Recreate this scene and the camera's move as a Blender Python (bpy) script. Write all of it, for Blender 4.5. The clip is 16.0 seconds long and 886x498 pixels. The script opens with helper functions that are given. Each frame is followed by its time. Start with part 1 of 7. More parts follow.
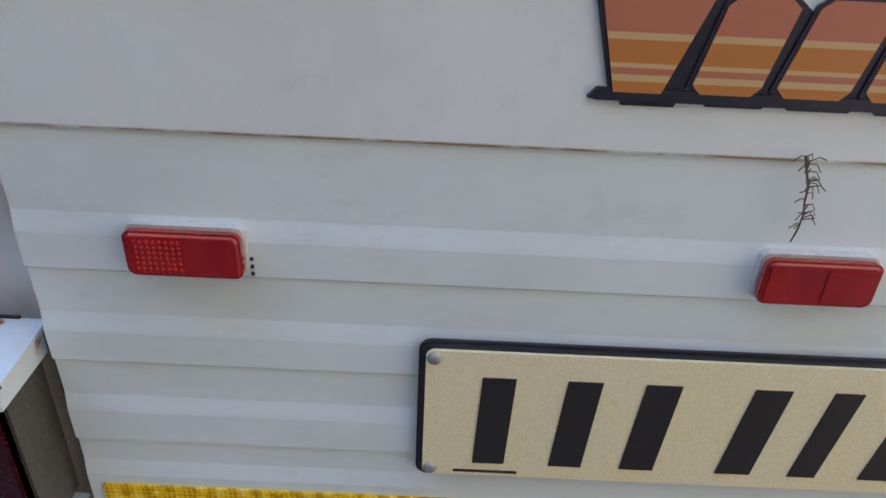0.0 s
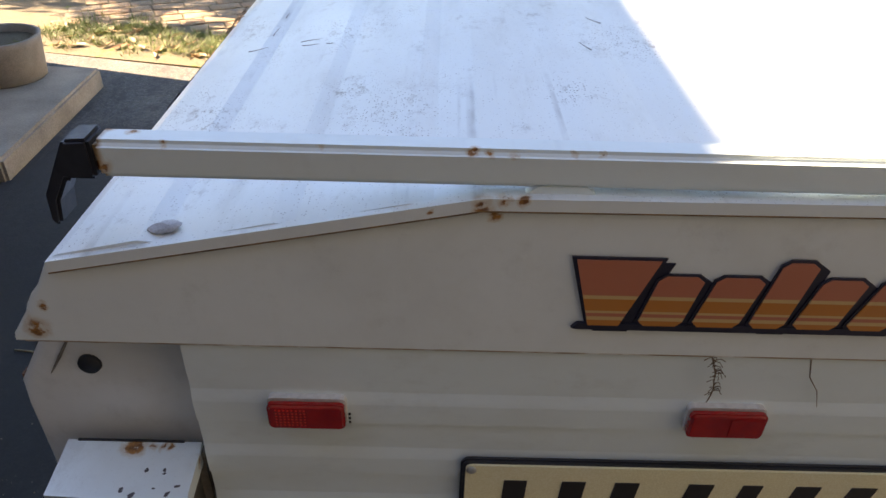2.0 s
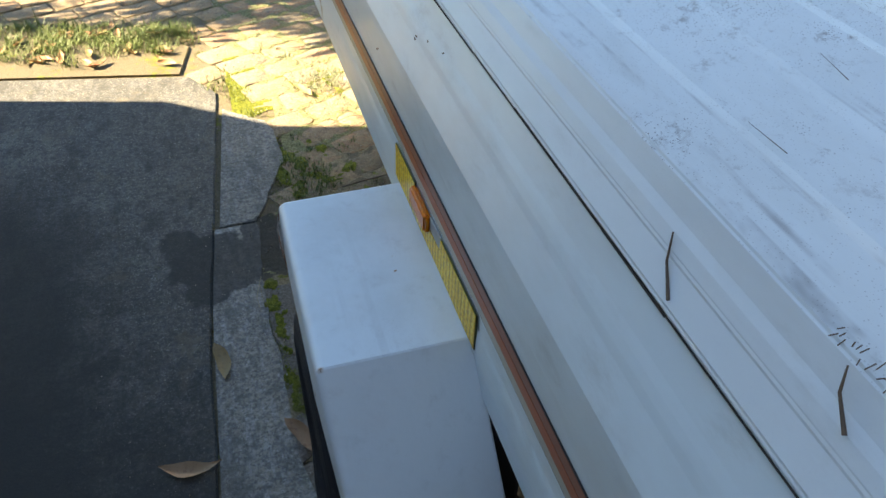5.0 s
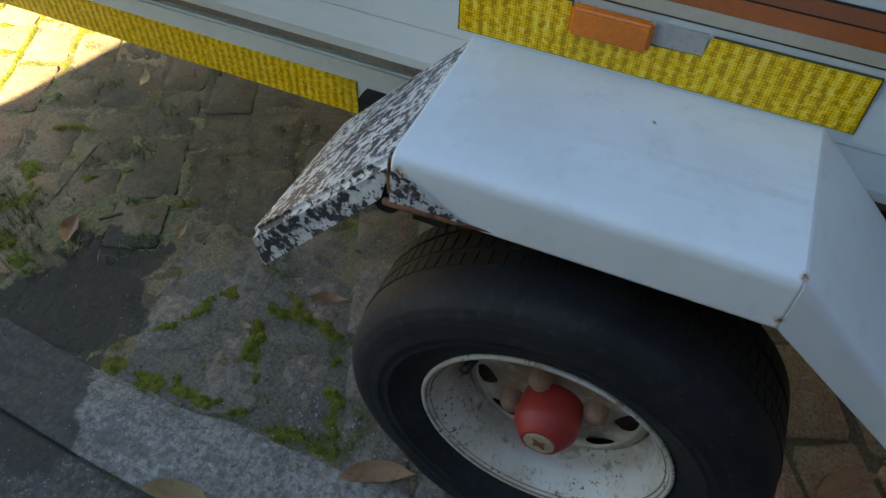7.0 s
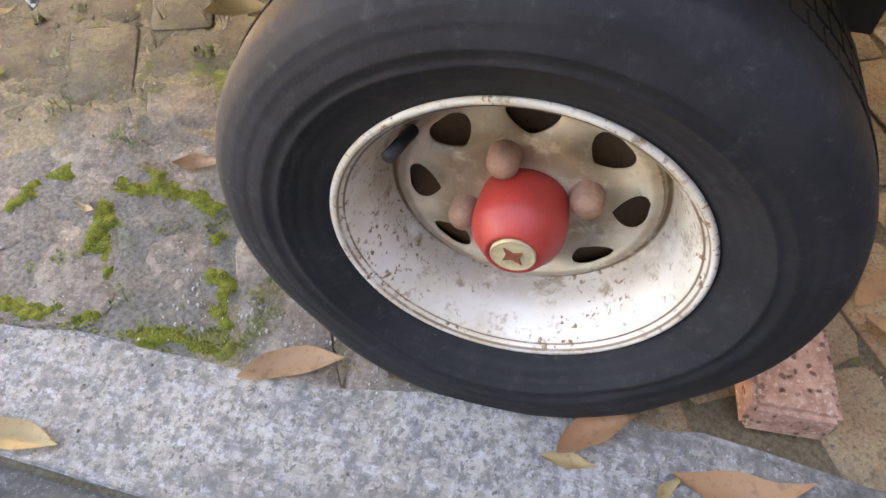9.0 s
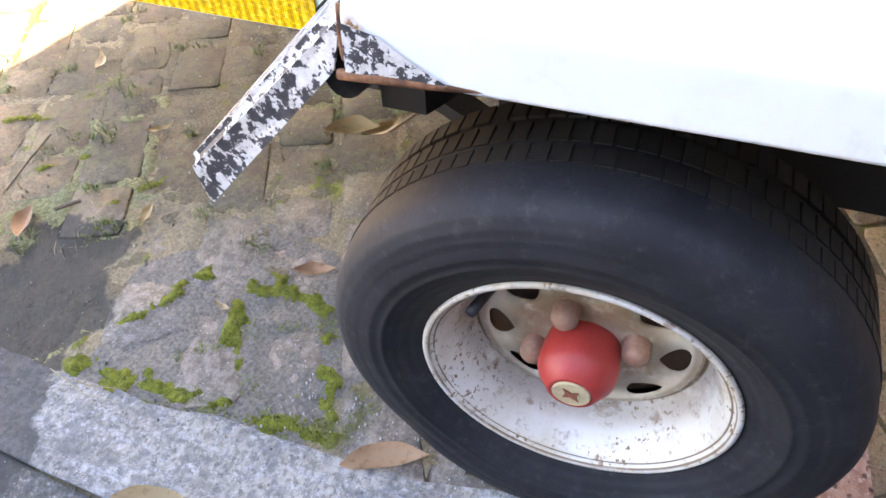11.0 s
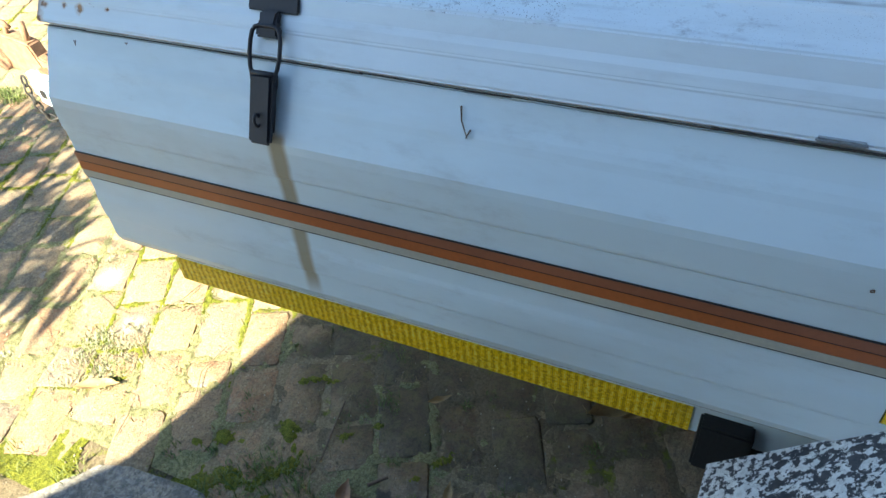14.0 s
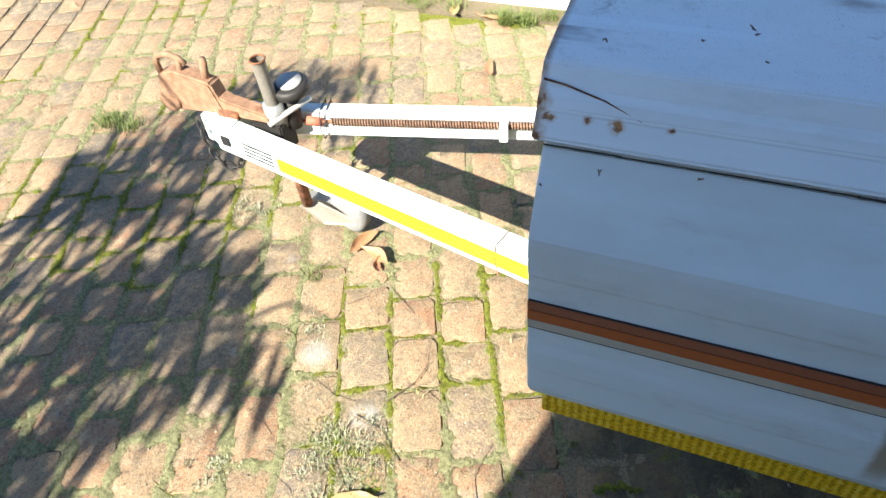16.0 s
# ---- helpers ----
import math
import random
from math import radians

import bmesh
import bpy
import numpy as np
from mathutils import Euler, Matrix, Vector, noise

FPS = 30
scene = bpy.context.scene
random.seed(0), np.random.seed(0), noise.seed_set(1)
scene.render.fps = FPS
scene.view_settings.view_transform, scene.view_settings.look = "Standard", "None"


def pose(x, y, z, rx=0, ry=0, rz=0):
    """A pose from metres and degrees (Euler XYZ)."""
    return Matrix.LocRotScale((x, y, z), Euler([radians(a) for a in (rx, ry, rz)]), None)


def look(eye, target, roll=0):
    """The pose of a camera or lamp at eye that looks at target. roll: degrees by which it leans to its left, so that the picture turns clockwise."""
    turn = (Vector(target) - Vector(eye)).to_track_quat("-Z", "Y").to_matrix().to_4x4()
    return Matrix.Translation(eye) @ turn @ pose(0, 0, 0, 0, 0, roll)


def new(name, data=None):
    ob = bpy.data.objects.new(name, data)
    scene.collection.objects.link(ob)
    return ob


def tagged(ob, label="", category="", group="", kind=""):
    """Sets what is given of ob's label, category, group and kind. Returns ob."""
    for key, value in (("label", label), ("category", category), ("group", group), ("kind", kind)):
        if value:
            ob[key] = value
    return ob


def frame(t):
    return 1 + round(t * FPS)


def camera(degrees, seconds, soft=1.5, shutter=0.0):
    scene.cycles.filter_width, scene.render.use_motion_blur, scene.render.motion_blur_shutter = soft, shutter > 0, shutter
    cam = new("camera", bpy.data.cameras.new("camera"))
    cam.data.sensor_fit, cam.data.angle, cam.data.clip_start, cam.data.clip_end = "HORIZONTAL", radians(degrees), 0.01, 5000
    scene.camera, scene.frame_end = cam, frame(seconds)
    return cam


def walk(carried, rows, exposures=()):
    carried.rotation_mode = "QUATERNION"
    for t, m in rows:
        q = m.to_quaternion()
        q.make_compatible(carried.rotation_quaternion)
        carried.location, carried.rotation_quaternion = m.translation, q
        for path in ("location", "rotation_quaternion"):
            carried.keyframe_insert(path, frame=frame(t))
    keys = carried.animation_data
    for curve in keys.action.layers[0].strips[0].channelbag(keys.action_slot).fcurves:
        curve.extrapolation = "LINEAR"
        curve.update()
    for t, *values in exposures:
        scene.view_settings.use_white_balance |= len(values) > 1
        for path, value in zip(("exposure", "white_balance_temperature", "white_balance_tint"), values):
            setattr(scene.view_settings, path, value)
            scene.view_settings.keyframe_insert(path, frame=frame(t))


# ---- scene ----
cam = camera(63.8, 16.0)

PATH = [
    (0, (0.0, -0.309, 1.184), (0.01, 1.416, 0.172), 2.8),
    (0.5, (-0.015, -0.327, 1.232), (0.015, 1.384, 0.197), 3.7),
    (1, (-0.014, -0.364, 1.34), (0.028, 1.296, 0.225), 3.3),
    (1.5, (-0.008, -0.407, 1.4), (0.088, 1.225, 0.247), 3.3),
    (2, (-0.03, -0.377, 1.406), (-0.019, 1.271, 0.273), 1.6),
    (2.5, (-0.11, -0.349, 1.447), (0.03, 1.294, 0.315), 1.9),
    (3, (-0.177, -0.334, 1.468), (0.147, 1.202, 0.229), 2.6),
    (3.5, (-0.241, -0.253, 1.466), (0.084, 1.232, 0.165), 1.9),
    (4, (-0.331, -0.094, 1.47), (0.042, 1.388, 0.181), 0.1),
    (4.2, (-0.382, -0.033, 1.47), (-0.06, 1.448, 0.166), -0.2),
    (6.3, (-1.045, 1.014, 1.44), (-0.026, 2.001, 0.03), 1.6),
    (6.5, (-1.084, 1.076, 1.41), (0.014, 1.922, -0.032), 1.0),
    (6.7, (-1.087, 1.099, 1.345), (0.133, 1.763, -0.094), 3.5),
    (7, (-1.043, 1.088, 1.176), (0.172, 1.552, -0.342), 3.2),
    (7.5, (-1.003, 1.076, 0.975), (0.233, 1.402, -0.563), 1.4),
    (8, (-1.01, 1.099, 0.839), (0.152, 1.387, -0.763), 3.1),
    (8.2, (-1.006, 1.106, 0.798), (0.161, 1.368, -0.806), 3.5),
    (10.3, (-0.979, 1.088, 0.793), (0.267, 1.341, -0.752), 1.7),
    (10.5, (-0.977, 1.092, 0.844), (0.243, 1.425, -0.706), -1.3),
    (11, (-1.0, 1.084, 0.98), (0.221, 1.577, -0.526), -3.1),
    (11.5, (-1.016, 1.088, 1.2), (0.232, 1.704, -0.236), -5.3),
    (12, (-1.038, 1.092, 1.385), (0.275, 1.713, 0.01), -5.7),
    (12.5, (-1.025, 1.081, 1.461), (0.391, 1.61, 0.151), -5.3),
    (13, (-1.07, 1.157, 1.515), (0.357, 1.74, 0.24), -5.9),
    (13.5, (-1.038, 1.324, 1.505), (0.361, 1.975, 0.232), -5.7),
    (14, (-1.015, 1.558, 1.475), (0.309, 2.254, 0.148), -5.5),
    (14.5, (-1.054, 1.804, 1.465), (0.31, 2.398, 0.129), -6.2),
    (15, (-1.018, 1.956, 1.463), (0.282, 2.566, 0.07), -6.4),
    (15.5, (-0.959, 2.131, 1.476), (0.297, 2.87, 0.106), -7.6),
    (16, (-0.941, 2.392, 1.514), (0.349, 3.033, 0.127), -6.1),
]
# the film camera's own exposure (stops) and white balance (kelvin, tint) along the walk
EXPOSURES = [(0.0, 4.33, 7150, 15), (0.5, 4.33, 7100, 15), (1.0, 4.64, 7550, 16), (1.5, 3.84, 7500, 26), (2.0, 3.05, 8800, 18), (2.5, 2.77, 8450, 10),
             (3.0, 2.33, 7550, 4), (3.5, 2.46, 7950, 0), (4.0, 2.66, 8450, 0), (6.5, 2.94, 8250, 14), (7.0, 3.02, 9200, 5), (7.5, 3.22, 10900, 22),
             (8.0, 4.92, 12600, 25), (10.5, 5.55, 10700, 23), (11.0, 5.38, 9750, 24), (11.5, 4.66, 10350, 20), (12.0, 4.11, 9850, 14), (12.5, 3.61, 8850, 3),
             (13.0, 3.36, 8500, -1), (13.5, 2.98, 7700, -4), (14.0, 2.76, 7000, 0), (14.5, 2.61, 6850, 0), (15.0, 2.44, 6650, 2), (15.5, 2.12, 6500, 0),
             (16.0, 1.93, 6250, 6)]
walk(cam, [(t, look(eye, target, roll)) for t, eye, target, roll in PATH], EXPOSURES)

# ---- light: low morning sun from beyond the house, and the sky ----
SUN = Vector((-0.75, 0.19, 0.59)).normalized()
world = bpy.data.worlds.new("sky")
scene.world = world
world.use_nodes = True
sky = world.node_tree.nodes.new("ShaderNodeTexSky")
sky.sky_type, sky.sun_disc = "NISHITA", False
sky.ozone_density, sky.dust_density = 6.0, 0.3
sky.sun_elevation, sky.sun_rotation = math.asin(SUN.z), math.atan2(SUN.x, SUN.y)
back = world.node_tree.nodes["Background"]
back.inputs[1].default_value = 0.0615
world.node_tree.links.new(sky.outputs[0], back.inputs[0])
lamp = bpy.data.lights.new("sun", "SUN")
lamp.energy, lamp.angle, lamp.color = 5.0, radians(0.45), (1, 0.91, 0.77)
sun = new("sun", lamp)
sun.matrix_world = look(SUN * 20, (0, 0, 0))


# ---- node helpers ----
def node(nt, kind, props=None, **inputs):
    n = nt.nodes.new("ShaderNode" + kind)
    props = props or {}
    if "operation" in props:
        n.operation = props["operation"]
    if "use_clamp" in props:
        n.use_clamp = props["use_clamp"]
    if "interpolation_type" in props:
        n.interpolation_type = props["interpolation_type"]
    for k, v in inputs.items():
        s = n.inputs[int(k[1:])] if k[0] == "i" and k[1:].isdigit() else n.inputs[k.replace("_", " ")]
        if isinstance(v, bpy.types.NodeSocket):
            nt.links.new(v, s)
        else:
            s.default_value = v
    return n


def start(name, rough=0.5, metal=0.0):
    m = bpy.data.materials.new(name)
    m.use_nodes = True
    nt = m.node_tree
    b = nt.nodes["Principled BSDF"]
    b.inputs["Roughness"].default_value = rough
    b.inputs["Metallic"].default_value = metal
    return m, nt, b


def place(nt):
    return nt.nodes.new("ShaderNodeNewGeometry").outputs["Position"]


def grain(nt, vec, scale, detail=4.0, rough=0.6, stretch=None):
    if stretch:
        vec = node(nt, "Mapping", None, Vector=vec, Scale=stretch).outputs[0]
    return node(nt, "TexNoise", None, Vector=vec, Scale=scale, Detail=detail, Roughness=rough).outputs["Fac"]


def mathn(nt, op, a, b=0.0, clamp=False):
    n = node(nt, "Math", {"operation": op, "use_clamp": clamp}, i0=a, i1=b)
    return n.outputs[0]


def step(nt, v, lo, hi, a=0.0, b=1.0):
    return node(nt, "MapRange", {"interpolation_type": "SMOOTHSTEP"}, Value=v, From_Min=lo, From_Max=hi, To_Min=a, To_Max=b).outputs[0]


def mix(nt, fac, a, b):
    n = nt.nodes.new("ShaderNodeMix")
    n.data_type = "RGBA"
    for s, v in ((n.inputs[0], fac), (n.inputs[6], a), (n.inputs[7], b)):
        if isinstance(v, bpy.types.NodeSocket):
            nt.links.new(v, s)
        elif isinstance(v, (int, float)):
            s.default_value = v
        else:
            s.default_value = (*v, 1)
    return n.outputs[2]


def bump(nt, b, height, strength=0.3, dist=0.002):
    n = node(nt, "Bump", None, Height=height, Strength=strength, Distance=dist)
    if b.inputs["Normal"].links:
        nt.links.new(b.inputs["Normal"].links[0].from_socket, n.inputs["Normal"])
    nt.links.new(n.outputs[0], b.inputs["Normal"])


def colour(nt, b, c):
    nt.links.new(c, b.inputs["Base Color"])


def tone(nt, c, k):
    """A colour made lighter or darker as a whole."""
    return node(nt, "VectorMath", {"operation": "SCALE"}, i0=c, Scale=k).outputs[0]


def xyz(nt, vec):
    return node(nt, "SeparateXYZ", None, Vector=vec).outputs


def plain(name, c, rough=0.5, metal=0.0, vary=0.25, scale=30.0, bumps=0.15):
    """One colour with uneven tone at two scales and a fine relief."""
    m, nt, b = start(name, rough, metal)
    p = place(nt)
    big, fine = grain(nt, p, scale / 6), grain(nt, p, scale * 6, 6)
    v = mathn(nt, "ADD", mathn(nt, "MULTIPLY", big, 0.6), mathn(nt, "MULTIPLY", fine, 0.4))
    colour(nt, b, mix(nt, step(nt, v, 0.3, 0.7), [x * (1 - vary) for x in c], [min(1, x * (1 + vary)) for x in c]))
    nt.links.new(step(nt, fine, 0.2, 0.8, rough - 0.08, rough + 0.08), b.inputs["Roughness"])
    bump(nt, b, fine, bumps, 0.001)
    return m


def blots(nt, p, spots):
    """A mask that is 1 in ragged spots (x, y, z, radius)."""
    warp = node(nt, "TexNoise", None, Vector=p, Scale=90.0, Detail=4.0)
    q = node(nt, "VectorMath", {"operation": "MULTIPLY_ADD"}, i0=warp.outputs["Color"], i1=(0.012, 0.012, 0.012), i2=p).outputs[0]
    total = None
    for x, y, z, r in spots:
        d = node(nt, "VectorMath", {"operation": "DISTANCE"}, i0=q, i1=(x + 0.006, y + 0.006, z + 0.006)).outputs["Value"]
        s = step(nt, d, r * 0.10, r * 0.78, 1.0, 0.0)
        total = s if total is None else mathn(nt, "MAXIMUM", total, s)
    return total


RUST, RUST_DARK = (0.44, 0.20, 0.055), (0.17, 0.065, 0.02)


def paint(name, c=(0.735, 0.82, 0.83), spots=(), dirt=0.15, specks=0.0, grime=(0.42, 0.40, 0.34), streaks=(), lines=(), along=(1, 1, 1), patches=(), chips=()):
    """Old white enamel: grime, dark specks, rust spots, run-off streaks (y, z_top, z_bottom, width) and rusty edges (axis, value, width)."""
    m, nt, b = start(name, 0.34)
    p = place(nt)
    soft, fine = grain(nt, p, 5.0, 5, 0.65, along), grain(nt, p, 160.0, 5)
    cloth = grain(nt, p, 22.0, 6, 0.7, along)
    col = mix(nt, mathn(nt, "MULTIPLY", step(nt, soft, 0.42, 0.72), dirt), c, grime)
    col = mix(nt, mathn(nt, "MULTIPLY", step(nt, cloth, 0.52, 0.78), dirt), col, [g * 0.8 for g in grime])
    if specks:
        up = step(nt, xyz(nt, nt.nodes.new("ShaderNodeNewGeometry").outputs["Normal"])[2], 0.80, 0.93, 0.06, 1.0)
        where = step(nt, grain(nt, p, 5.5, 6, 0.72), 0.50, 0.66)
        for x, y, r in patches:
            far_off = node(nt, "VectorMath", {"operation": "DISTANCE"}, i0=node(nt, "Mapping", None, Vector=p, Scale=(1, 1, 0)).outputs[0], i1=(x, y, 0)).outputs["Value"]
            where = mathn(nt, "MAXIMUM", where, step(nt, mathn(nt, "ADD", far_off, mathn(nt, "MULTIPLY", grain(nt, p, 16.0, 5), r)), r * 0.5, r * 1.35, 1.0, 0.0))
        total = None
        for scale, share, inner, outer in ((430.0, 0.58, 0.18, 0.34), (250.0, 0.82, 0.08, 0.19), (120.0, 0.93, 0.04, 0.10)):
            cell = node(nt, "TexVoronoi", None, Vector=p, Scale=scale, Randomness=1.0)
            chosen = step(nt, mathn(nt, "ADD", xyz(nt, cell.outputs["Color"])[0], mathn(nt, "MULTIPLY", where, 0.28)), share + 0.08, share + 0.22)
            one = mathn(nt, "MULTIPLY", chosen, step(nt, cell.outputs["Distance"], inner, outer, 1.0, 0.0))
            total = one if total is None else mathn(nt, "MAXIMUM", total, one)
        dots = mathn(nt, "MULTIPLY", total, mathn(nt, "ADD", mathn(nt, "MULTIPLY", where, 0.75), 0.25))
        smear = mathn(nt, "MULTIPLY", step(nt, grain(nt, p, 42.0, 8, 0.8, (1, 0.7, 1)), 0.52, 0.66), mathn(nt, "MAXIMUM", where, step(nt, grain(nt, p, 9.0, 6, 0.7), 0.48, 0.70, 0.0, 0.7)))
        lines_y = mathn(nt, "MULTIPLY", step(nt, grain(nt, p, 46.0, 3, 0.5, (1, 0.015, 0.2)), 0.57, 0.66), step(nt, grain(nt, p, 7.0, 5, 0.7, (1, 0.4, 1)), 0.48, 0.66))
        col = mix(nt, mathn(nt, "MULTIPLY", mathn(nt, "MULTIPLY", lines_y, up), 0.85 * specks), col, (0.29, 0.28, 0.275))
        col = mix(nt, mathn(nt, "MULTIPLY", mathn(nt, "MULTIPLY", smear, up), 0.85 * specks), col, (0.215, 0.18, 0.15))
        col = mix(nt, mathn(nt, "MULTIPLY", mathn(nt, "MULTIPLY", dots, up), specks), col, (0.095, 0.062, 0.050))
    axes = xyz(nt, p)
    for y, top, low, w in streaks:
        wob = mathn(nt, "ADD", axes[1], mathn(nt, "MULTIPLY", grain(nt, p, 12.0, 2), 0.012))
        side = step(nt, mathn(nt, "ABSOLUTE", mathn(nt, "SUBTRACT", wob, y + 0.006)), w * 0.35, w, 1.0, 0.0)
        down = mathn(nt, "MULTIPLY", step(nt, axes[2], low, low + 0.06), step(nt, axes[2], top, top + 0.012, 1.0, 0.0))
        col = mix(nt, mathn(nt, "MULTIPLY", mathn(nt, "MULTIPLY", side, down), 0.80), col, (0.33, 0.225, 0.085))
    for ax, value, w, strong in lines:
        near = step(nt, mathn(nt, "ABSOLUTE", mathn(nt, "SUBTRACT", axes[ax], value)), w * 0.2, w, 1.0, 0.0)
        ragged = step(nt, grain(nt, p, 28.0, 6, 0.7), 0.28, 0.56)
        col = mix(nt, mathn(nt, "MULTIPLY", mathn(nt, "MULTIPLY", near, ragged), strong), col, (0.30, 0.17, 0.07))
    if spots:
        s = blots(nt, p, spots)
        s = mathn(nt, "MULTIPLY", s, step(nt, grain(nt, p, 120.0, 5, 0.7), 0.30, 0.55, 0.35, 1.0))
        col = mix(nt, mathn(nt, "MULTIPLY", step(nt, s, 0.05, 0.6), 0.5), col, (0.52, 0.36, 0.20))
        col = mix(nt, step(nt, s, 0.55, 0.85), col, mix(nt, step(nt, fine, 0.35, 0.65), RUST_DARK, RUST))
    if chips:
        col = mix(nt, step(nt, blots(nt, p, chips), 0.30, 0.60), col, (0.075, 0.070, 0.075))
    colour(nt, b, col)
    nt.links.new(step(nt, cloth, 0.3, 0.8, 0.28, 0.5), b.inputs["Roughness"])
    bump(nt, b, soft, 0.10, 0.02)
    bump(nt, b, fine, 0.06, 0.001)
    return m


def tape(name):
    """Yellow prismatic tape: rows of small bright cells in a darker net."""
    m, nt, b = start(name, 0.32)
    b.inputs["Specular IOR Level"].default_value = 0.3
    p = place(nt)
    cell = node(nt, "TexVoronoi", None, Vector=p, Scale=230.0, Randomness=0.55)
    a = xyz(nt, p)
    run = mathn(nt, "ADD", a[0], a[1])
    col_wave = mathn(nt, "SINE", mathn(nt, "MULTIPLY", run, 2 * math.pi / 0.0135))
    net = mathn(nt, "SINE", mathn(nt, "MULTIPLY", mathn(nt, "ADD", run, a[2]), 2 * math.pi / 0.0065))
    net2 = mathn(nt, "SINE", mathn(nt, "MULTIPLY", mathn(nt, "SUBTRACT", run, a[2]), 2 * math.pi / 0.0065))
    v = mathn(nt, "ADD", mathn(nt, "MULTIPLY", col_wave, 0.22), mathn(nt, "MULTIPLY", mathn(nt, "MULTIPLY", net, net2), 0.22))
    v = mathn(nt, "ADD", v, mathn(nt, "MULTIPLY", xyz(nt, cell.outputs["Color"])[0], 0.5))
    c = mix(nt, step(nt, v, -0.08, 0.34), (0.58, 0.30, 0.004), (1.0, 0.62, 0.010))
    c = mix(nt, step(nt, v, 0.42, 0.62), c, (1.0, 0.80, 0.16))
    c = mix(nt, mathn(nt, "MULTIPLY", step(nt, grain(nt, p, 14.0), 0.5, 0.75), 0.25), c, (0.45, 0.32, 0.04))
    colour(nt, b, c)
    bump(nt, b, v, 0.5, 0.001)
    return m


def red_lens(name, facets):
    m, nt, b = start(name, 0.16)
    p = place(nt)
    cell = node(nt, "TexVoronoi", None, Vector=p, Scale=330.0, Randomness=0.15)
    d = cell.outputs["Distance"]
    tone = mix(nt, step(nt, grain(nt, p, 40.0), 0.3, 0.7), (0.30, 0.005, 0.007), (0.43, 0.010, 0.010))
    if facets:
        tone = mix(nt, step(nt, d, 0.12, 0.42), (0.90, 0.05, 0.03), tone)
        bump(nt, b, d, 0.8, 0.0015)
    colour(nt, b, tone)
    b.inputs["Coat Weight"].default_value = 0.6
    return m


def worn_flap(name):
    """Black chassis paint from which white undercoat shows in flakes."""
    m, nt, b = start(name, 0.5)
    p = place(nt)
    coarse = grain(nt, p, 105.0, 7, 0.66, (1.0, 0.75, 0.75))
    fine = grain(nt, p, 120.0, 6, 0.7)
    v = mathn(nt, "ADD", mathn(nt, "MULTIPLY", coarse, 0.75), mathn(nt, "MULTIPLY", fine, 0.25))
    flake = step(nt, mathn(nt, "ADD", v, mathn(nt, "MULTIPLY", mathn(nt, "SUBTRACT", grain(nt, p, 18.0, 4), 0.5), 0.30)), 0.495, 0.510)
    c = mix(nt, flake, mix(nt, step(nt, fine, 0.3, 0.7), (0.022, 0.024, 0.032), (0.06, 0.062, 0.07)), mix(nt, step(nt, fine, 0.3, 0.7), (0.48, 0.48, 0.46), (0.70, 0.71, 0.70)))
    colour(nt, b, c)
    bump(nt, b, v, 0.5, 0.002)
    return m


def rusty_rim(name):
    m, nt, b = start(name, 0.42)
    p = place(nt)
    c = mix(nt, step(nt, grain(nt, p, 9.0, 5), 0.35, 0.75), (0.72, 0.69, 0.62), (0.56, 0.49, 0.36))
    dots = mathn(nt, "MULTIPLY", step(nt, grain(nt, p, 120.0, 3, 0.65), 0.57, 0.64), step(nt, grain(nt, p, 14.0, 5), 0.40, 0.56))
    blot = step(nt, grain(nt, p, 26.0, 8, 0.75), 0.53, 0.66)
    fine = grain(nt, p, 200.0, 4)
    c = mix(nt, mathn(nt, "MULTIPLY", blot, 0.75), c, mix(nt, fine, (0.16, 0.09, 0.045), (0.36, 0.2, 0.09)))
    c = mix(nt, dots, c, (0.24, 0.12, 0.05))
    flat = node(nt, "Mapping", None, Vector=p, Scale=(0, 1, 1)).outputs[0]
    r = node(nt, "VectorMath", {"operation": "DISTANCE"}, i0=flat, i1=(0, 1.108, 0.272)).outputs["Value"]
    c = mix(nt, mathn(nt, "MULTIPLY", step(nt, r, 0.127, 0.133, 1.0, 0.0), 0.8), c, mix(nt, step(nt, grain(nt, p, 16.0, 6), 0.35, 0.65), (0.72, 0.66, 0.53), (0.58, 0.47, 0.32)))
    for radius, width, strong in ((0.1365, 0.0035, 1.0), (0.142, 0.012, 0.4), (0.1665, 0.0016, 1.0), (0.1712, 0.0012, 0.9), (0.070, 0.040, 0.75), (0.128, 0.010, 0.55)):
        near = step(nt, mathn(nt, "ABSOLUTE", mathn(nt, "SUBTRACT", r, radius)), width * 0.3, width, 1.0, 0.0)
        c = mix(nt, mathn(nt, "MULTIPLY", mathn(nt, "MULTIPLY", near, step(nt, grain(nt, p, 30.0, 6, 0.7), 0.26, 0.50)), strong), c, (0.19, 0.11, 0.055))
    colour(nt, b, c)
    bump(nt, b, fine, 0.12, 0.001)
    return m


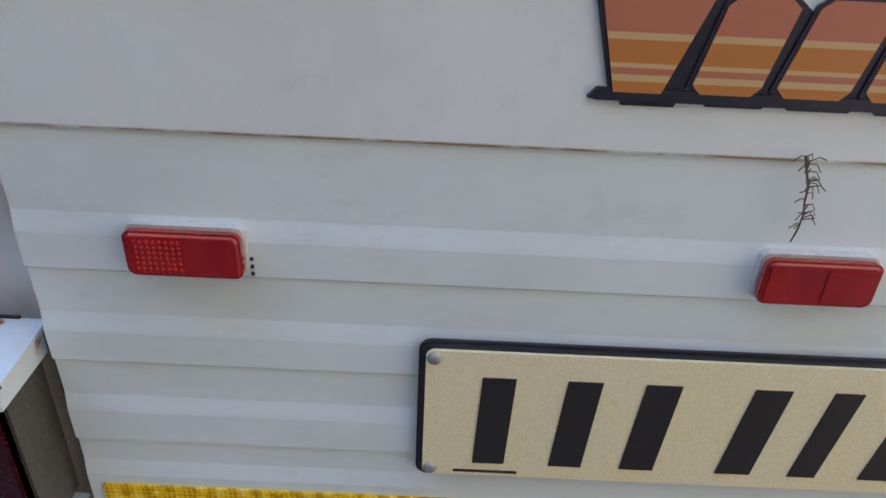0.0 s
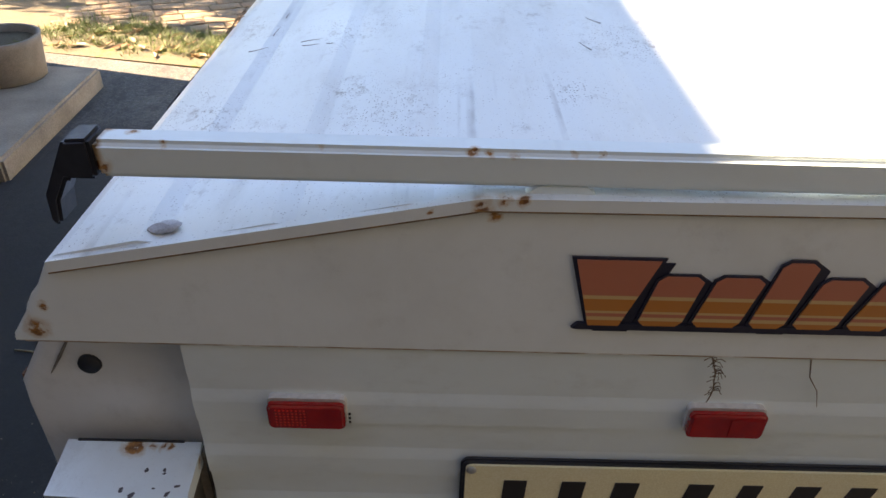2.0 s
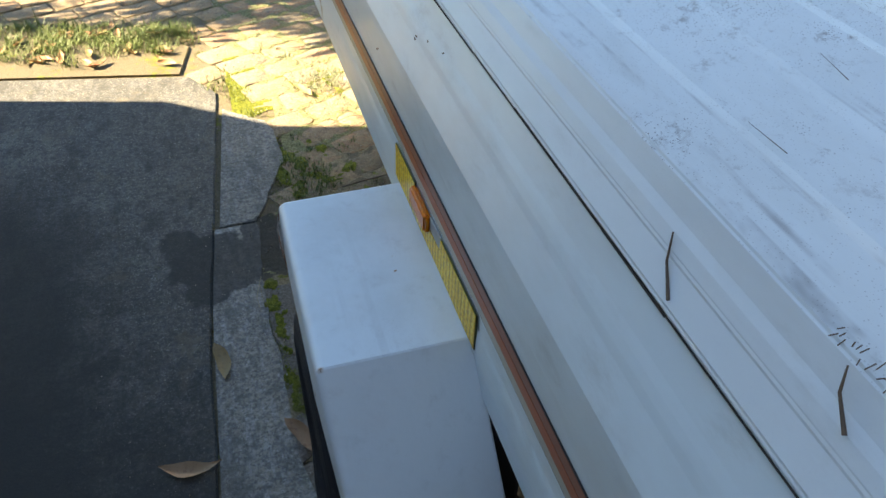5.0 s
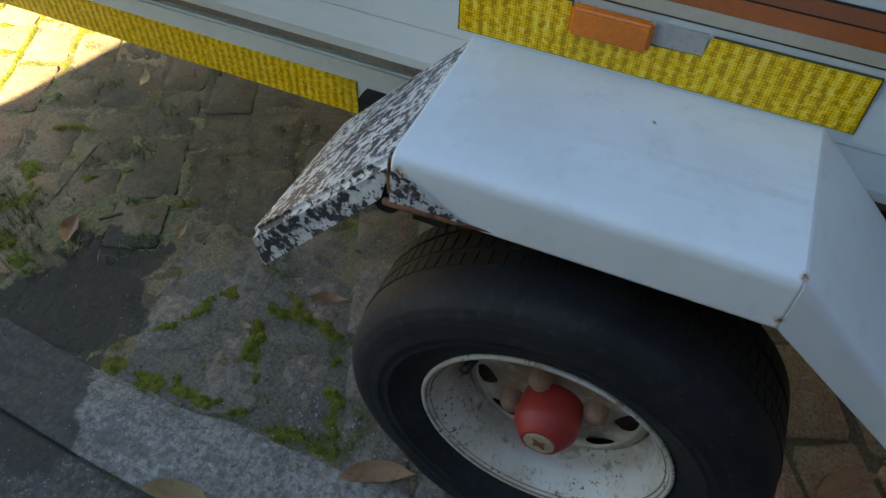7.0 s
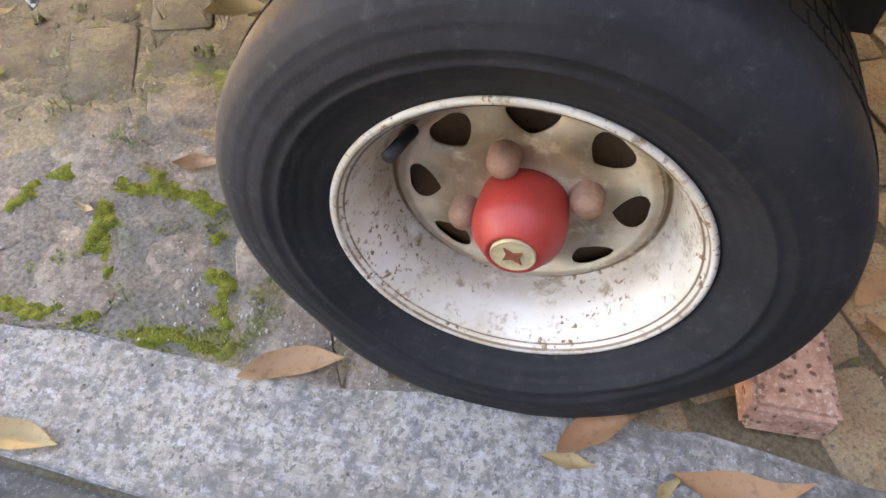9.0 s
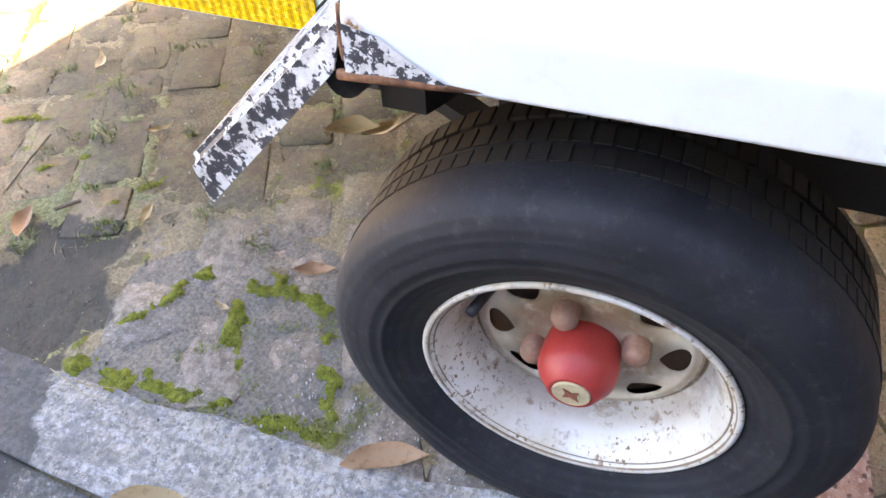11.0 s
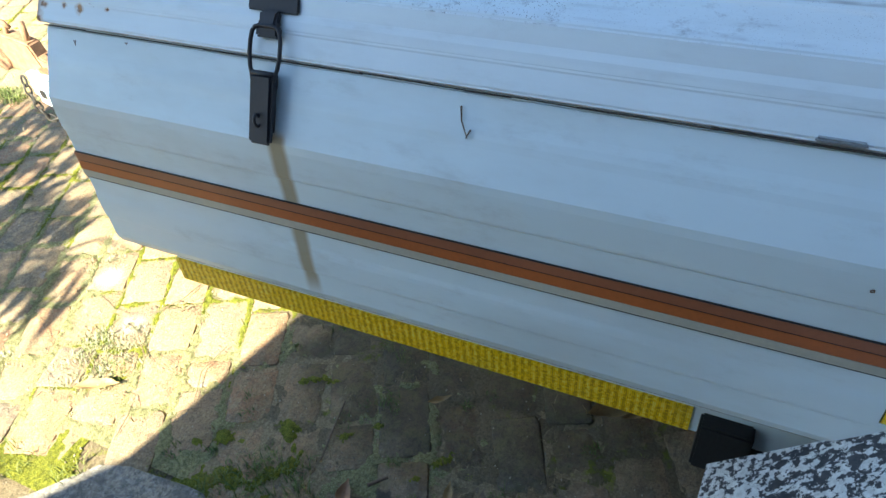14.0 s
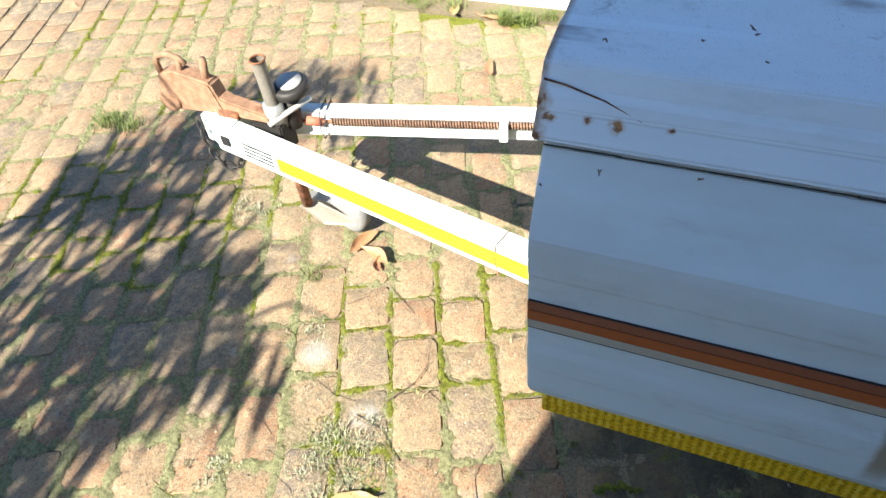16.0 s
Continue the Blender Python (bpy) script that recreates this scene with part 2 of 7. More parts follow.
def tyre_mat(name):
    """Old rubber: bluish black, dusty scuffs and fine rings."""
    m, nt, b = start(name, 0.7)
    b.inputs["Specular IOR Level"].default_value = 0.35
    p = place(nt)
    big, mid, fine = grain(nt, p, 12.0, 6, 0.7), grain(nt, p, 45.0, 6, 0.75), grain(nt, p, 240.0, 5)
    c = mix(nt, step(nt, big, 0.35, 0.7), (0.012, 0.013, 0.016), (0.022, 0.023, 0.027))
    c = mix(nt, mathn(nt, "MULTIPLY", step(nt, mid, 0.52, 0.70), 0.6), c, (0.045, 0.045, 0.048))
    c = mix(nt, mathn(nt, "MULTIPLY", step(nt, grain(nt, p, 90.0, 7, 0.8), 0.60, 0.70), 0.5), c, (0.09, 0.08, 0.065))
    colour(nt, b, c)
    flat = node(nt, "Mapping", None, Vector=p, Scale=(0, 1, 1)).outputs[0]
    r = node(nt, "VectorMath", {"operation": "DISTANCE"}, i0=flat, i1=(0, 1.108, 0.272)).outputs["Value"]
    bump(nt, b, mathn(nt, "SINE", mathn(nt, "MULTIPLY", r, 2 * math.pi / 0.0115)), 0.10, 0.002)
    bump(nt, b, mid, 0.4, 0.003)
    bump(nt, b, fine, 0.3, 0.001)
    return m


def rust_metal(name, light=(0.30, 0.13, 0.06), dark=(0.10, 0.04, 0.02)):
    m, nt, b = start(name, 0.85)
    p = place(nt)
    v = grain(nt, p, 45.0, 7, 0.7)
    colour(nt, b, mix(nt, step(nt, v, 0.35, 0.68), dark, light))
    bump(nt, b, v, 0.6, 0.003)
    return m


def damp(nt, p, c):
    """A wet stain with a ragged edge beside the wheel."""
    wave = node(nt, "TexNoise", None, Vector=p, Scale=11.0, Detail=5.0)
    p = node(nt, "VectorMath", {"operation": "MULTIPLY_ADD"}, i0=wave.outputs["Color"], i1=(0.16, 0.16, 0.0), i2=node(nt, "Mapping", None, Vector=p, Location=(-0.08, -0.08, 0)).outputs[0]).outputs[0]
    s = blots(nt, p, [(-0.83, 2.01, 0, 0.15), (-0.76, 2.08, 0, 0.17), (-0.66, 2.02, 0, 0.17), (-0.62, 2.09, 0, 0.13), (-0.56, 1.99, 0, 0.14), (-0.47, 2.03, 0, 0.10), (-0.88, 2.135, 0, 0.11), (-0.81, 1.91, 0, 0.13), (-0.72, 1.96, 0, 0.13), (-0.50, 2.07, 0, 0.14), (-0.56, 2.12, 0, 0.14), (-0.53, 1.98, 0, 0.14), (-0.63, 2.16, 0, 0.10), (-0.40, 2.04, 0, 0.14), (-0.42, 2.13, 0, 0.12)])
    return mix(nt, mathn(nt, "MULTIPLY", step(nt, s, 0.16, 0.36), 0.80), c, (0.032, 0.031, 0.029))


LIME_A, LIME_B = (-0.013, 3.268), (-0.145, 3.055)      # splashes of lime on the paving


def brick_mat(name):
    """Worn clay pavers: each its own tone, lichen, dust and pits."""
    m, nt, b = start(name, 0.92)
    p = place(nt)
    r = nt.nodes.new("ShaderNodeObjectInfo").outputs["Random"]
    isl = nt.nodes.new("ShaderNodeNewGeometry").outputs["Random Per Island"]
    r = mathn(nt, "FRACT", mathn(nt, "ADD", r, isl))
    c = mix(nt, step(nt, r, 0.0, 0.5), (0.53, 0.285, 0.155), (0.55, 0.36, 0.205))
    c = mix(nt, step(nt, r, 0.55, 0.95), c, (0.31, 0.245, 0.185))
    big = grain(nt, p, 26.0, 7, 0.75)
    c = mix(nt, step(nt, big, 0.44, 0.60), c, (0.56, 0.41, 0.24))
    c = mix(nt, mathn(nt, "MULTIPLY", step(nt, grain(nt, p, 55.0, 6, 0.7), 0.56, 0.70), 0.7), c, (0.19, 0.155, 0.125))
    c = mix(nt, mathn(nt, "MULTIPLY", step(nt, grain(nt, p, 9.0, 6, 0.7), 0.60, 0.72), 0.75), c, (0.52, 0.50, 0.46))
    c = mix(nt, mathn(nt, "MULTIPLY", step(nt, grain(nt, p, 11.0, 7, 0.75, (1, 1, 0.2)), 0.62, 0.70), 0.55), c, (0.20, 0.21, 0.06))
    dusted = step(nt, grain(nt, p, 7.0, 8, 0.78), 0.47, 0.60)
    c = mix(nt, mathn(nt, "MULTIPLY", dusted, 0.6), c, mix(nt, step(nt, grain(nt, p, 60.0, 6, 0.75), 0.38, 0.62), (0.20, 0.16, 0.10), (0.42, 0.36, 0.24)))
    speck = grain(nt, p, 150.0, 6, 0.8)
    c = mix(nt, mathn(nt, "MULTIPLY", step(nt, speck, 0.52, 0.62), 0.75), c, (0.15, 0.11, 0.08))
    c = mix(nt, mathn(nt, "MULTIPLY", step(nt, grain(nt, p, 80.0, 7, 0.8), 0.54, 0.64), 0.7), c, (0.62, 0.50, 0.35))
    c = mix(nt, mathn(nt, "MULTIPLY", step(nt, grain(nt, p, 70.0, 7, 0.8), 0.52, 0.62), 0.5), c, (0.13, 0.095, 0.07))
    crumbly = grain(nt, p, 210.0, 3, 0.6)
    c = mix(nt, mathn(nt, "MULTIPLY", step(nt, crumbly, 0.57, 0.63), 0.40), c, (0.66, 0.53, 0.37))
    c = mix(nt, mathn(nt, "MULTIPLY", step(nt, crumbly, 0.40, 0.34), 0.35), c, (0.16, 0.11, 0.07))
    for x, y, r in ((LIME_A[0], LIME_A[1], 0.055), (LIME_B[0], LIME_B[1], 0.045)):
        lime = node(nt, "VectorMath", {"operation": "DISTANCE"}, i0=node(nt, "Mapping", None, Vector=p, Scale=(1, 1, 0)).outputs[0], i1=(x, y, 0)).outputs["Value"]
        lime = step(nt, mathn(nt, "ADD", lime, mathn(nt, "MULTIPLY", grain(nt, p, 30.0, 6, 0.75), r)), r * 0.8, r * 1.6, 0.62, 0.0)
        c = mix(nt, lime, c, (0.60, 0.585, 0.54))
    old = node(nt, "VectorMath", {"operation": "DISTANCE"}, i0=node(nt, "Mapping", None, Vector=p, Scale=(1, 0.55, 0)).outputs[0], i1=(-0.50, 0.86, 0)).outputs["Value"]
    old = step(nt, mathn(nt, "ADD", old, mathn(nt, "MULTIPLY", grain(nt, p, 9.0, 6, 0.7), 0.25)), 0.36, 0.54, 0.75, 0.0)
    worn_grey = mix(nt, step(nt, grain(nt, p, 40.0, 7, 0.78), 0.40, 0.60), (0.20, 0.165, 0.14), (0.46, 0.40, 0.345))
    worn_grey = mix(nt, step(nt, grain(nt, p, 170.0, 4, 0.6), 0.60, 0.66), worn_grey, (0.62, 0.60, 0.55))
    c = mix(nt, old, c, worn_grey)
    # dark dirt under the trailer, deepened to paint in the shade there
    silt_shade = node(nt, "VectorMath", {"operation": "DISTANCE"}, i0=node(nt, "Mapping", None, Vector=p, Scale=(1, 0.8, 0)).outputs[0], i1=(0.12, 1.66, 0)).outputs["Value"]
    silt_shade = step(nt, mathn(nt, "ADD", silt_shade, mathn(nt, "MULTIPLY", grain(nt, p, 8.0, 8, 0.75), 0.5)), 0.55, 0.80, 0.72, 0.0)
    c = mix(nt, silt_shade, c, mix(nt, step(nt, grain(nt, p, 30.0, 6, 0.75), 0.42, 0.62), (0.085, 0.070, 0.048), (0.145, 0.140, 0.055)))
    colour(nt, b, damp(nt, p, tone(nt, c, 0.61)))
    fine = grain(nt, p, 130.0, 7, 0.75)
    bump(nt, b, speck, 0.7, 0.004)
    bump(nt, b, big, 0.5, 0.008)
    bump(nt, b, fine, 0.5, 0.003)
    return m


def pitted_clay(name):
    """A rough pink brick with dark pits and crumbling grain."""
    m, nt, b = start(name, 0.95)
    p = place(nt)
    pits = node(nt, "TexVoronoi", None, Vector=node(nt, "VectorMath", {"operation": "MULTIPLY_ADD"}, i0=node(nt, "TexNoise", None, Vector=p, Scale=60.0).outputs["Color"], i1=(0.012, 0.012, 0.012), i2=p).outputs[0], Scale=95.0)
    hole = mathn(nt, "MULTIPLY", step(nt, pits.outputs["Distance"], 0.20, 0.42, 1.0, 0.0), step(nt, xyz(nt, pits.outputs["Color"])[0], 0.52, 0.60))
    c = mix(nt, step(nt, grain(nt, p, 45.0, 6, 0.75), 0.35, 0.65), (0.36, 0.175, 0.125), (0.55, 0.33, 0.25))
    c = mix(nt, step(nt, grain(nt, p, 150.0, 4, 0.7), 0.56, 0.64), c, (0.62, 0.45, 0.36))
    c = mix(nt, mathn(nt, "MULTIPLY", hole, 0.8), c, (0.13, 0.065, 0.05))
    colour(nt, b, c)
    bump(nt, b, mathn(nt, "SUBTRACT", 1.0, hole), 0.8, 0.006)
    bump(nt, b, grain(nt, p, 110.0, 6, 0.75), 0.8, 0.004)
    return m


def soil_mat(name, moss=0.5, tone=1.0, earth=((0.18, 0.136, 0.078), (0.39, 0.315, 0.195))):
    m, nt, b = start(name, 0.95)
    p = place(nt)
    fine, mid, big = grain(nt, p, 150.0, 6, 0.75), grain(nt, p, 30.0, 6, 0.7), grain(nt, p, 4.0, 5, 0.65)
    c = mix(nt, step(nt, fine, 0.3, 0.7), [v * tone for v in earth[0]], [v * tone for v in earth[1]])
    g = mix(nt, step(nt, mid, 0.35, 0.65), [v * tone for v in (0.12, 0.135, 0.014)], [v * tone for v in (0.29, 0.31, 0.04)])
    mask = step(nt, mathn(nt, "ADD", mathn(nt, "MULTIPLY", big, 0.6), mathn(nt, "MULTIPLY", mid, 0.4)), 0.62 - 0.25 * moss, 0.70 - 0.25 * moss)
    colour(nt, b, damp(nt, p, mix(nt, mask, c, g)))
    bump(nt, b, fine, 0.8, 0.006)
    bump(nt, b, mid, 0.5, 0.01)
    return m


def moss_bed(name, tones=((0.070, 0.080, 0.014), (0.175, 0.185, 0.024), (0.30, 0.31, 0.060), (0.15, 0.125, 0.062))):
    """Dense moss: yellow-green tips over a darker mat."""
    m, nt, b = start(name, 0.95)
    b.inputs["Specular IOR Level"].default_value = 0.15
    p = place(nt)
    fine, mid, big = grain(nt, p, 420.0, 4, 0.7), grain(nt, p, 90.0, 5, 0.7), grain(nt, p, 9.0, 5, 0.65)
    c = mix(nt, step(nt, mid, 0.35, 0.65), tones[0], tones[1])
    c = mix(nt, mathn(nt, "MULTIPLY", step(nt, fine, 0.50, 0.66), 0.7), c, tones[2])
    c = mix(nt, mathn(nt, "MULTIPLY", step(nt, big, 0.55, 0.72), 0.6), c, tones[3])
    colour(nt, b, c)
    bump(nt, b, fine, 0.9, 0.004)
    bump(nt, b, mid, 0.6, 0.006)
    return m


def concrete_mat(name, pale=1.0, coarse=1.0, shade_patches=()):
    m, nt, b = start(name, 0.9)
    p = place(nt)
    big, mid, fine = grain(nt, p, 3.0, 6, 0.65), grain(nt, p, 40.0, 6, 0.75), grain(nt, p, 170.0, 6, 0.75)
    c = mix(nt, step(nt, big, 0.35, 0.7), [0.160 * pale, 0.147 * pale, 0.125 * pale], [0.27 * pale, 0.247 * pale, 0.205 * pale])
    c = mix(nt, mathn(nt, "MULTIPLY", step(nt, mid, 0.50, 0.66), 0.45 * coarse), c, [0.09 * pale, 0.09 * pale, 0.092 * pale])
    c = mix(nt, mathn(nt, "MULTIPLY", step(nt, grain(nt, p, 110.0, 5, 0.7), 0.54, 0.60), 0.55 * coarse), c, (0.06, 0.06, 0.06))
    c = mix(nt, mathn(nt, "MULTIPLY", step(nt, fine, 0.56, 0.64), 0.7), c, (0.42, 0.41, 0.39))
    c = mix(nt, mathn(nt, "MULTIPLY", step(nt, grain(nt, p, 48.0, 6, 0.75, (1, 0.14, 1)), 0.52, 0.62), 0.45 * coarse), c, [min(0.5, 0.27 * pale)] * 3)
    c = mix(nt, mathn(nt, "MULTIPLY", step(nt, grain(nt, p, 60.0, 7, 0.8, (0.7, 1, 1)), 0.49, 0.57), 0.55 * coarse), c, [0.10 * pale, 0.10 * pale, 0.105 * pale])
    c = mix(nt, mathn(nt, "MULTIPLY", step(nt, grain(nt, p, 95.0, 6, 0.8), 0.56, 0.63), 0.6 * coarse), c, [min(0.5, 0.30 * pale)] * 3)
    chips = grain(nt, p, 85.0, 4, 0.6)
    c = mix(nt, mathn(nt, "MULTIPLY", step(nt, chips, 0.56, 0.62), 0.30 * coarse), c, [min(0.5, 0.30 * pale), min(0.5, 0.285 * pale), min(0.5, 0.265 * pale)])
    c = mix(nt, mathn(nt, "MULTIPLY", step(nt, chips, 0.46, 0.40), 0.42 * coarse), c, [0.085 * pale, 0.080 * pale, 0.074 * pale])
    c = mix(nt, mathn(nt, "MULTIPLY", step(nt, grain(nt, p, 7.0, 7, 0.75), 0.62, 0.72), 0.45), c, (0.10, 0.115, 0.035))
    worn = grain(nt, p, 11.0, 7, 0.72, (1, 0.45, 1))
    c = mix(nt, mathn(nt, "MULTIPLY", step(nt, worn, 0.50, 0.62), 0.50 * coarse), c, [0.080 * pale, 0.076 * pale, 0.070 * pale])
    c = mix(nt, mathn(nt, "MULTIPLY", step(nt, grain(nt, p, 5.0, 8, 0.78), 0.56, 0.66), 0.45), c, (0.155, 0.125, 0.085))
    # broad ragged patches that put deep shade into the concrete's colour
    for (x, y), r, strong in shade_patches:
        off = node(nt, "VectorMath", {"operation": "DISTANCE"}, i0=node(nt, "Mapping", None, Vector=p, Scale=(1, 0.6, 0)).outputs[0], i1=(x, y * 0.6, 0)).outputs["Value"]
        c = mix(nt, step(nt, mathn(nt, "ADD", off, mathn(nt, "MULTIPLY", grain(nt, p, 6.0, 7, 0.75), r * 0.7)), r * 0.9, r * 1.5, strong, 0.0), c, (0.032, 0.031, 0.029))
    colour(nt, b, damp(nt, p, c))
    bump(nt, b, mid, 0.4, 0.004)
    bump(nt, b, fine, 0.5, 0.003)
    return m


def leaf_mat(name, a, bb):
    m, nt, b = start(name, 0.6)
    p = place(nt)
    r = nt.nodes.new("ShaderNodeObjectInfo").outputs["Random"]
    isl = nt.nodes.new("ShaderNodeNewGeometry").outputs["Random Per Island"]
    c = mix(nt, mathn(nt, "FRACT", mathn(nt, "ADD", r, isl)), a, bb)
    c = mix(nt, mathn(nt, "MULTIPLY", step(nt, grain(nt, p, 90.0, 5), 0.5, 0.7), 0.5), c, [x * 0.45 for x in a])
    colour(nt, b, c)
    bump(nt, b, grain(nt, p, 220.0, 4), 0.3, 0.001)
    return m


def banded(name):
    """The colours of the maker's decal, in level bands."""
    m, nt, b = start(name, 0.4)
    p = place(nt)
    z = xyz(nt, p)[2]
    salmon, cream, orange = (0.52, 0.16, 0.09), (0.62, 0.42, 0.19), (0.55, 0.19, 0.03)
    c = salmon
    for level, nxt in ((1.1145, cream), (1.1115, orange), (1.1015, cream), (1.0995, salmon), (1.0965, cream), (1.0935, orange)):
        c = mix(nt, step(nt, z, level - 0.0003, level + 0.0003), nxt, c)
    c = mix(nt, mathn(nt, "MULTIPLY", grain(nt, p, 60.0, 5), 0.15), c, (0.4, 0.3, 0.22))
    colour(nt, b, c)
    return m


def plate_face(name):
    m, nt, b = start(name, 0.35)
    p = place(nt)
    f = grain(nt, p, 900.0, 3)
    big = grain(nt, p, 9.0, 4)
    c = mix(nt, step(nt, big, 0.35, 0.7), (0.93, 0.85, 0.56), (0.90, 0.84, 0.62))
    c = mix(nt, step(nt, f, 0.35, 0.7), [0.80, 0.71, 0.43], c)
    colour(nt, b, c)
    bump(nt, b, f, 0.25, 0.0006)
    return m


# ---- materials ----
BODY = paint("side_enamel", dirt=0.28, specks=0.25, streaks=[(2.132, 0.962, 0.655, 0.019), (0.386, 0.962, 0.655, 0.016)], lines=[(1, 2.574, 0.006, 0.7)], along=(1, 0.35, 1),
             spots=[(-0.352, 1.306, 0.990, 0.006), (-0.356, 1.298, 1.004, 0.004), (-0.345, 0.045, 0.985, 0.02)])
LID = paint("lid_enamel", c=(0.785, 0.835, 0.835), dirt=0.2, specks=1.0, along=(1, 0.3, 1), lines=[(2, 1.0588, 0.0018, 0.9), (1, 2.575, 0.010, 0.8)],
            patches=[(-0.075, 0.165, 0.10), (-0.258, 0.155, 0.115), (-0.245, 0.205, 0.085), (0.072, 0.174, 0.05), (-0.11, 0.22, 0.06), (0.14, 0.30, 0.09), (-0.06, 0.10, 0.05), (-0.02, 0.55, 0.08)],
            spots=[(-0.31, 0.0, 1.072, 0.020), (-0.30, 0.0, 1.092, 0.006), (-0.004, -0.003, 1.180, 0.014), (0.004, -0.003, 1.173, 0.010), (0.010, -0.003, 1.186, 0.012), (0.022, -0.003, 1.187, 0.011), (-0.036, -0.003, 1.176, 0.004),
                   (-0.316, 2.562, 1.081, 0.016), (-0.315, 2.519, 1.083, 0.011), (-0.316, 2.488, 1.081, 0.017), (-0.314, 2.434, 1.085, 0.010), (-0.305, 2.574, 1.093, 0.030), (-0.322, 2.574, 1.062, 0.030)])
BAR = paint("bar_enamel", dirt=0.12, specks=0.1, lines=[(0, -0.237, 0.006, 1.0800)],
            spots=[(-0.237, 0.004, 1.203, 0.0173), (-0.234, 0.022, 1.217, 0.0108), (-0.218, 0.018, 1.217, 0.0097), (-0.196, 0.003, 1.215, 0.0065), (-0.10, 0.003, 1.215, 0.0065), (-0.01, 0.004, 1.214, 0.0086),
                   (0.0, 0.004, 1.214, 0.0076), (0.012, 0.004, 1.214, 0.0065), (0.05, 0.004, 1.215, 0.0054), (0.065, 0.004, 1.215, 0.0054)])
GATE = paint("tailgate_enamel", dirt=0.25, specks=0.15, lines=[(2, 1.0605, 0.003, 0.6)], along=(0.5, 1, 1))
POST = paint("post_enamel", c=(0.72, 0.73, 0.72), dirt=0.25)
HOOD = paint("hood_enamel", dirt=0.2, specks=0.3, spots=[(-0.2775, 0.012, 0.932, 0.0220), (-0.279, 0.013, 0.932, 0.016), (-0.262, 0.0125, 0.932, 0.0085), (-0.254, 0.013, 0.932, 0.0080), (-0.247, 0.0135, 0.932, 0.0070), (-0.2215, 0.006, 0.926, 0.012)],
             chips=[(-0.259, -0.009, 0.933, 0.0050), (-0.245, -0.010, 0.933, 0.0045), (-0.244, -0.014, 0.933, 0.0035), (-0.272, -0.030, 0.933, 0.0036), (-0.264, -0.034, 0.933, 0.0049), (-0.237, -0.033, 0.933, 0.0042), (-0.231, -0.025, 0.933, 0.0054), (-0.250, -0.027, 0.933, 0.0032), (-0.222, -0.038, 0.931, 0.0061)])
GUARD = paint("mudguard_enamel", c=(0.775, 0.83, 0.835), dirt=0.2, specks=0.12,
              spots=[(-0.444, 1.100, 0.731, 0.005), (-0.441, 1.133, 0.731, 0.004), (-0.585, 0.944, 0.727, 0.010), (-0.592, 0.945, 0.68, 0.012), (-0.592, 1.31, 0.70, 0.02)])
BEAM = paint("drawbar_enamel", dirt=0.2, specks=0.2)
DIRTY = plain("dirty_steel", (0.22, 0.19, 0.155), 0.7, 0.0, 0.35)
TAPE = tape("yellow_prismatic_tape")
TAPE_FLAT = plain("yellow_tape_film", (0.86, 0.70, 0.02), 0.3, 0, 0.12)
STRIPE_BROWN = plain("brown_decal", (0.33, 0.115, 0.055), 0.4, 0, 0.15)
STRIPE_ORANGE = plain("orange_decal", (0.46, 0.125, 0.035), 0.4, 0, 0.15)
STRIPE_CREAM = plain("cream_decal", (0.50, 0.46, 0.36), 0.45, 0, 0.12)
BLACK_LINE = plain("black_line", (0.02, 0.018, 0.02), 0.5)
NAVY = plain("navy_decal", (0.018, 0.018, 0.035), 0.4)
BANDS = banded("banded_decal")
PLASTIC = plain("black_plastic", (0.022, 0.023, 0.03), 0.5, 0, 0.4)
OLD_LATCH = plain("weathered_black_steel", (0.024, 0.021, 0.023), 0.55, 0.1, 0.5)
LENS = red_lens("red_lens", False)
LENS_FACETS = red_lens("red_prism_lens", True)
TAIL = plain("dark_red_lens", (0.040, 0.004, 0.008), 0.25)
AMBER = plain("amber_lens", (0.80, 0.20, 0.010), 0.15, 0, 0.2)
FACE = plate_face("plate_sheeting")
FLAP = worn_flap("worn_flap_paint")
RIM = rusty_rim("rim_enamel")
RUBBER = tyre_mat("tyre_rubber")
TREAD = plain("dusty_tread", (0.019, 0.016, 0.013), 0.85, 0, 0.5, 30, 0.4)
LOCK = plain("red_lock_paint", (0.50, 0.045, 0.035), 0.5, 0, 0.18)
BRASS = plain("brass", (0.66, 0.55, 0.34), 0.45, 0.2, 0.25)
NUT = plain("rusty_nut", (0.40, 0.22, 0.15), 0.75, 0.1, 0.35)
RUSTY = rust_metal("rust")
CAST = rust_metal("cast_rust", (0.31, 0.175, 0.105), (0.19, 0.105, 0.062))
SPRING = rust_metal("spring_rust", (0.26, 0.165, 0.115), (0.13, 0.075, 0.05))
DARK_STEEL = plain("greasy_black_steel", (0.018, 0.016, 0.015), 0.6)
GALV = plain("galvanised_steel", (0.42, 0.42, 0.41), 0.45, 0.6)
OLD_ZINC = plain("weathered_zinc", (0.19, 0.17, 0.145), 0.6, 0.25, 0.35)
GREY_RUBBER = plain("grey_rubber", (0.20, 0.20, 0.20), 0.75)
BRICK = brick_mat("paver_clay")
SOIL = soil_mat("mossy_soil", 0.20, 0.82)
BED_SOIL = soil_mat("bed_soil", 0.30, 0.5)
GREY_SOIL = soil_mat("grey_grit_earth", 0.06, 0.60, ((0.165, 0.140, 0.112), (0.40, 0.355, 0.300)))
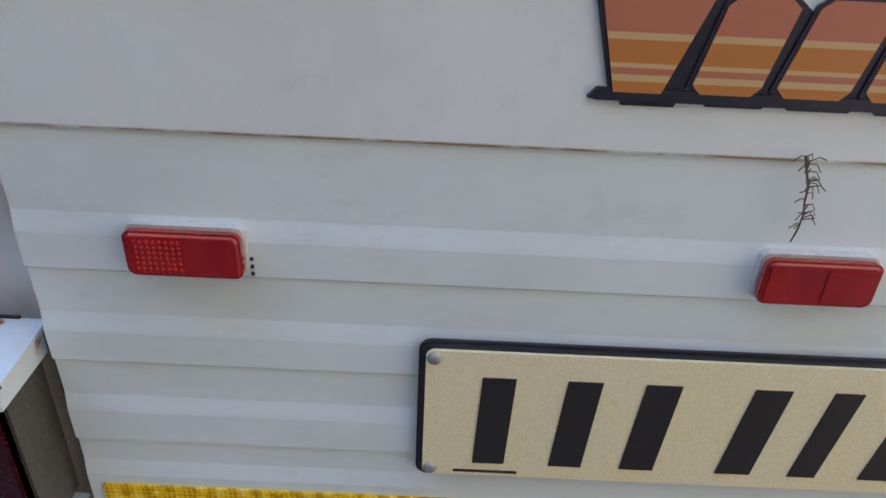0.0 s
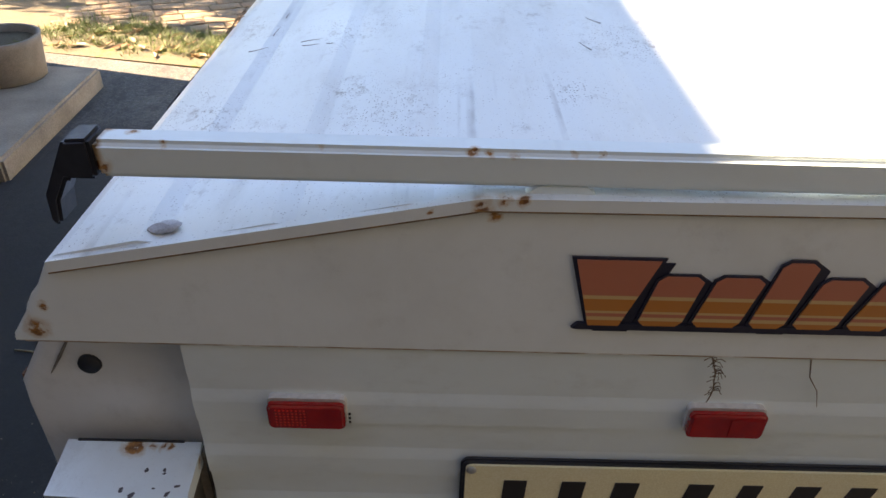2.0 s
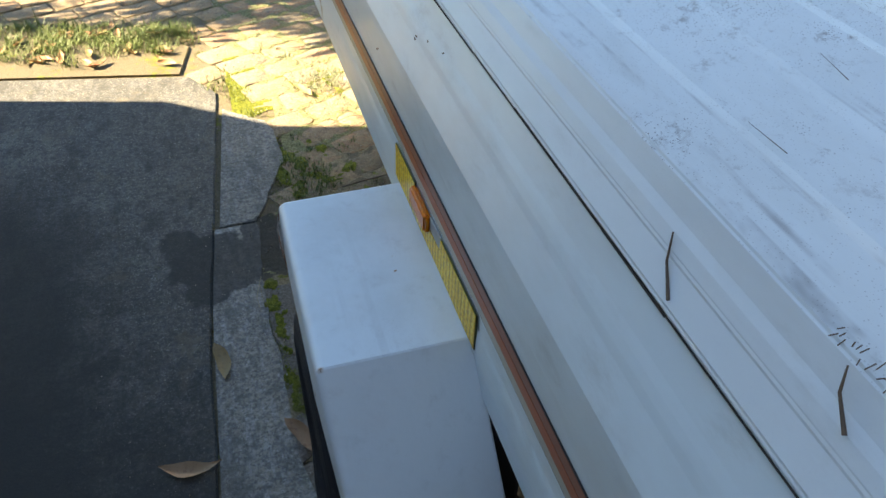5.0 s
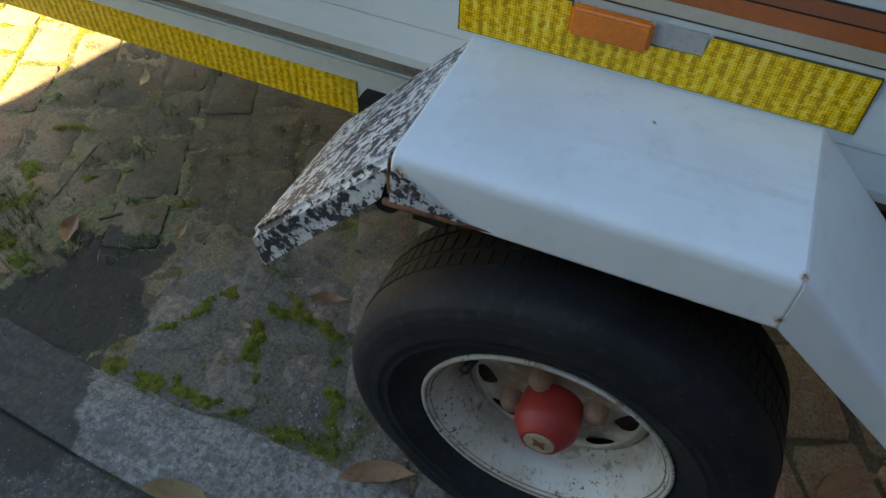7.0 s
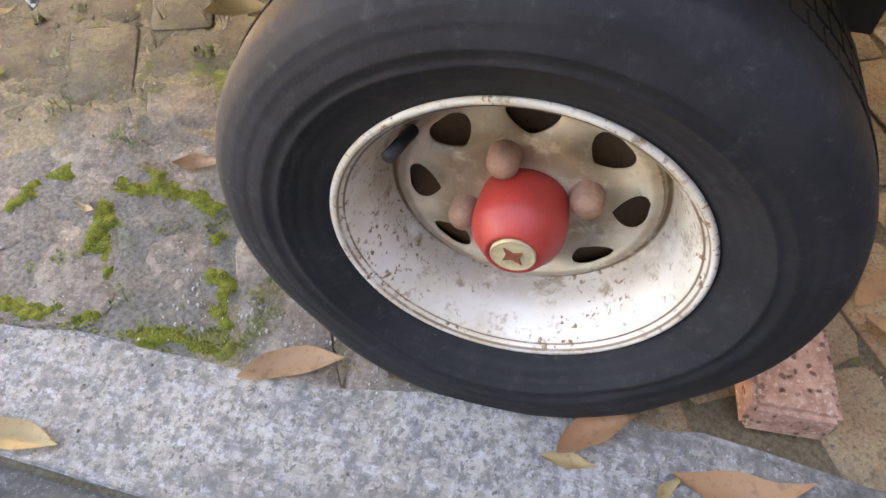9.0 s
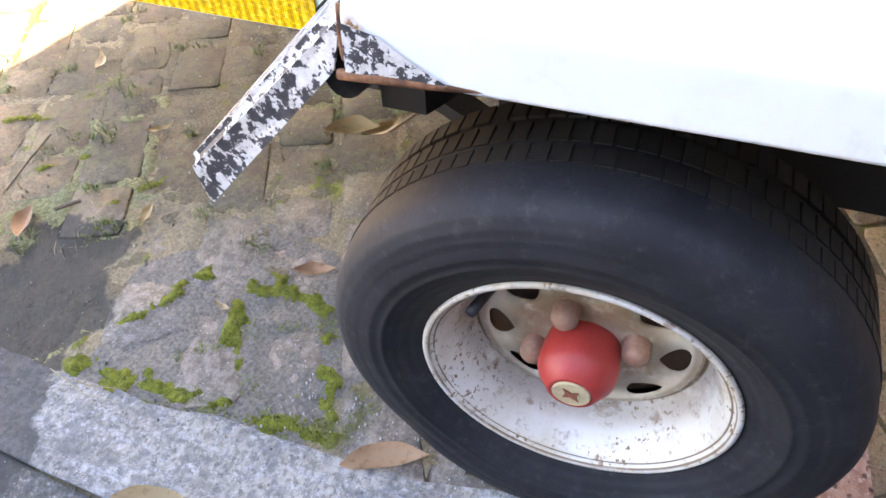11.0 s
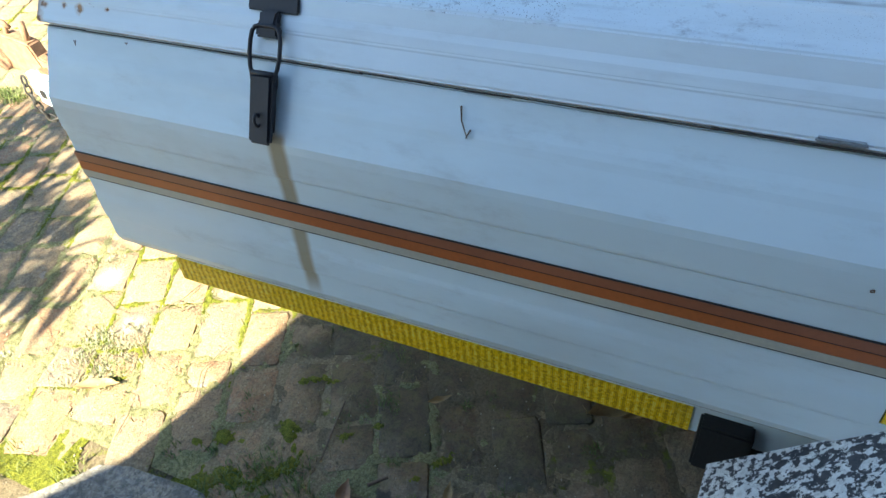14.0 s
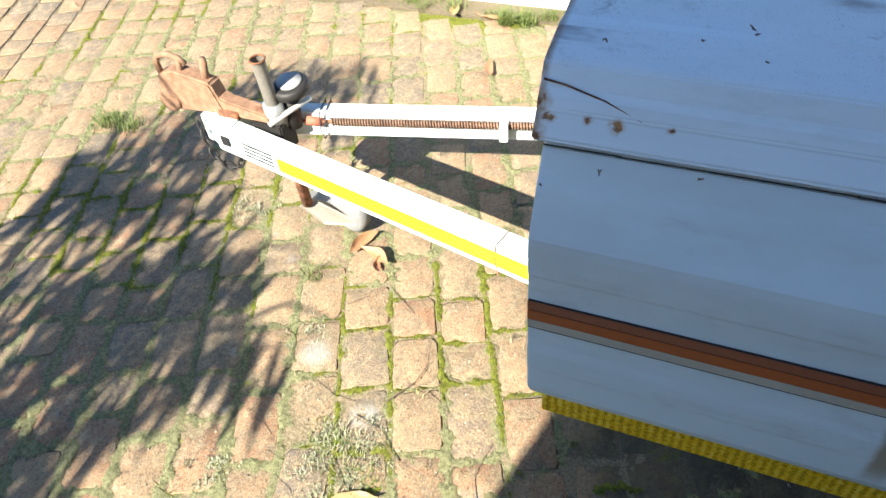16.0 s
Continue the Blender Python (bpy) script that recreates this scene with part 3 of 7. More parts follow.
# the listed patches darken driveway and strip as shade beside the trailer would
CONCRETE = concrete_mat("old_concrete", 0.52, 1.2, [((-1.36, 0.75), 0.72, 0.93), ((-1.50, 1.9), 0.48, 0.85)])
EDGE_CONCRETE = concrete_mat("edge_concrete", 1.15, 1.2)
STRIP_CONCRETE = concrete_mat("coarse_concrete", 1.45, 1.3, [((-0.73, 0.25), 0.33, 0.8)])
MOSS = leaf_mat("moss", (0.115, 0.125, 0.020), (0.22, 0.23, 0.045))
MOSS_BED = moss_bed("moss_cushion")
MOSS_CRUST = moss_bed("dry_moss_crust", ((0.12, 0.12, 0.055), (0.255, 0.25, 0.125), (0.42, 0.41, 0.28), (0.20, 0.155, 0.085)))
DRY_MOSS = leaf_mat("dry_moss", (0.23, 0.24, 0.13), (0.36, 0.35, 0.25))
GRASS = leaf_mat("grass", (0.07, 0.115, 0.02), (0.17, 0.20, 0.05))
STRAW = leaf_mat("straw", (0.31, 0.25, 0.14), (0.20, 0.15, 0.075))
DRY_LEAF = leaf_mat("dry_leaf", (0.34, 0.15, 0.075), (0.38, 0.22, 0.11))
PALE_LEAF = leaf_mat("pale_leaf", (0.30, 0.19, 0.075), (0.36, 0.25, 0.12))
GREEN_LEAF = leaf_mat("green_leaf", (0.05, 0.09, 0.02), (0.09, 0.12, 0.03))
BARK = plain("bark", (0.16, 0.11, 0.075), 0.9, 0, 0.4)
# near-black colour of the unseen walls that hold back light
BLOCKING = plain("blocking_dark", (0.030, 0.033, 0.036), 0.9, 0, 0.25, 12)
WALL = plain("house_plaster", (0.10, 0.10, 0.099), 0.9, 0, 0.12, 12)
ROOF = plain("roof_sheet", (0.25, 0.10, 0.07), 0.7)
WHITE_WALL = plain("limewash", (0.78, 0.77, 0.73), 0.9, 0, 0.1, 12)
CLAY_POT = plain("weathered_pot", (0.33, 0.27, 0.21), 0.9, 0, 0.3)
STEP = plain("brown_step", (0.36, 0.29, 0.22), 0.9, 0, 0.35, 20, 0.5)


# ---- mesh helpers ----
def to_object(name, bm, material, smooth=False):
    bmesh.ops.recalc_face_normals(bm, faces=bm.faces)
    me = bpy.data.meshes.new(name)
    bm.to_mesh(me)
    bm.free()
    me.materials.append(material)
    if smooth:
        me.polygons.foreach_set("use_smooth", [True] * len(me.polygons))
    return new(name, me)


def part(name, bm, material, parent, label="", smooth=False):
    ob = to_object(name, bm, material, smooth)
    ob.parent = parent
    if parent.type == "EMPTY":
        ob.matrix_parent_inverse = Matrix.Translation(parent.location).inverted()
    return tagged(ob, label)


def thing(name, at, label, category, group=""):
    ob = new(name)
    ob.location = at
    ob.empty_display_size = 0.1
    return tagged(ob, label, category, group)


def mesh(verts, faces):
    bm = bmesh.new()
    vs = [bm.verts.new(v) for v in verts]
    for f in faces:
        bm.faces.new([vs[i] for i in f])
    return bm


def soften(bm, size, segments=2, angle=35):
    bmesh.ops.recalc_face_normals(bm, faces=bm.faces)
    bm.normal_update()
    edges = [e for e in bm.edges if len(e.link_faces) == 2 and e.calc_face_angle(0) > radians(angle)]
    bmesh.ops.bevel(bm, geom=edges, offset=size, segments=segments, affect="EDGES", clamp_overlap=True)
    return bm


def box(x0, x1, y0, y1, z0, z1, soft=0.0, into=None):
    bm = bmesh.new() if into is None else into
    v = [bm.verts.new((x, y, z)) for x in (x0, x1) for y in (y0, y1) for z in (z0, z1)]
    for f in ((0, 1, 3, 2), (4, 6, 7, 5), (0, 4, 5, 1), (2, 3, 7, 6), (0, 2, 6, 4), (1, 5, 7, 3)):
        bm.faces.new([v[i] for i in f])
    return soften(bm, soft) if soft else bm


def extrude(points, way, into=None):
    """A closed outline, drawn out along way."""
    bm = bmesh.new() if into is None else into
    way, n = Vector(way), len(points)
    a = [bm.verts.new(p) for p in points]
    b = [bm.verts.new(Vector(p) + way) for p in points]
    bm.faces.new(a)
    bm.faces.new(b[::-1])
    for i in range(n):
        bm.faces.new((a[i], b[i], b[(i + 1) % n], a[(i + 1) % n]))
    return bm


def xz(points, y0, y1, into=None):
    return extrude([(x, y0, z) for x, z in points], (0, y1 - y0, 0), into)


def yz(points, x0, x1, into=None):
    return extrude([(x0, y, z) for y, z in points], (x1 - x0, 0, 0), into)


def lathe(outline, y, z, n=64, into=None, turn=0.0, closed=True):
    """Turns (x, radius) points about an axle along x."""
    bm = bmesh.new() if into is None else into
    rings = []
    for x, r in outline:
        rings.append([bm.verts.new((x, y + r * math.cos(turn + 2 * math.pi * i / n), z + r * math.sin(turn + 2 * math.pi * i / n))) for i in range(n)])
    for a, b in zip(rings, rings[1:]):
        for i in range(n):
            bm.faces.new((a[i], a[(i + 1) % n], b[(i + 1) % n], b[i]))
    if closed:
        bm.faces.new(rings[0])
        bm.faces.new(rings[-1][::-1])
    return bm


def tube(points, r, n=8, into=None, ends=True):
    bm = bmesh.new() if into is None else into
    pts = [Vector(p) for p in points]
    rings, up = [], None
    for i, p in enumerate(pts):
        d = (pts[min(i + 1, len(pts) - 1)] - pts[max(i - 1, 0)]).normalized()
        if up is None:
            up = d.orthogonal().normalized()
        up = (up - d * up.dot(d)).normalized()
        side = d.cross(up)
        rad = r[i] if isinstance(r, (list, tuple)) else r
        rings.append([bm.verts.new(p + rad * (math.cos(2 * math.pi * k / n) * up + math.sin(2 * math.pi * k / n) * side)) for k in range(n)])
    for a, b in zip(rings, rings[1:]):
        for k in range(n):
            bm.faces.new((a[k], a[(k + 1) % n], b[(k + 1) % n], b[k]))
    if ends:
        bm.faces.new(rings[0][::-1])
        bm.faces.new(rings[-1])
    return bm


def rod(a, b, r, n=14, into=None):
    return tube([a, b], r, n, into)


def ring(centre, u, v, ru, rv, r, n=20, m=6, into=None):
    """A closed wire loop in the plane of u and v."""
    bm = bmesh.new() if into is None else into
    c, u, v = Vector(centre), Vector(u).normalized(), Vector(v).normalized()
    w = u.cross(v)
    rings = []
    for i in range(n):
        a = 2 * math.pi * i / n
        p = c + ru * math.cos(a) * u + rv * math.sin(a) * v
        out = (math.cos(a) * u + math.sin(a) * v).normalized()
        rings.append([bm.verts.new(p + r * (math.cos(2 * math.pi * k / m) * out + math.sin(2 * math.pi * k / m) * w)) for k in range(m)])
    for i in range(n):
        a, b = rings[i], rings[(i + 1) % n]
        for k in range(m):
            bm.faces.new((a[k], a[(k + 1) % m], b[(k + 1) % m], b[k]))
    return bm


# ---- the trailer's lines ----
XC = 0.36           # its middle
LENGTH = 2.572
SEAM, BEND, FOOT = (-0.325, 1.056), (-0.377, 0.960), (-0.372, 0.655)
EDGE, KINK = (-0.283, 1.133), (-0.004, 1.185)


def mirrored(points):
    return points + [(2 * XC - x, z) for x, z in reversed(points)]


def on_lid(t, out=0.0):
    """A point of the lid's flank: t from the seam (0) to the top edge (1), out from the sheet."""
    dx, dz = EDGE[0] - SEAM[0], EDGE[1] - SEAM[1]
    n = math.hypot(dx, dz)
    return SEAM[0] + t * dx - out * dz / n, SEAM[1] + t * dz + out * dx / n


def on_flank(t, out=0.0):
    """A point of the body's upper flank: t from the bend (0) to the seam (1)."""
    dx, dz = SEAM[0] - BEND[0], SEAM[1] - BEND[1]
    n = math.hypot(dx, dz)
    return BEND[0] + t * dx - out * dz / n, BEND[1] + t * dz + out * dx / n


trailer = thing("trailer", (XC, 1.1, 0), "white ribbed steel box trailer with rust-flecked lid on brick paving", "trailer")

# body shell: swaged lower side, bend, sloping upper flank
RIB = 0.003
side = [(-0.362, 0.650), FOOT, (-0.378, 0.672), (-0.378, 0.716), (-0.3800, 0.719), (-0.3805, 0.724), (-0.3805, 0.756), (-0.3798, 0.764), (-0.3782, 0.773), (-0.378, 0.778), (-0.378, 0.897), (-0.3800, 0.900), (-0.3805, 0.905), (-0.3800, 0.945), (-0.3785, 0.957), BEND,
        on_flank(0.38), on_flank(0.47, RIB * 0.3), on_flank(0.56, RIB * 0.3), on_flank(0.66), on_flank(0.97)]
part("body", soften(xz(mirrored(side), 0.058, LENGTH - 0.008), 0.003, 2, 60), BODY, trailer)
part("floor", box(-0.20, 2 * XC + 0.20, 0.09, LENGTH - 0.05, 0.535, 0.645), DARK_STEEL, trailer)

# lid: flank with a swage, top edge, rising shoulder, flat middle, ribs all along
top = []
for i, x in enumerate((-0.218, -0.13, -0.042, 0.07, 0.12, 0.22, 0.30)):
    z = EDGE[1] + (x - EDGE[0]) / (KINK[0] - EDGE[0]) * (KINK[1] - EDGE[1]) if x < KINK[0] else KINK[1] + 0.002
    h = 0.0009 if i % 2 else 0.0
    top += [(x - 0.008, z + 0.0009 - h), (x + 0.008, z + h)]
    if i == 2:
        top.append((KINK[0], KINK[1] + 0.001))
lid_side = [on_lid(-0.02, 0.006), on_lid(0.03, 0.008), on_lid(0.38, 0.0045), on_lid(0.42, 0.0057), on_lid(0.55, 0.0052), on_lid(0.66, 0.003), on_lid(0.94, 0.003), (EDGE[0] + 0.004, EDGE[1] + 0.001)]
part("lid", soften(xz(mirrored(lid_side + top), 0.0, LENGTH + 0.004), 0.0045, 2, 22), LID, trailer)
rim_line = [(-0.286, 1.1225), (-0.004, 1.1780), (XC, 1.1810)]
rim_line = mirrored(rim_line)
rim = bmesh.new()
for (xa, za), (xb, zb) in zip(rim_line, rim_line[1:]):
    extrude([(xa, -0.0035, za), (xb, -0.0035, zb), (xb, -0.0035, zb + 0.0088), (xa, -0.0035, za + 0.0088)], (0, 0.008, 0), rim)
lid_rim = part("lid_rim", soften(rim, 0.0012, 2, 60), LID, trailer)
rust_line = tube([(x, -0.0026, z - 0.0002) for x, z in rim_line], 0.0011, 6)
part("rim_seam", rust_line, rust_metal("seam_rust", (0.34, 0.20, 0.09), (0.16, 0.10, 0.055)), lid_rim, "rust-stained seam under the folded rim")
skirt = box(-0.322, 2 * XC + 0.322, 0.0003, 0.002, 1.0585, 1.0675)
part("lid_skirt", skirt, LID, trailer)

# roof bar over the tail with its plastic end
bar = part("roof_bar", soften(box(-0.239, 2 * XC + 0.239, 0.002, 0.024, 1.191, 1.216), 0.004, 3), BAR, trailer)
for s in (0, 1):
    pts = [(-0.2385, 1.2175), (-0.2545, 1.2165), (-0.2745, 1.178), (-0.2755, 1.1570), (-0.2690, 1.1570), (-0.2665, 1.174), (-0.2575, 1.1905), (-0.2385, 1.1905)]
    if s:
        pts = [(2 * XC - x, z) for x, z in pts]
    part("end_cap", soften(xz(pts, 0.001, 0.025), 0.0022, 2, 30), PLASTIC, bar, "black plastic end cap")
part("bar_foot", xz([(0.02, 1.184), (0.07, 1.184), (0.06, 1.192), (0.03, 1.192)], 0.004, 0.022), BAR, bar)
bm = bmesh.new()
bmesh.ops.create_uvsphere(bm, u_segments=20, v_segments=10, radius=1.0)
for v in bm.verts:
    v.co = Vector((-0.211 + v.co.x * 0.0115, 0.016 + v.co.y * 0.0065, 1.1480 + v.co.z * 0.0026 + v.co.x * 0.002)) + 0.0016 * noise.noise_vector(v.co * 2.2)
part("lid_knob", bm, plain("grey_filler", (0.46, 0.47, 0.50), 0.7, 0, 0.35, 120, 0.5), trailer, "grey filler blob on the lid", True)

# tail: corner posts and ribbed tailgate
post_line = [(-0.208, 1.05), (-0.326, 1.050), (-0.3665, 0.982), (-0.3685, 0.955), (-0.366, 0.66), (-0.208, 0.66)]
for s in (0, 1):
    pts = [(2 * XC - x, z) for x, z in post_line] if s else post_line
    post = part("corner_post", soften(xz(pts, 0.034, 0.062), 0.004, 2, 30), POST, trailer)
    if not s:
        b = bmesh.new()
        bmesh.ops.create_cone(b, cap_ends=True, segments=28, radius1=0.0095, radius2=0.0085, depth=0.004)
        bmesh.ops.transform(b, matrix=Matrix.Translation((-0.304, 0.0325, 1.006)) @ Matrix.Rotation(radians(90), 4, "X"), verts=b.verts)
        part("grommet", b, PLASTIC, post, "black rubber grommet", True)
        part("crease", tube([(-0.3145, 0.0336, 1.032), (-0.326, 0.0334, 1.013), (-0.338, 0.0338, 0.994)], [0.0012, 0.0015, 0.0005], 6), DIRTY, post, "grimy crease in the sheet")
        part("corner_rust", box(-0.3745, -0.366, 0.046, 0.060, 0.962, 0.980, 0.003), RUSTY, post)
D = 0.0019
gate = [(0.036, 1.0600), (D, 1.0600)]
for light, dark in ((1.0135, 0.9790), (0.9520, 0.9180), (0.8935, 0.8570)):
    gate += [(D, light), (D * 0.75, light - 0.003), (D * 0.2, light - 0.009), (0, light - 0.012), (0, dark + 0.002), (D, dark)]
gate += [(D, 0.840), (0, 0.828), (0, 0.70), (0.036, 0.70)]
tailgate = part("tailgate", yz(gate, -0.214, 2 * XC + 0.214), GATE, trailer)
part("gate_edge", soften(box(-0.2155, -0.2115, 0.0040, 0.036, 0.70, 1.059), 0.0015), GATE, tailgate)
part("tail_tape", box(-0.205, 2 * XC + 0.205, -0.0016, 0.0006, 0.770, 0.8205), TAPE, tailgate, "yellow reflective tape")


def rounded(x0, x1, z0, z1, r, n=5):
    """Corner points of an upright rectangle with round corners."""
    out = []
    for cx, cz, a0 in ((x1 - r, z1 - r, 0), (x0 + r, z1 - r, 90), (x0 + r, z0 + r, 180), (x1 - r, z0 + r, 270)):
        out += [(cx + r * math.cos(radians(a0 + 90 * k / n)), cz + r * math.sin(radians(a0 + 90 * k / n))) for k in range(n + 1)]
    return out


def reflector(x0, x1, z0, z1, name):
    r = part(name, xz(rounded(x0 - 0.0006, x1 + 0.0006, z0 - 0.0006, z1 + 0.0008, 0.0045), -0.004, 0.004), plain("white_base", (0.6, 0.58, 0.55), 0.6), tailgate, "red plastic reflector on a white base")
    return r


for x0, x1, plain_first in ((-0.1555, -0.0975, False), (0.1605, 0.2185, True)):
    base = reflector(x0, x1, 0.9850, 1.0104, "reflector")
    base.parent = trailer
    base.matrix_parent_inverse = Matrix.Translation(trailer.location).inverted()
    part("lens", soften(xz(rounded(x0, x1, 0.9850, 1.0104, 0.0045), -0.0115, -0.004), 0.0022, 3, 60), LENS, base, "red lens", False)
    a, b = ((x0 + 0.006, x0 + 0.030) if not plain_first else (x1 - 0.028, x1 - 0.005))
    part("prism_field", box(a, b, -0.0121, -0.011, 0.9882, 1.0072, 0.0005), LENS if plain_first else LENS_FACETS, base, "faceted red half")
dots = bmesh.new()
for z in (1.002, 0.9975, 0.993):
    box(-0.0962, -0.0946, -0.001, 0.0, z - 0.0110, z - 0.0092, 0, dots)
part("marks", dots, BLACK_LINE, trailer, "three small printed marks")

# number plate in a black surround; its characters are plain slanted bars
plate = part("number_plate", soften(xz(rounded(-0.0085, 0.3945, 0.8475, 0.9485, 0.007), -0.0065, -0.001), 0.0018, 2, 60), PLASTIC, trailer, "pale yellow number plate in a black surround")
part("plate_sheet", xz(rounded(-0.0045, 0.3905, 0.8515, 0.9445, 0.005), -0.0085, -0.006), FACE, plate)
for x, w, lean in ((0.021, 0.030, 0.002), (0.066, 0.031, 0.004), (0.108, 0.032, 0.005), (0.165, 0.033, 0.008), (0.208, 0.026, 0.009), (0.250, 0.033, 0.010), (0.294, 0.034, 0.011), (0.339, 0.026, 0.012)):
    part("character_bar", xz([(x + 0.004, 0.8625), (x + 0.004 + w * 0.62, 0.8625), (x + 0.004 + w * 0.62 + lean, 0.9275), (x + 0.004 + lean, 0.9275)], -0.0092, -0.0083), BLACK_LINE, plate, "black bar for a character")
part("fine_print", xz([(0.014, 0.8545), (0.052, 0.8545), (0.052, 0.8562), (0.014, 0.8562)], -0.0090, -0.0083), BLACK_LINE, plate)
for x in (0.0, 0.3865):
    for z in (0.9395, 0.8565):
        b = bmesh.new()
        bmesh.ops.create_uvsphere(b, u_segments=12, v_segments=6, radius=0.0042)
        bmesh.ops.transform(b, matrix=Matrix.Translation((x, -0.0088, z)) @ Matrix.Diagonal((1, 0.45, 1, 1)), verts=b.verts)
        part("screw", b, GALV, plate, "small round screw", True)

# maker's decal: six leaning blocks in warm bands over a navy shadow
logo = part("decal", xz([(0.062, 1.0855), (0.066, 1.0845), (0.292, 1.0845), (0.290, 1.0900), (0.066, 1.0900)], -0.0030, -0.0004), NAVY, trailer, "orange banded decal with a navy drop shadow")
for x0, x1, low, high, lean in ((0.073, 0.098, 1.0885, 1.1430, 0.006), (0.107, 0.137, 1.0890, 1.1310, 0.008), (0.144, 0.176, 1.0890, 1.1310, 0.009), (0.183, 0.207, 1.0890, 1.1440, 0.010), (0.213, 0.243, 1.0890, 1.1310, 0.010), (0.250, 0.278, 1.0890, 1.1315, 0.013)):
    if x0 < 0.08:
        outline = [(x0, low), (x1 - 0.004, low), (x1 + 0.016, high), (x0 - 0.014, high)]
    else:
        outline = [(x0, low + 0.004), (x0 + 0.004, low), (x1 - 0.004, low), (x1, low + 0.004), (x1 + lean, high - 0.004), (x1 + lean - 0.005, high), (x0 + lean + 0.005, high), (x0 + lean, high - 0.004)]
    mid = (sum(p[0] for p in outline) / len(outline), (low + high) / 2)
    grown = [(mid[0] + (x - mid[0]) * 1.13, mid[1] + (z - mid[1]) * 1.07) for x, z in outline]
    part("shadow_block", xz([(x + 0.006, z - 0.0045) for x, z in grown], -0.0014, -0.0002), NAVY, logo)
    part("outline_block", xz(grown, -0.0024, -0.0010), NAVY, logo)
    part("banded_block", xz(outline, -0.0032, -0.0020), BANDS, logo)

# tail lamp under its bent hood
lamp_box = part("tail_lamp", box(-0.328, -0.229, -0.030, 0.018, 0.800, 0.918, 0.004), plain("grimy_lamp_case", (0.085, 0.080, 0.072), 0.7, 0, 0.6, 45), trailer, "tail lamp with a dark red lens under a white hood")
part("lens", soften(box(-0.291, -0.2265, -0.036, -0.028, 0.802, 0.916), 0.004), TAIL, lamp_box, "dark red lens")
hood = part("hood", extrude([(-0.334, 0.018, 0.930), (-0.223, 0.018, 0.930), (-0.219, -0.041, 0.929), (-0.330, -0.036, 0.929)], (0, 0, 0.0035)), HOOD, lamp_box, "rust-spotted white steel hood")
part("hood_lip", extrude([(-0.219, -0.041, 0.9325), (-0.330, -0.036, 0.9325), (-0.330, -0.033, 0.9325), (-0.2215, -0.0385, 0.9325)], (0, 0, -0.009)), HOOD, lamp_box)
part("hood_cheek", extrude([(-0.2195, -0.041, 0.9320), (-0.2235, 0.016, 0.9320), (-0.2235, 0.016, 0.915), (-0.2195, -0.041, 0.918)], (-0.002, 0, 0)), HOOD, lamp_box)
part("slit", box(-0.3255, -0.2375, 0.0168, 0.0188, 0.9336, 0.9348), DARK_STEEL, hood, "dark slit behind the hood")
part("back_plate", box(-0.334, -0.2215, 0.0115, 0.0175, 0.780, 0.930), DIRTY, lamp_box, "dirty bare steel back plate")
part("lower_shelf", soften(extrude([(-0.334, 0.012, 0.793), (-0.2235, 0.012, 0.793), (-0.226, -0.040, 0.790), (-0.334, -0.036, 0.790)], (0, 0, 0.004)), 0.001), HOOD, lamp_box)


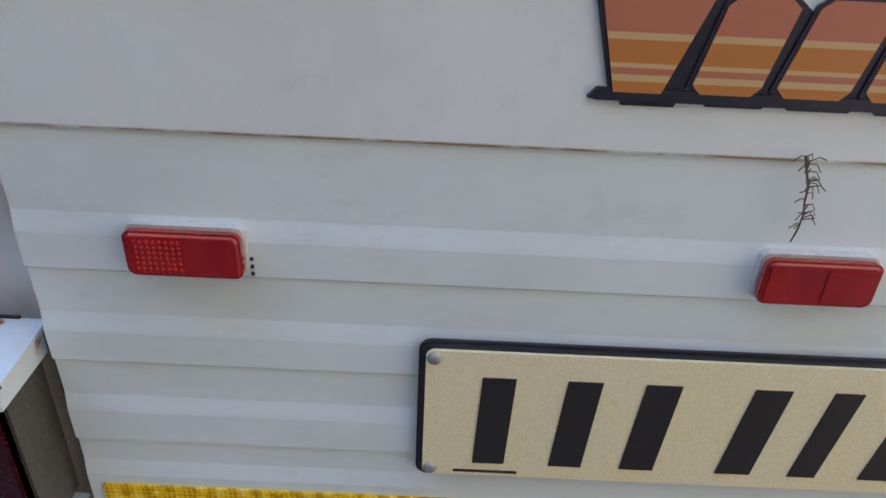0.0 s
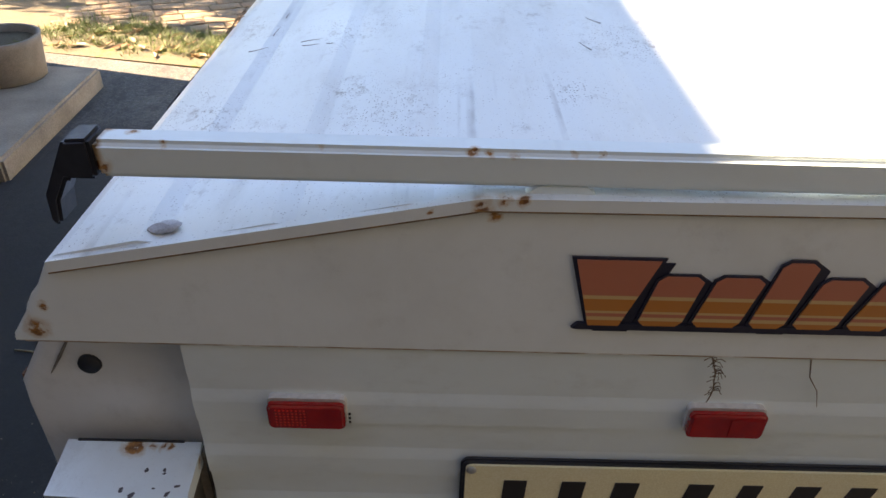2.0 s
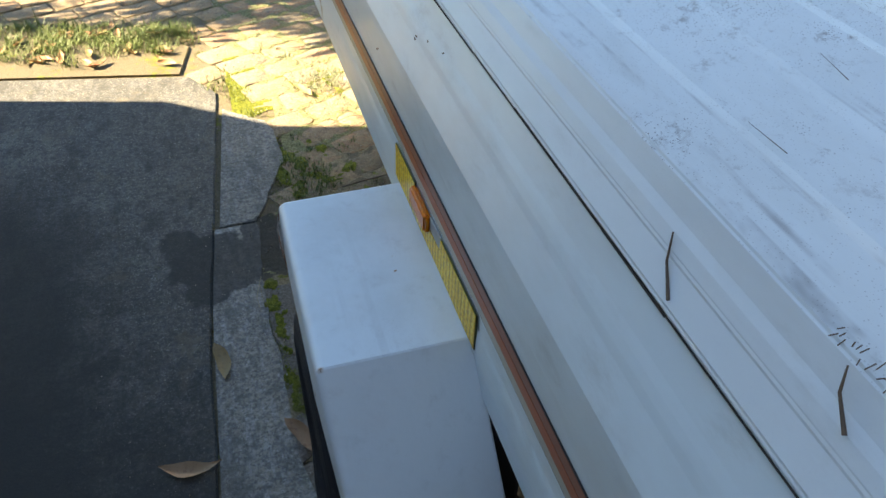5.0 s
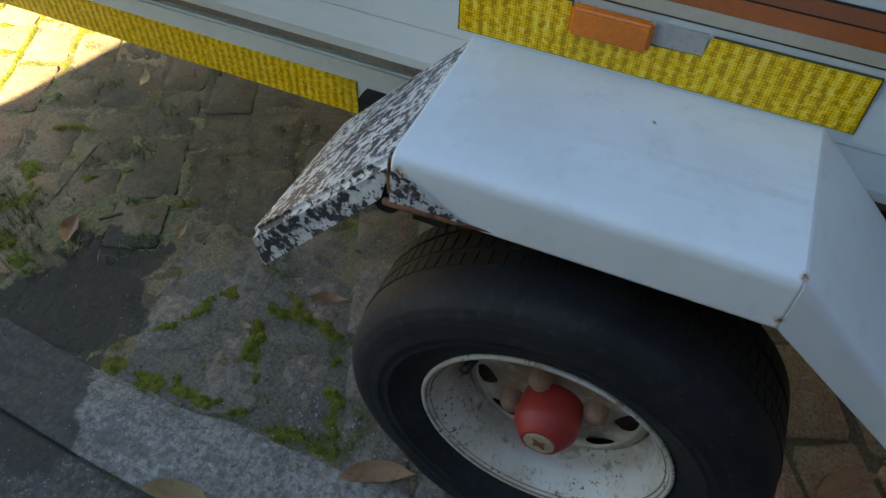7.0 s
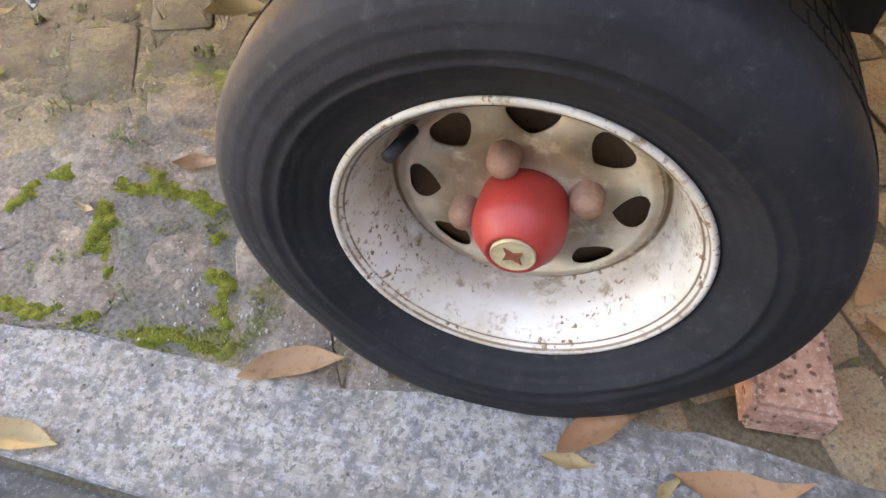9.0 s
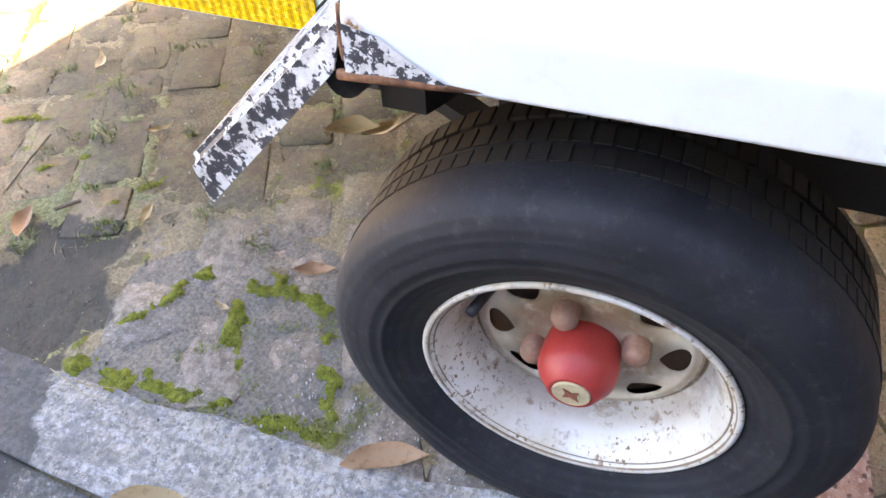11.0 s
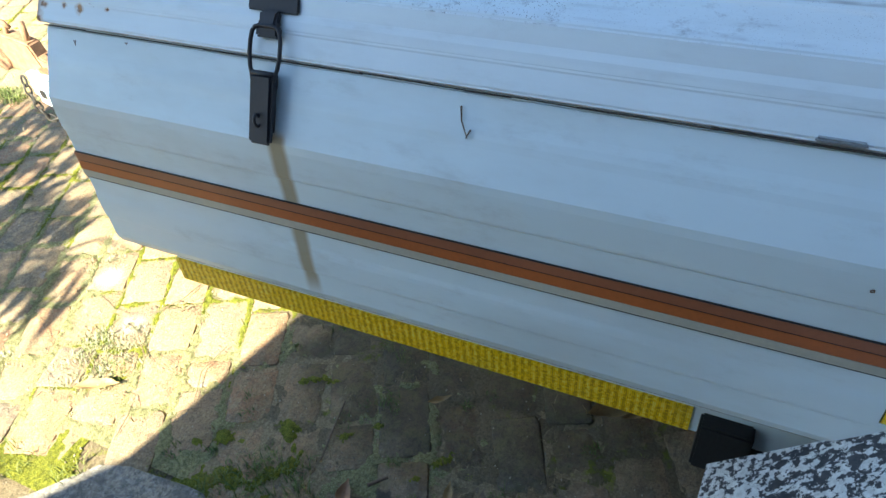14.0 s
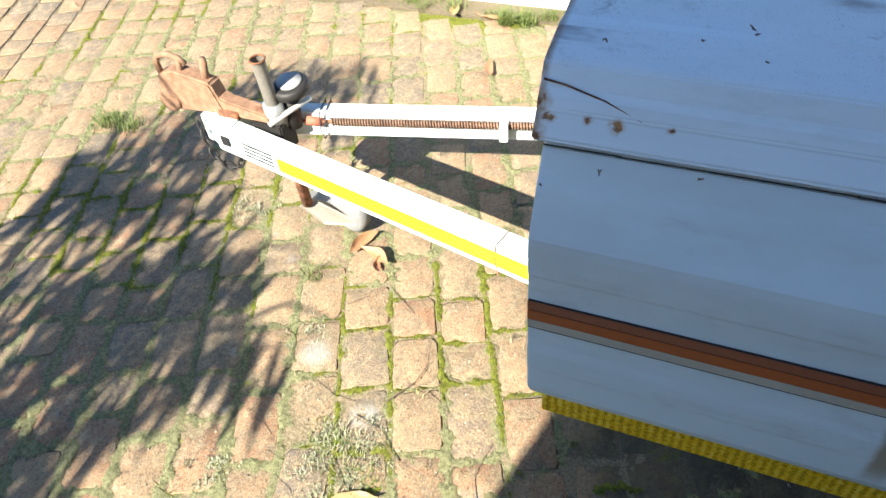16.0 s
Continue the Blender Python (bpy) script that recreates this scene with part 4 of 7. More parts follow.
# ---- latches and handle on the flank ----
def latch(y, drop=0.0, end=-0.02):
    p, q = on_lid(0.68, 0.004), on_lid(0.30, 0.004)
    up = Vector((EDGE[0] - SEAM[0], 0, EDGE[1] - SEAM[1])).normalized()
    out = Vector((-up.z, 0, up.x))
    along = Vector((0, 1, 0))

    def at(t, dy, o):
        x, z = on_lid(t - drop, 0.0)
        return Vector((x, y + dy, z)) + out * o

    b = extrude([at(0.645, -0.036, 0.003), at(0.66, -0.039, 0.003), at(0.98, -0.0385, 0.003), at(1.0, -0.036, 0.003), at(1.0, 0.036, 0.003), at(0.98, 0.0385, 0.003), at(0.66, 0.039, 0.003), at(0.645, 0.036, 0.003)][::-1], out * 0.005)
    la = part("latch", soften(b, 0.0018, 2), OLD_LATCH, trailer, "weathered black over-centre latch")
    b = extrude([at(0.66, -0.015, 0.004), at(0.48, -0.013, 0.006), at(0.40, -0.017, 0.006), at(0.27, -0.018, 0.006), at(0.27, 0.018, 0.006), at(0.40, 0.017, 0.006), at(0.48, 0.013, 0.006), at(0.66, 0.015, 0.004)], out * 0.013)
    part("hook", soften(b, 0.003), OLD_LATCH, la)
    pts = []
    for s, w in ((0.0, 0.010), (0.03, 0.017), (0.12, 0.0215), (0.30, 0.0235), (0.55, 0.0235), (0.78, 0.0215), (0.92, 0.018), (1.0, 0.0175)):
        hi, lo = at(0.44, 0, 0.019), Vector((on_flank(0.74, 0.019)[0], y, on_flank(0.74, 0.019)[1]))
        p = hi.lerp(lo, s)
        pts.append((p + along * w, p - along * w))
    line = [q[1] for q in reversed(pts)] + [q[0] for q in pts]
    part("loop", tube([line[0] + along * 0.006] + line + [line[-1] - along * 0.006], 0.0029, 8), OLD_LATCH, la, "bent wire loop", True)
    a, c = on_flank(0.84, 0.008), on_flank(end, 0.012)
    a2, c2 = on_flank(0.80, 0.026), on_flank(end - 0.03, 0.021)
    part("lever", soften(extrude([(a[0], y - 0.018, a[1]), (c[0], y - 0.018, c[1] - 0.002), (c2[0], y - 0.018, c2[1]), (a2[0], y - 0.018, a2[1])], (0, 0.036, 0)), 0.004), OLD_LATCH, la)
    m1 = on_flank(0.25, 0.026)
    part("eye", ring((m1[0], y, m1[1]), (1, 0, 0.2), (0, 0.1, 1), 0.006, 0.008, 0.0022, 16, 6), OLD_LATCH, la, "", True)
    m2 = on_flank(0.80, 0.020)
    part("pivot", rod((m2[0], y - 0.017, m2[1]), (m2[0], y + 0.017, m2[1]), 0.004), OLD_LATCH, la, "", True)
    b0 = on_flank(0.1, 0.0)
    b1 = on_flank(0.8, 0.0)
    b2, b3 = on_flank(0.8, 0.010), on_flank(0.1, 0.014)
    part("base", extrude([(b0[0], y - 0.010, b0[1]), (b1[0], y - 0.010, b1[1]), (b2[0], y - 0.010, b2[1]), (b3[0], y - 0.010, b3[1])], (0, 0.020, 0)), OLD_LATCH, la)


latch(2.1455)
latch(0.385, 0.25, 0.16)


def lid_block(y0, y1, t0, t1, o0, o1, into=None):
    pts = []
    for t, o in ((t0, o0), (t1, o0), (t1, o1), (t0, o1)):
        x, z = on_lid(t, o)
        pts.append((x, y0, z))
    return extrude(pts, (0, y1 - y0, 0), into)


handle = part("handle", soften(lid_block(1.232, 1.324, 0.735, 0.885, 0.015, 0.026), 0.004, 3), PLASTIC, trailer, "black plastic grab handle")
for y_out, way in ((1.1835, 1), (1.3725, -1)):
    # flared foot: a flat rounded pad that narrows and rises into the grip
    rings = []
    for dy, t0, t1, o0, o1 in ((0.0, 0.66, 0.98, 0.003, 0.007), (0.003, 0.60, 1.03, 0.002, 0.010), (0.026, 0.59, 1.04, 0.002, 0.012), (0.034, 0.64, 0.99, 0.003, 0.020), (0.042, 0.69, 0.93, 0.009, 0.026), (0.052, 0.735, 0.885, 0.0145, 0.0265)):
        rings.append([(on_lid(t, o)[0], y_out + way * dy, on_lid(t, o)[1]) for t, o in ((t0, o0), (t1, o0), (t1, o1), (t0 * 0.8 + t1 * 0.2, o1 + 0.001), (t0, o1))])
    verts = [p for ring_pts in rings for p in ring_pts]
    faces = [(k * 5 + i, k * 5 + (i + 1) % 5, k * 5 + 5 + (i + 1) % 5, k * 5 + 5 + i) for k in range(5) for i in range(5)] + [(0, 1, 2, 3, 4), (29, 28, 27, 26, 25)]
    part("mount", soften(mesh(verts, faces), 0.0018, 2, 40), PLASTIC, handle, "flared foot of the handle")

# small marks of age on the lid and flank
x, z = on_lid(0.62, 0.004)
crease = [(on_lid(t, 0.005)[0], y, on_lid(t, 0.005)[1]) for t, y in ((0.735, 2.572), (0.70, 2.549), (0.575, 2.505), (0.37, 2.459))]
part("crease", tube(crease, [0.0013, 0.0011, 0.0010, 0.0004], 6), RUSTY, trailer, "rusted crease in the sheet")
seam = bmesh.new()
random.seed(4)
y = 0.01
while y < LENGTH - 0.02:
    l = random.uniform(0.05, 0.25)
    x, z = on_lid(-0.035, 0.0042 + random.uniform(-0.001, 0.001))
    rod((x, y, z), (x, min(y + l, LENGTH - 0.01), z + random.uniform(-0.0012, 0.0012)), random.uniform(0.0007, 0.0016), 6, seam)
    y += l * 0.97
part("seam_seal", seam, plain("old_seal", (0.055, 0.048, 0.040), 0.9, 0, 0.7, 20), trailer, "dark perished seal in the lid seam")
chip = on_lid(0.03, 0.010)
part("seam_flake", soften(box(chip[0] - 0.002, chip[0] + 0.006, 1.445, 1.492, chip[1] - 0.003, chip[1] + 0.003), 0.002), GALV, trailer)

# ---- side stripes, tape and marker lamp ----
stripe = part("side_stripe", box(-0.3800, -0.3784, 0.034, LENGTH - 0.010, 0.8050, 0.8570), BLACK_LINE, trailer, "brown, orange and cream pinstripes edged in black")
for z0, z1, mt in ((0.8405, 0.8550, STRIPE_BROWN), (0.8215, 0.8385, STRIPE_ORANGE), (0.8072, 0.8210, STRIPE_CREAM)):
    part("band", box(-0.3806, -0.3794, 0.034, LENGTH - 0.009, z0, z1), mt, stripe)
notch = [(1.336, 0.733), (1.336, 0.796), (1.215, 0.797), (1.215, 0.768), (1.130, 0.766), (1.130, 0.772), (1.078, 0.774), (1.074, 0.796), (0.920, 0.796), (0.918, 0.7345)]
side_tape = part("side_tape", yz(notch, -0.3830, -0.3800), TAPE, trailer, "yellow reflective tape with a notch cut for the lamp")
part("tape_edge", yz([(1.3375, 0.7318), (1.3375, 0.7975), (1.214, 0.7985), (1.214, 0.770), (1.076, 0.7745), (1.073, 0.7975), (0.9185, 0.7975), (0.9165, 0.7332)], -0.3822, -0.3800), plain("tape_edge_dirt", (0.10, 0.09, 0.03), 0.8), side_tape)
part("marker_lamp", soften(box(-0.3925, -0.380, 1.129, 1.214, 0.7655, 0.7985), 0.004, 3), AMBER, trailer, "amber side marker lamp")
part("bare_patch", box(-0.3822, -0.379, 1.078, 1.130, 0.7735, 0.7975), plain("bare_grey_metal", (0.42, 0.415, 0.39), 0.7, 0.0), trailer, "bare grey patch beside the lamp")
rail = part("chassis_rail", soften(box(-0.2755, -0.215, 0.06, 2.568, 0.462, 0.560), 0.004), BEAM, trailer)
for y0, y1 in ((1.533, 2.5675), (0.09, 0.718)):
    part("rail_tape", box(-0.2785, -0.2750, y0, y1, 0.4675, 0.5270), TAPE, rail, "yellow reflective tape along the rail")
part("chassis_rail", soften(box(2 * XC + 0.215, 2 * XC + 0.2755, 0.06, 2.568, 0.462, 0.560), 0.004), BEAM, trailer)
for x in (-0.345, 2 * XC + 0.345):
    part("sill_flange", soften(box(x - 0.012, x + 0.012, 0.07, 2.55, 0.632, 0.652), 0.003), DIRTY, trailer, "dirty folded flange under the body side")
for y in (0.20, 0.62, 1.62, 2.05, 2.46):
    part("cross_member", soften(box(-0.215, 2 * XC + 0.215, y, y + 0.05, 0.475, 0.540), 0.004), DARK_STEEL, trailer)

# ---- mudguard over the wheel ----
XI, XO, TOPZ = -0.374, -0.592, 0.730


def guard_section(inner, corner, low, r=0.016, n=7):
    """Inner edge, rounded shoulder and lower edge of the mudguard."""
    i_, c_, l_ = Vector(inner), Vector(corner), Vector(low)
    p0, p2 = c_ + (i_ - c_).normalized() * r, c_ + (l_ - c_).normalized() * r
    arc = [p0 * (1 - k / n) ** 2 + c_ * (2 * (k / n) * (1 - k / n)) + p2 * (k / n) ** 2 for k in range(n + 1)]
    return [i_, i_.lerp(p0, 0.015), p0.lerp(i_, 0.02)] + arc + [p2.lerp(l_, 0.06), l_.lerp(p2, 0.06), l_]


GUARD_FRONT = guard_section((XI, 1.318, TOPZ - 0.003), (XO, 1.318, TOPZ - 0.008), (XO - 0.005, 1.318, TOPZ - 0.068))
GUARD_BEND = guard_section((XI, 0.942, TOPZ), (XO, 0.942, TOPZ), (XO - 0.005, 0.942, TOPZ - 0.062))
GUARD_REAR = guard_section((XI, 0.757, 0.560), (XO + 0.012, 0.757, 0.560), (XO + 0.012, 0.760, 0.510))
sheet = bmesh.new()
for one, two in ((GUARD_FRONT, GUARD_BEND), (GUARD_BEND, GUARD_REAR)):
    lines = [[sheet.verts.new(p.lerp(q, f)) for p, q in zip(one, two)] for f in (0, 0.008, 0.992, 1)]
    for va, vb in zip(lines, lines[1:]):
        for k in range(len(va) - 1):
            sheet.faces.new((va[k], vb[k], vb[k + 1], va[k + 1]))
hem = [sheet.verts.new(v) for v in GUARD_REAR[:1] + GUARD_REAR[3:4] + GUARD_REAR[-3:-2] + GUARD_REAR[-1:] + [Vector((XI, 0.760, 0.510))]]
sheet.faces.new(hem)
guard = part("mudguard", sheet, GUARD, trailer, "white steel mudguard with a flaking black front flap", True)
guard.modifiers.new("sheet", "SOLIDIFY").thickness = 0.003
flap = mesh([(XI, 1.316, TOPZ - 0.004), (XO, 1.316, TOPZ - 0.009), (XI, 1.500, 0.533), (XO - 0.003, 1.511, 0.522), (XO - 0.004, 1.330, TOPZ - 0.070), (XO - 0.003, 1.503, 0.462), (XI, 1.494, 0.505)],
            [(0, 1, 3, 2), (1, 4, 5, 3)])
fl = part("front_flap", soften(flap, 0.008, 3, 20), FLAP, guard, "black flap with flaking white paint")
fl.modifiers.new("sheet", "SOLIDIFY").thickness = 0.003
part("weld_rust", tube([(XO - 0.002, 1.319, 0.672), (XO - 0.001, 1.320, 0.695), (XO + 0.004, 1.320, 0.715)], 0.003, 6), RUSTY, guard)
part("inner_lip", extrude([(XI, 0.96, 0.700), (XO + 0.02, 0.96, 0.700), (XO + 0.02, 1.30, 0.695), (XI, 1.30, 0.700)], (0, 0, -0.004)), DARK_STEEL, guard)
part("edge_wear", mesh([(XO - 0.0036, 1.318, 0.704), (XO - 0.0066, 1.318, 0.664), (XO - 0.0066, 1.235, 0.668), (XO - 0.0054, 1.265, 0.682), (XO - 0.0040, 1.29, 0.698)], [(0, 1, 2, 3, 4)]), FLAP, guard, "flaking corner")

# ---- wheel ----
WY, WZ = 1.108, 0.272
wheel = part("wheel", lathe([(-0.44, 0.055), (-0.50, 0.055)], WY, WZ, 32), DARK_STEEL, trailer, "white steel wheel flecked with rust and fitted with a red wheel lock")
tread = [(-0.425, 0.182), (-0.416, 0.215), (-0.420, 0.262), (-0.436, 0.285), (-0.470, 0.293), (-0.505, 0.2955), (-0.545, 0.2955), (-0.566, 0.2935), (-0.578, 0.2895), (-0.587, 0.2830), (-0.5935, 0.2740), (-0.5975, 0.2620), (-0.5995, 0.2500), (-0.6005, 0.2400), (-0.6020, 0.2375), (-0.6005, 0.2345), (-0.5990, 0.2240), (-0.6000, 0.2220), (-0.5980, 0.2198), (-0.5950, 0.2105), (-0.5925, 0.2085), (-0.5920, 0.2055), (-0.588, 0.200), (-0.577, 0.1815), (-0.574, 0.176)]
bm = lathe(tread, WY, WZ, 120, closed=False)
for v in bm.verts:
    if v.co.z < 0.004:
        lift = 0.004 - v.co.z
        v.co.z = 0.004
        v.co.x += -0.30 * lift if v.co.x < -0.5 else 0.30 * lift
    sag = max(0.0, 1.0 - v.co.z / 0.11)
    if v.co.x < -0.57:
        v.co.x -= 0.014 * sag * min(1.0, (WZ - v.co.z - 0.17) / 0.05)
part("tyre", bm, RUBBER, wheel, "worn black tyre", True)
blocks = bmesh.new()
for i in range(96):
    a = 2 * math.pi * i / 96
    for x0, x1, sh in ((-0.566, -0.545, 0.0), (-0.537, -0.515, 0.4), (-0.508, -0.480, 0.0), (-0.472, -0.445, 0.5)):
        r0, r1 = (0.284, 0.2950) if x0 < -0.56 else (0.290, 0.2972)
        c, s, d = math.cos(a + sh * 0.06), math.sin(a + sh * 0.06), 0.0275
        if WZ + r1 * s < 0.012:
            continue
        q = []
        for r in (r0, r1):
            for x in (x0, x1):
                for k in (-d, d):
                    aa = a + sh * 0.06 + k
                    rr = r - (0.004 if (x == x0 and x0 < -0.56) else 0)
                    q.append((x, WY + rr * math.cos(aa), WZ + rr * math.sin(aa)))
        vs = [blocks.verts.new(p) for p in q]
        for f in ((4, 5, 7, 6), (0, 4, 6, 2), (1, 3, 7, 5), (0, 1, 5, 4), (2, 6, 7, 3)):
            blocks.faces.new([vs[j] for j in f])
tagged(part("tread", blocks, TREAD, wheel), kind="stuff")
ridge = bmesh.new()
random.seed(7)
for i in range(26):
    a = radians(64 + i * 2.6 + (6 if i > 8 else 0) + (10 if i > 16 else 0))
    r0 = 0.232 + random.uniform(-0.002, 0.002)
    y0, z0, y1, z1 = WY + r0 * math.cos(a), WZ + r0 * math.sin(a), WY + (r0 + 0.012) * math.cos(a), WZ + (r0 + 0.012) * math.sin(a)
    rod((-0.5950, y0, z0), (-0.5945, y1, z1), 0.0012, 5, ridge)
tagged(part("moulding", ridge, RUBBER, wheel, "worn raised moulding on the sidewall"), kind="stuff")
lip = [(-0.574, 0.177), (-0.578, 0.1790), (-0.5805, 0.1765), (-0.5800, 0.1725), (-0.576, 0.1700), (-0.5735, 0.1685), (-0.5730, 0.1655), (-0.5700, 0.1635), (-0.556, 0.1580), (-0.535, 0.1515), (-0.513, 0.1455), (-0.503, 0.1425), (-0.500, 0.1400)]
part("rim", lathe(lip, WY, WZ, 96, closed=False), RIM, wheel, "", True)
# wheel disc with eight hand holes
disc, N, R0, R1 = bmesh.new(), 8, 0.131, 0.072


def disc_x(r):
    return -0.505 - 0.009 * max(0.0, min(1.0, (0.135 - r) / 0.05)) + 0.006 * max(0.0, min(1.0, (0.08 - r) / 0.03))


def dv(r, a, dx=0.0):
    return disc.verts.new((disc_x(r) + dx, WY + r * math.cos(a), WZ + r * math.sin(a)))


K = 24
for h in range(N):
    mid = 2 * math.pi * h / N + radians(-4)
    half = math.pi / N
    hole, outer = [], []
    for k in range(K):
        t = 2 * math.pi * k / K
        ang, rad = math.cos(t), math.sin(t)
        hole.append((0.104 + 0.0175 * rad + 0.004 * (abs(ang) - 0.5), mid + (0.23 + 0.03 * rad) * ang))
        s = max(abs(ang), abs(rad))
        outer.append(((R0 + R1) / 2 + (R0 - R1) / 2 * rad / s, mid + half * ang / s))
    hv = [dv(r, a) for r, a in hole]
    ov = [dv(r, a) for r, a in outer]
    bv = [dv(r * 0.998, a, 0.004) for r, a in hole]
    for k in range(K):
        n = (k + 1) % K
        disc.faces.new((hv[k], hv[n], ov[n], ov[k]))
        disc.faces.new((hv[k], bv[k], bv[n], hv[n]))
bmesh.ops.remove_doubles(disc, verts=disc.verts, dist=0.0006)
lathe([(disc_x(0.072), 0.072), (disc_x(0.066), 0.066), (-0.512, 0.058), (-0.513, 0.040), (-0.509, 0.036)], WY, WZ, 48, disc, closed=False)
lathe([(-0.500, 0.1400), (-0.501, 0.1340), (disc_x(0.131), 0.131)], WY, WZ, 96, disc, closed=False)
part("disc", disc, RIM, wheel, "pierced wheel disc", True)
part("drum", lathe([(-0.44, 0.136), (-0.484, 0.136), (-0.487, 0.125), (-0.487, 0.02)], WY, WZ, 48), plain("brake_drum", (0.20, 0.13, 0.09), 0.8), wheel, "rust-brown brake drum", True)
for i, a in enumerate((66, 156, 246, 336)):
    a = radians(a)
    y, z = WY + 0.063 * math.cos(a), WZ + 0.063 * math.sin(a)
    part("wheel_nut", lathe([(-0.504, 0.0172), (-0.508, 0.0165), (-0.524, 0.0160), (-0.532, 0.0148), (-0.538, 0.010), (-0.5395, 0.004)], y, z, 20), NUT, wheel, "rusty dome nut", True)
part("wheel_lock", lathe([(-0.503, 0.036), (-0.507, 0.0420), (-0.525, 0.0450), (-0.548, 0.0460), (-0.558, 0.0450), (-0.5640, 0.0425), (-0.5740, 0.0350), (-0.5832, 0.0278), (-0.5842, 0.0258), (-0.5838, 0.0240), (-0.5825, 0.0222), (-0.5815, 0.0100)], WY, WZ, 40), LOCK, wheel, "red painted barrel-shaped wheel lock", True)
part("lock_face", lathe([(-0.581, 0.0218), (-0.5848, 0.0218), (-0.5858, 0.0205), (-0.5850, 0.0192)], WY, WZ, 32), BRASS, wheel, "worn brass lock face", False)
part("lock_mark", soften(extrude([(-0.5868, WY + u * 0.8 - v * 0.6, WZ + u * 0.6 + v * 0.8) for u, v in ((-0.014, -0.002), (-0.002, -0.004), (0.002, -0.012), (0.006, -0.003), (0.014, 0.002), (0.002, 0.004), (-0.002, 0.012), (-0.006, 0.003))], (0.002, 0, 0)), 0.0005), plain("red_mark", (0.35, 0.10, 0.05), 0.5), wheel)
part("valve", rod((-0.568, WY + 0.146 * math.cos(radians(33)), WZ + 0.146 * math.sin(radians(33))), (-0.520, WY + 0.133 * math.cos(radians(32)), WZ + 0.133 * math.sin(radians(32))), 0.0065), PLASTIC, wheel, "black rubber valve", True)

# running gear
part("axle", rod((-0.46, WY, WZ + 0.01), (2 * XC + 0.46, WY, WZ + 0.01), 0.028, 20), DARK_STEEL, trailer)
for x in (-0.300, 2 * XC + 0.262):
    sp = part("leaf_spring", extrude([(x, 0.72, 0.46), (x, 0.92, 0.345), (x, WY, 0.315), (x, 1.28, 0.345), (x, 1.48, 0.46), (x, 1.46, 0.47), (x, 1.27, 0.36), (x, WY, 0.33), (x, 0.93, 0.36), (x, 0.74, 0.47)], (0.045, 0, 0)), DARK_STEEL, trailer)
    part("hanger", box(x - 0.004, x + 0.05, 1.44, 1.52, 0.41, 0.52, 0.004), DARK_STEEL, sp)
    part("hanger", box(x - 0.004, x + 0.05, 0.68, 0.76, 0.41, 0.52, 0.004), DARK_STEEL, sp)
part("inner_arch", soften(box(-0.338, -0.332, 0.82, 1.27, 0.40, 0.70), 0.001), DARK_STEEL, guard, "black panel behind the wheel")
part("edge_rust", tube([(XO - 0.003, 1.326, 0.6585), (XO - 0.004, 1.29, 0.6625), (XO - 0.004, 1.25, 0.6645), (XO - 0.003, 1.205, 0.6665)], [0.0045, 0.005, 0.004, 0.0015], 8), RUSTY, guard, "rust along the lower edge", True)
part("cross_tube", rod((-0.575, 1.335, 0.640), (-0.30, 1.30, 0.60), 0.019, 16), DARK_STEEL, guard, "dark tube under the mudguard", True)
part("brace", extrude([(-0.56, 1.27, 0.640), (-0.56, 1.31, 0.640), (-0.30, 1.31, 0.52), (-0.30, 1.27, 0.52)], (0, 0, -0.035)), DARK_STEEL, trailer, "dark brace under the mudguard")
part("wheel_drum_far", lathe([(2 * XC + 0.42, 0.18), (2 * XC + 0.42, 0.27), (2 * XC + 0.45, 0.282), (2 * XC + 0.56, 0.282), (2 * XC + 0.59, 0.25), (2 * XC + 0.58, 0.17)], WY, WZ + 0.02, 48), RUBBER, trailer, "far side tyre")


# ---- drawbar ----
def beam(a, b, w, h):
    a, b = Vector(a), Vector(b)
    d = (b - a).normalized()
    s = Vector((d.y, -d.x, 0)) * w / 2
    u = Vector((0, 0, h))
    v = [p + k * s - j * u for p in (a, b) for k in (-1, 1) for j in (0, 1)]
    return soften(mesh(v, [(0, 1, 3, 2), (4, 6, 7, 5), (0, 4, 5, 1), (2, 3, 7, 6), (0, 2, 6, 4), (1, 5, 7, 3)]), 0.005, 3)


TZ = 0.462
LA, LB = Vector((0.045, 2.50, TZ)), Vector((0.322, 3.66, TZ))
RA, RB = Vector((2 * XC - 0.045, 2.50, TZ)), Vector((2 * XC - 0.322, 3.66, TZ))
left = part("drawbar_beam", beam(LA, LB, 0.055, 0.082), BEAM, trailer, "white box-section drawbar beam with yellow tape")
right = part("drawbar_beam", beam(RA, RB, 0.042, 0.082), BEAM, trailer, "white box-section drawbar beam")
d = (LB - LA).normalized()
out = Vector((-d.y, d.x, 0))
face = 0.0285


def on_beam(t, drop, o=0.0):
    return LA + d * t + out * (face + o) - Vector((0, 0, drop))


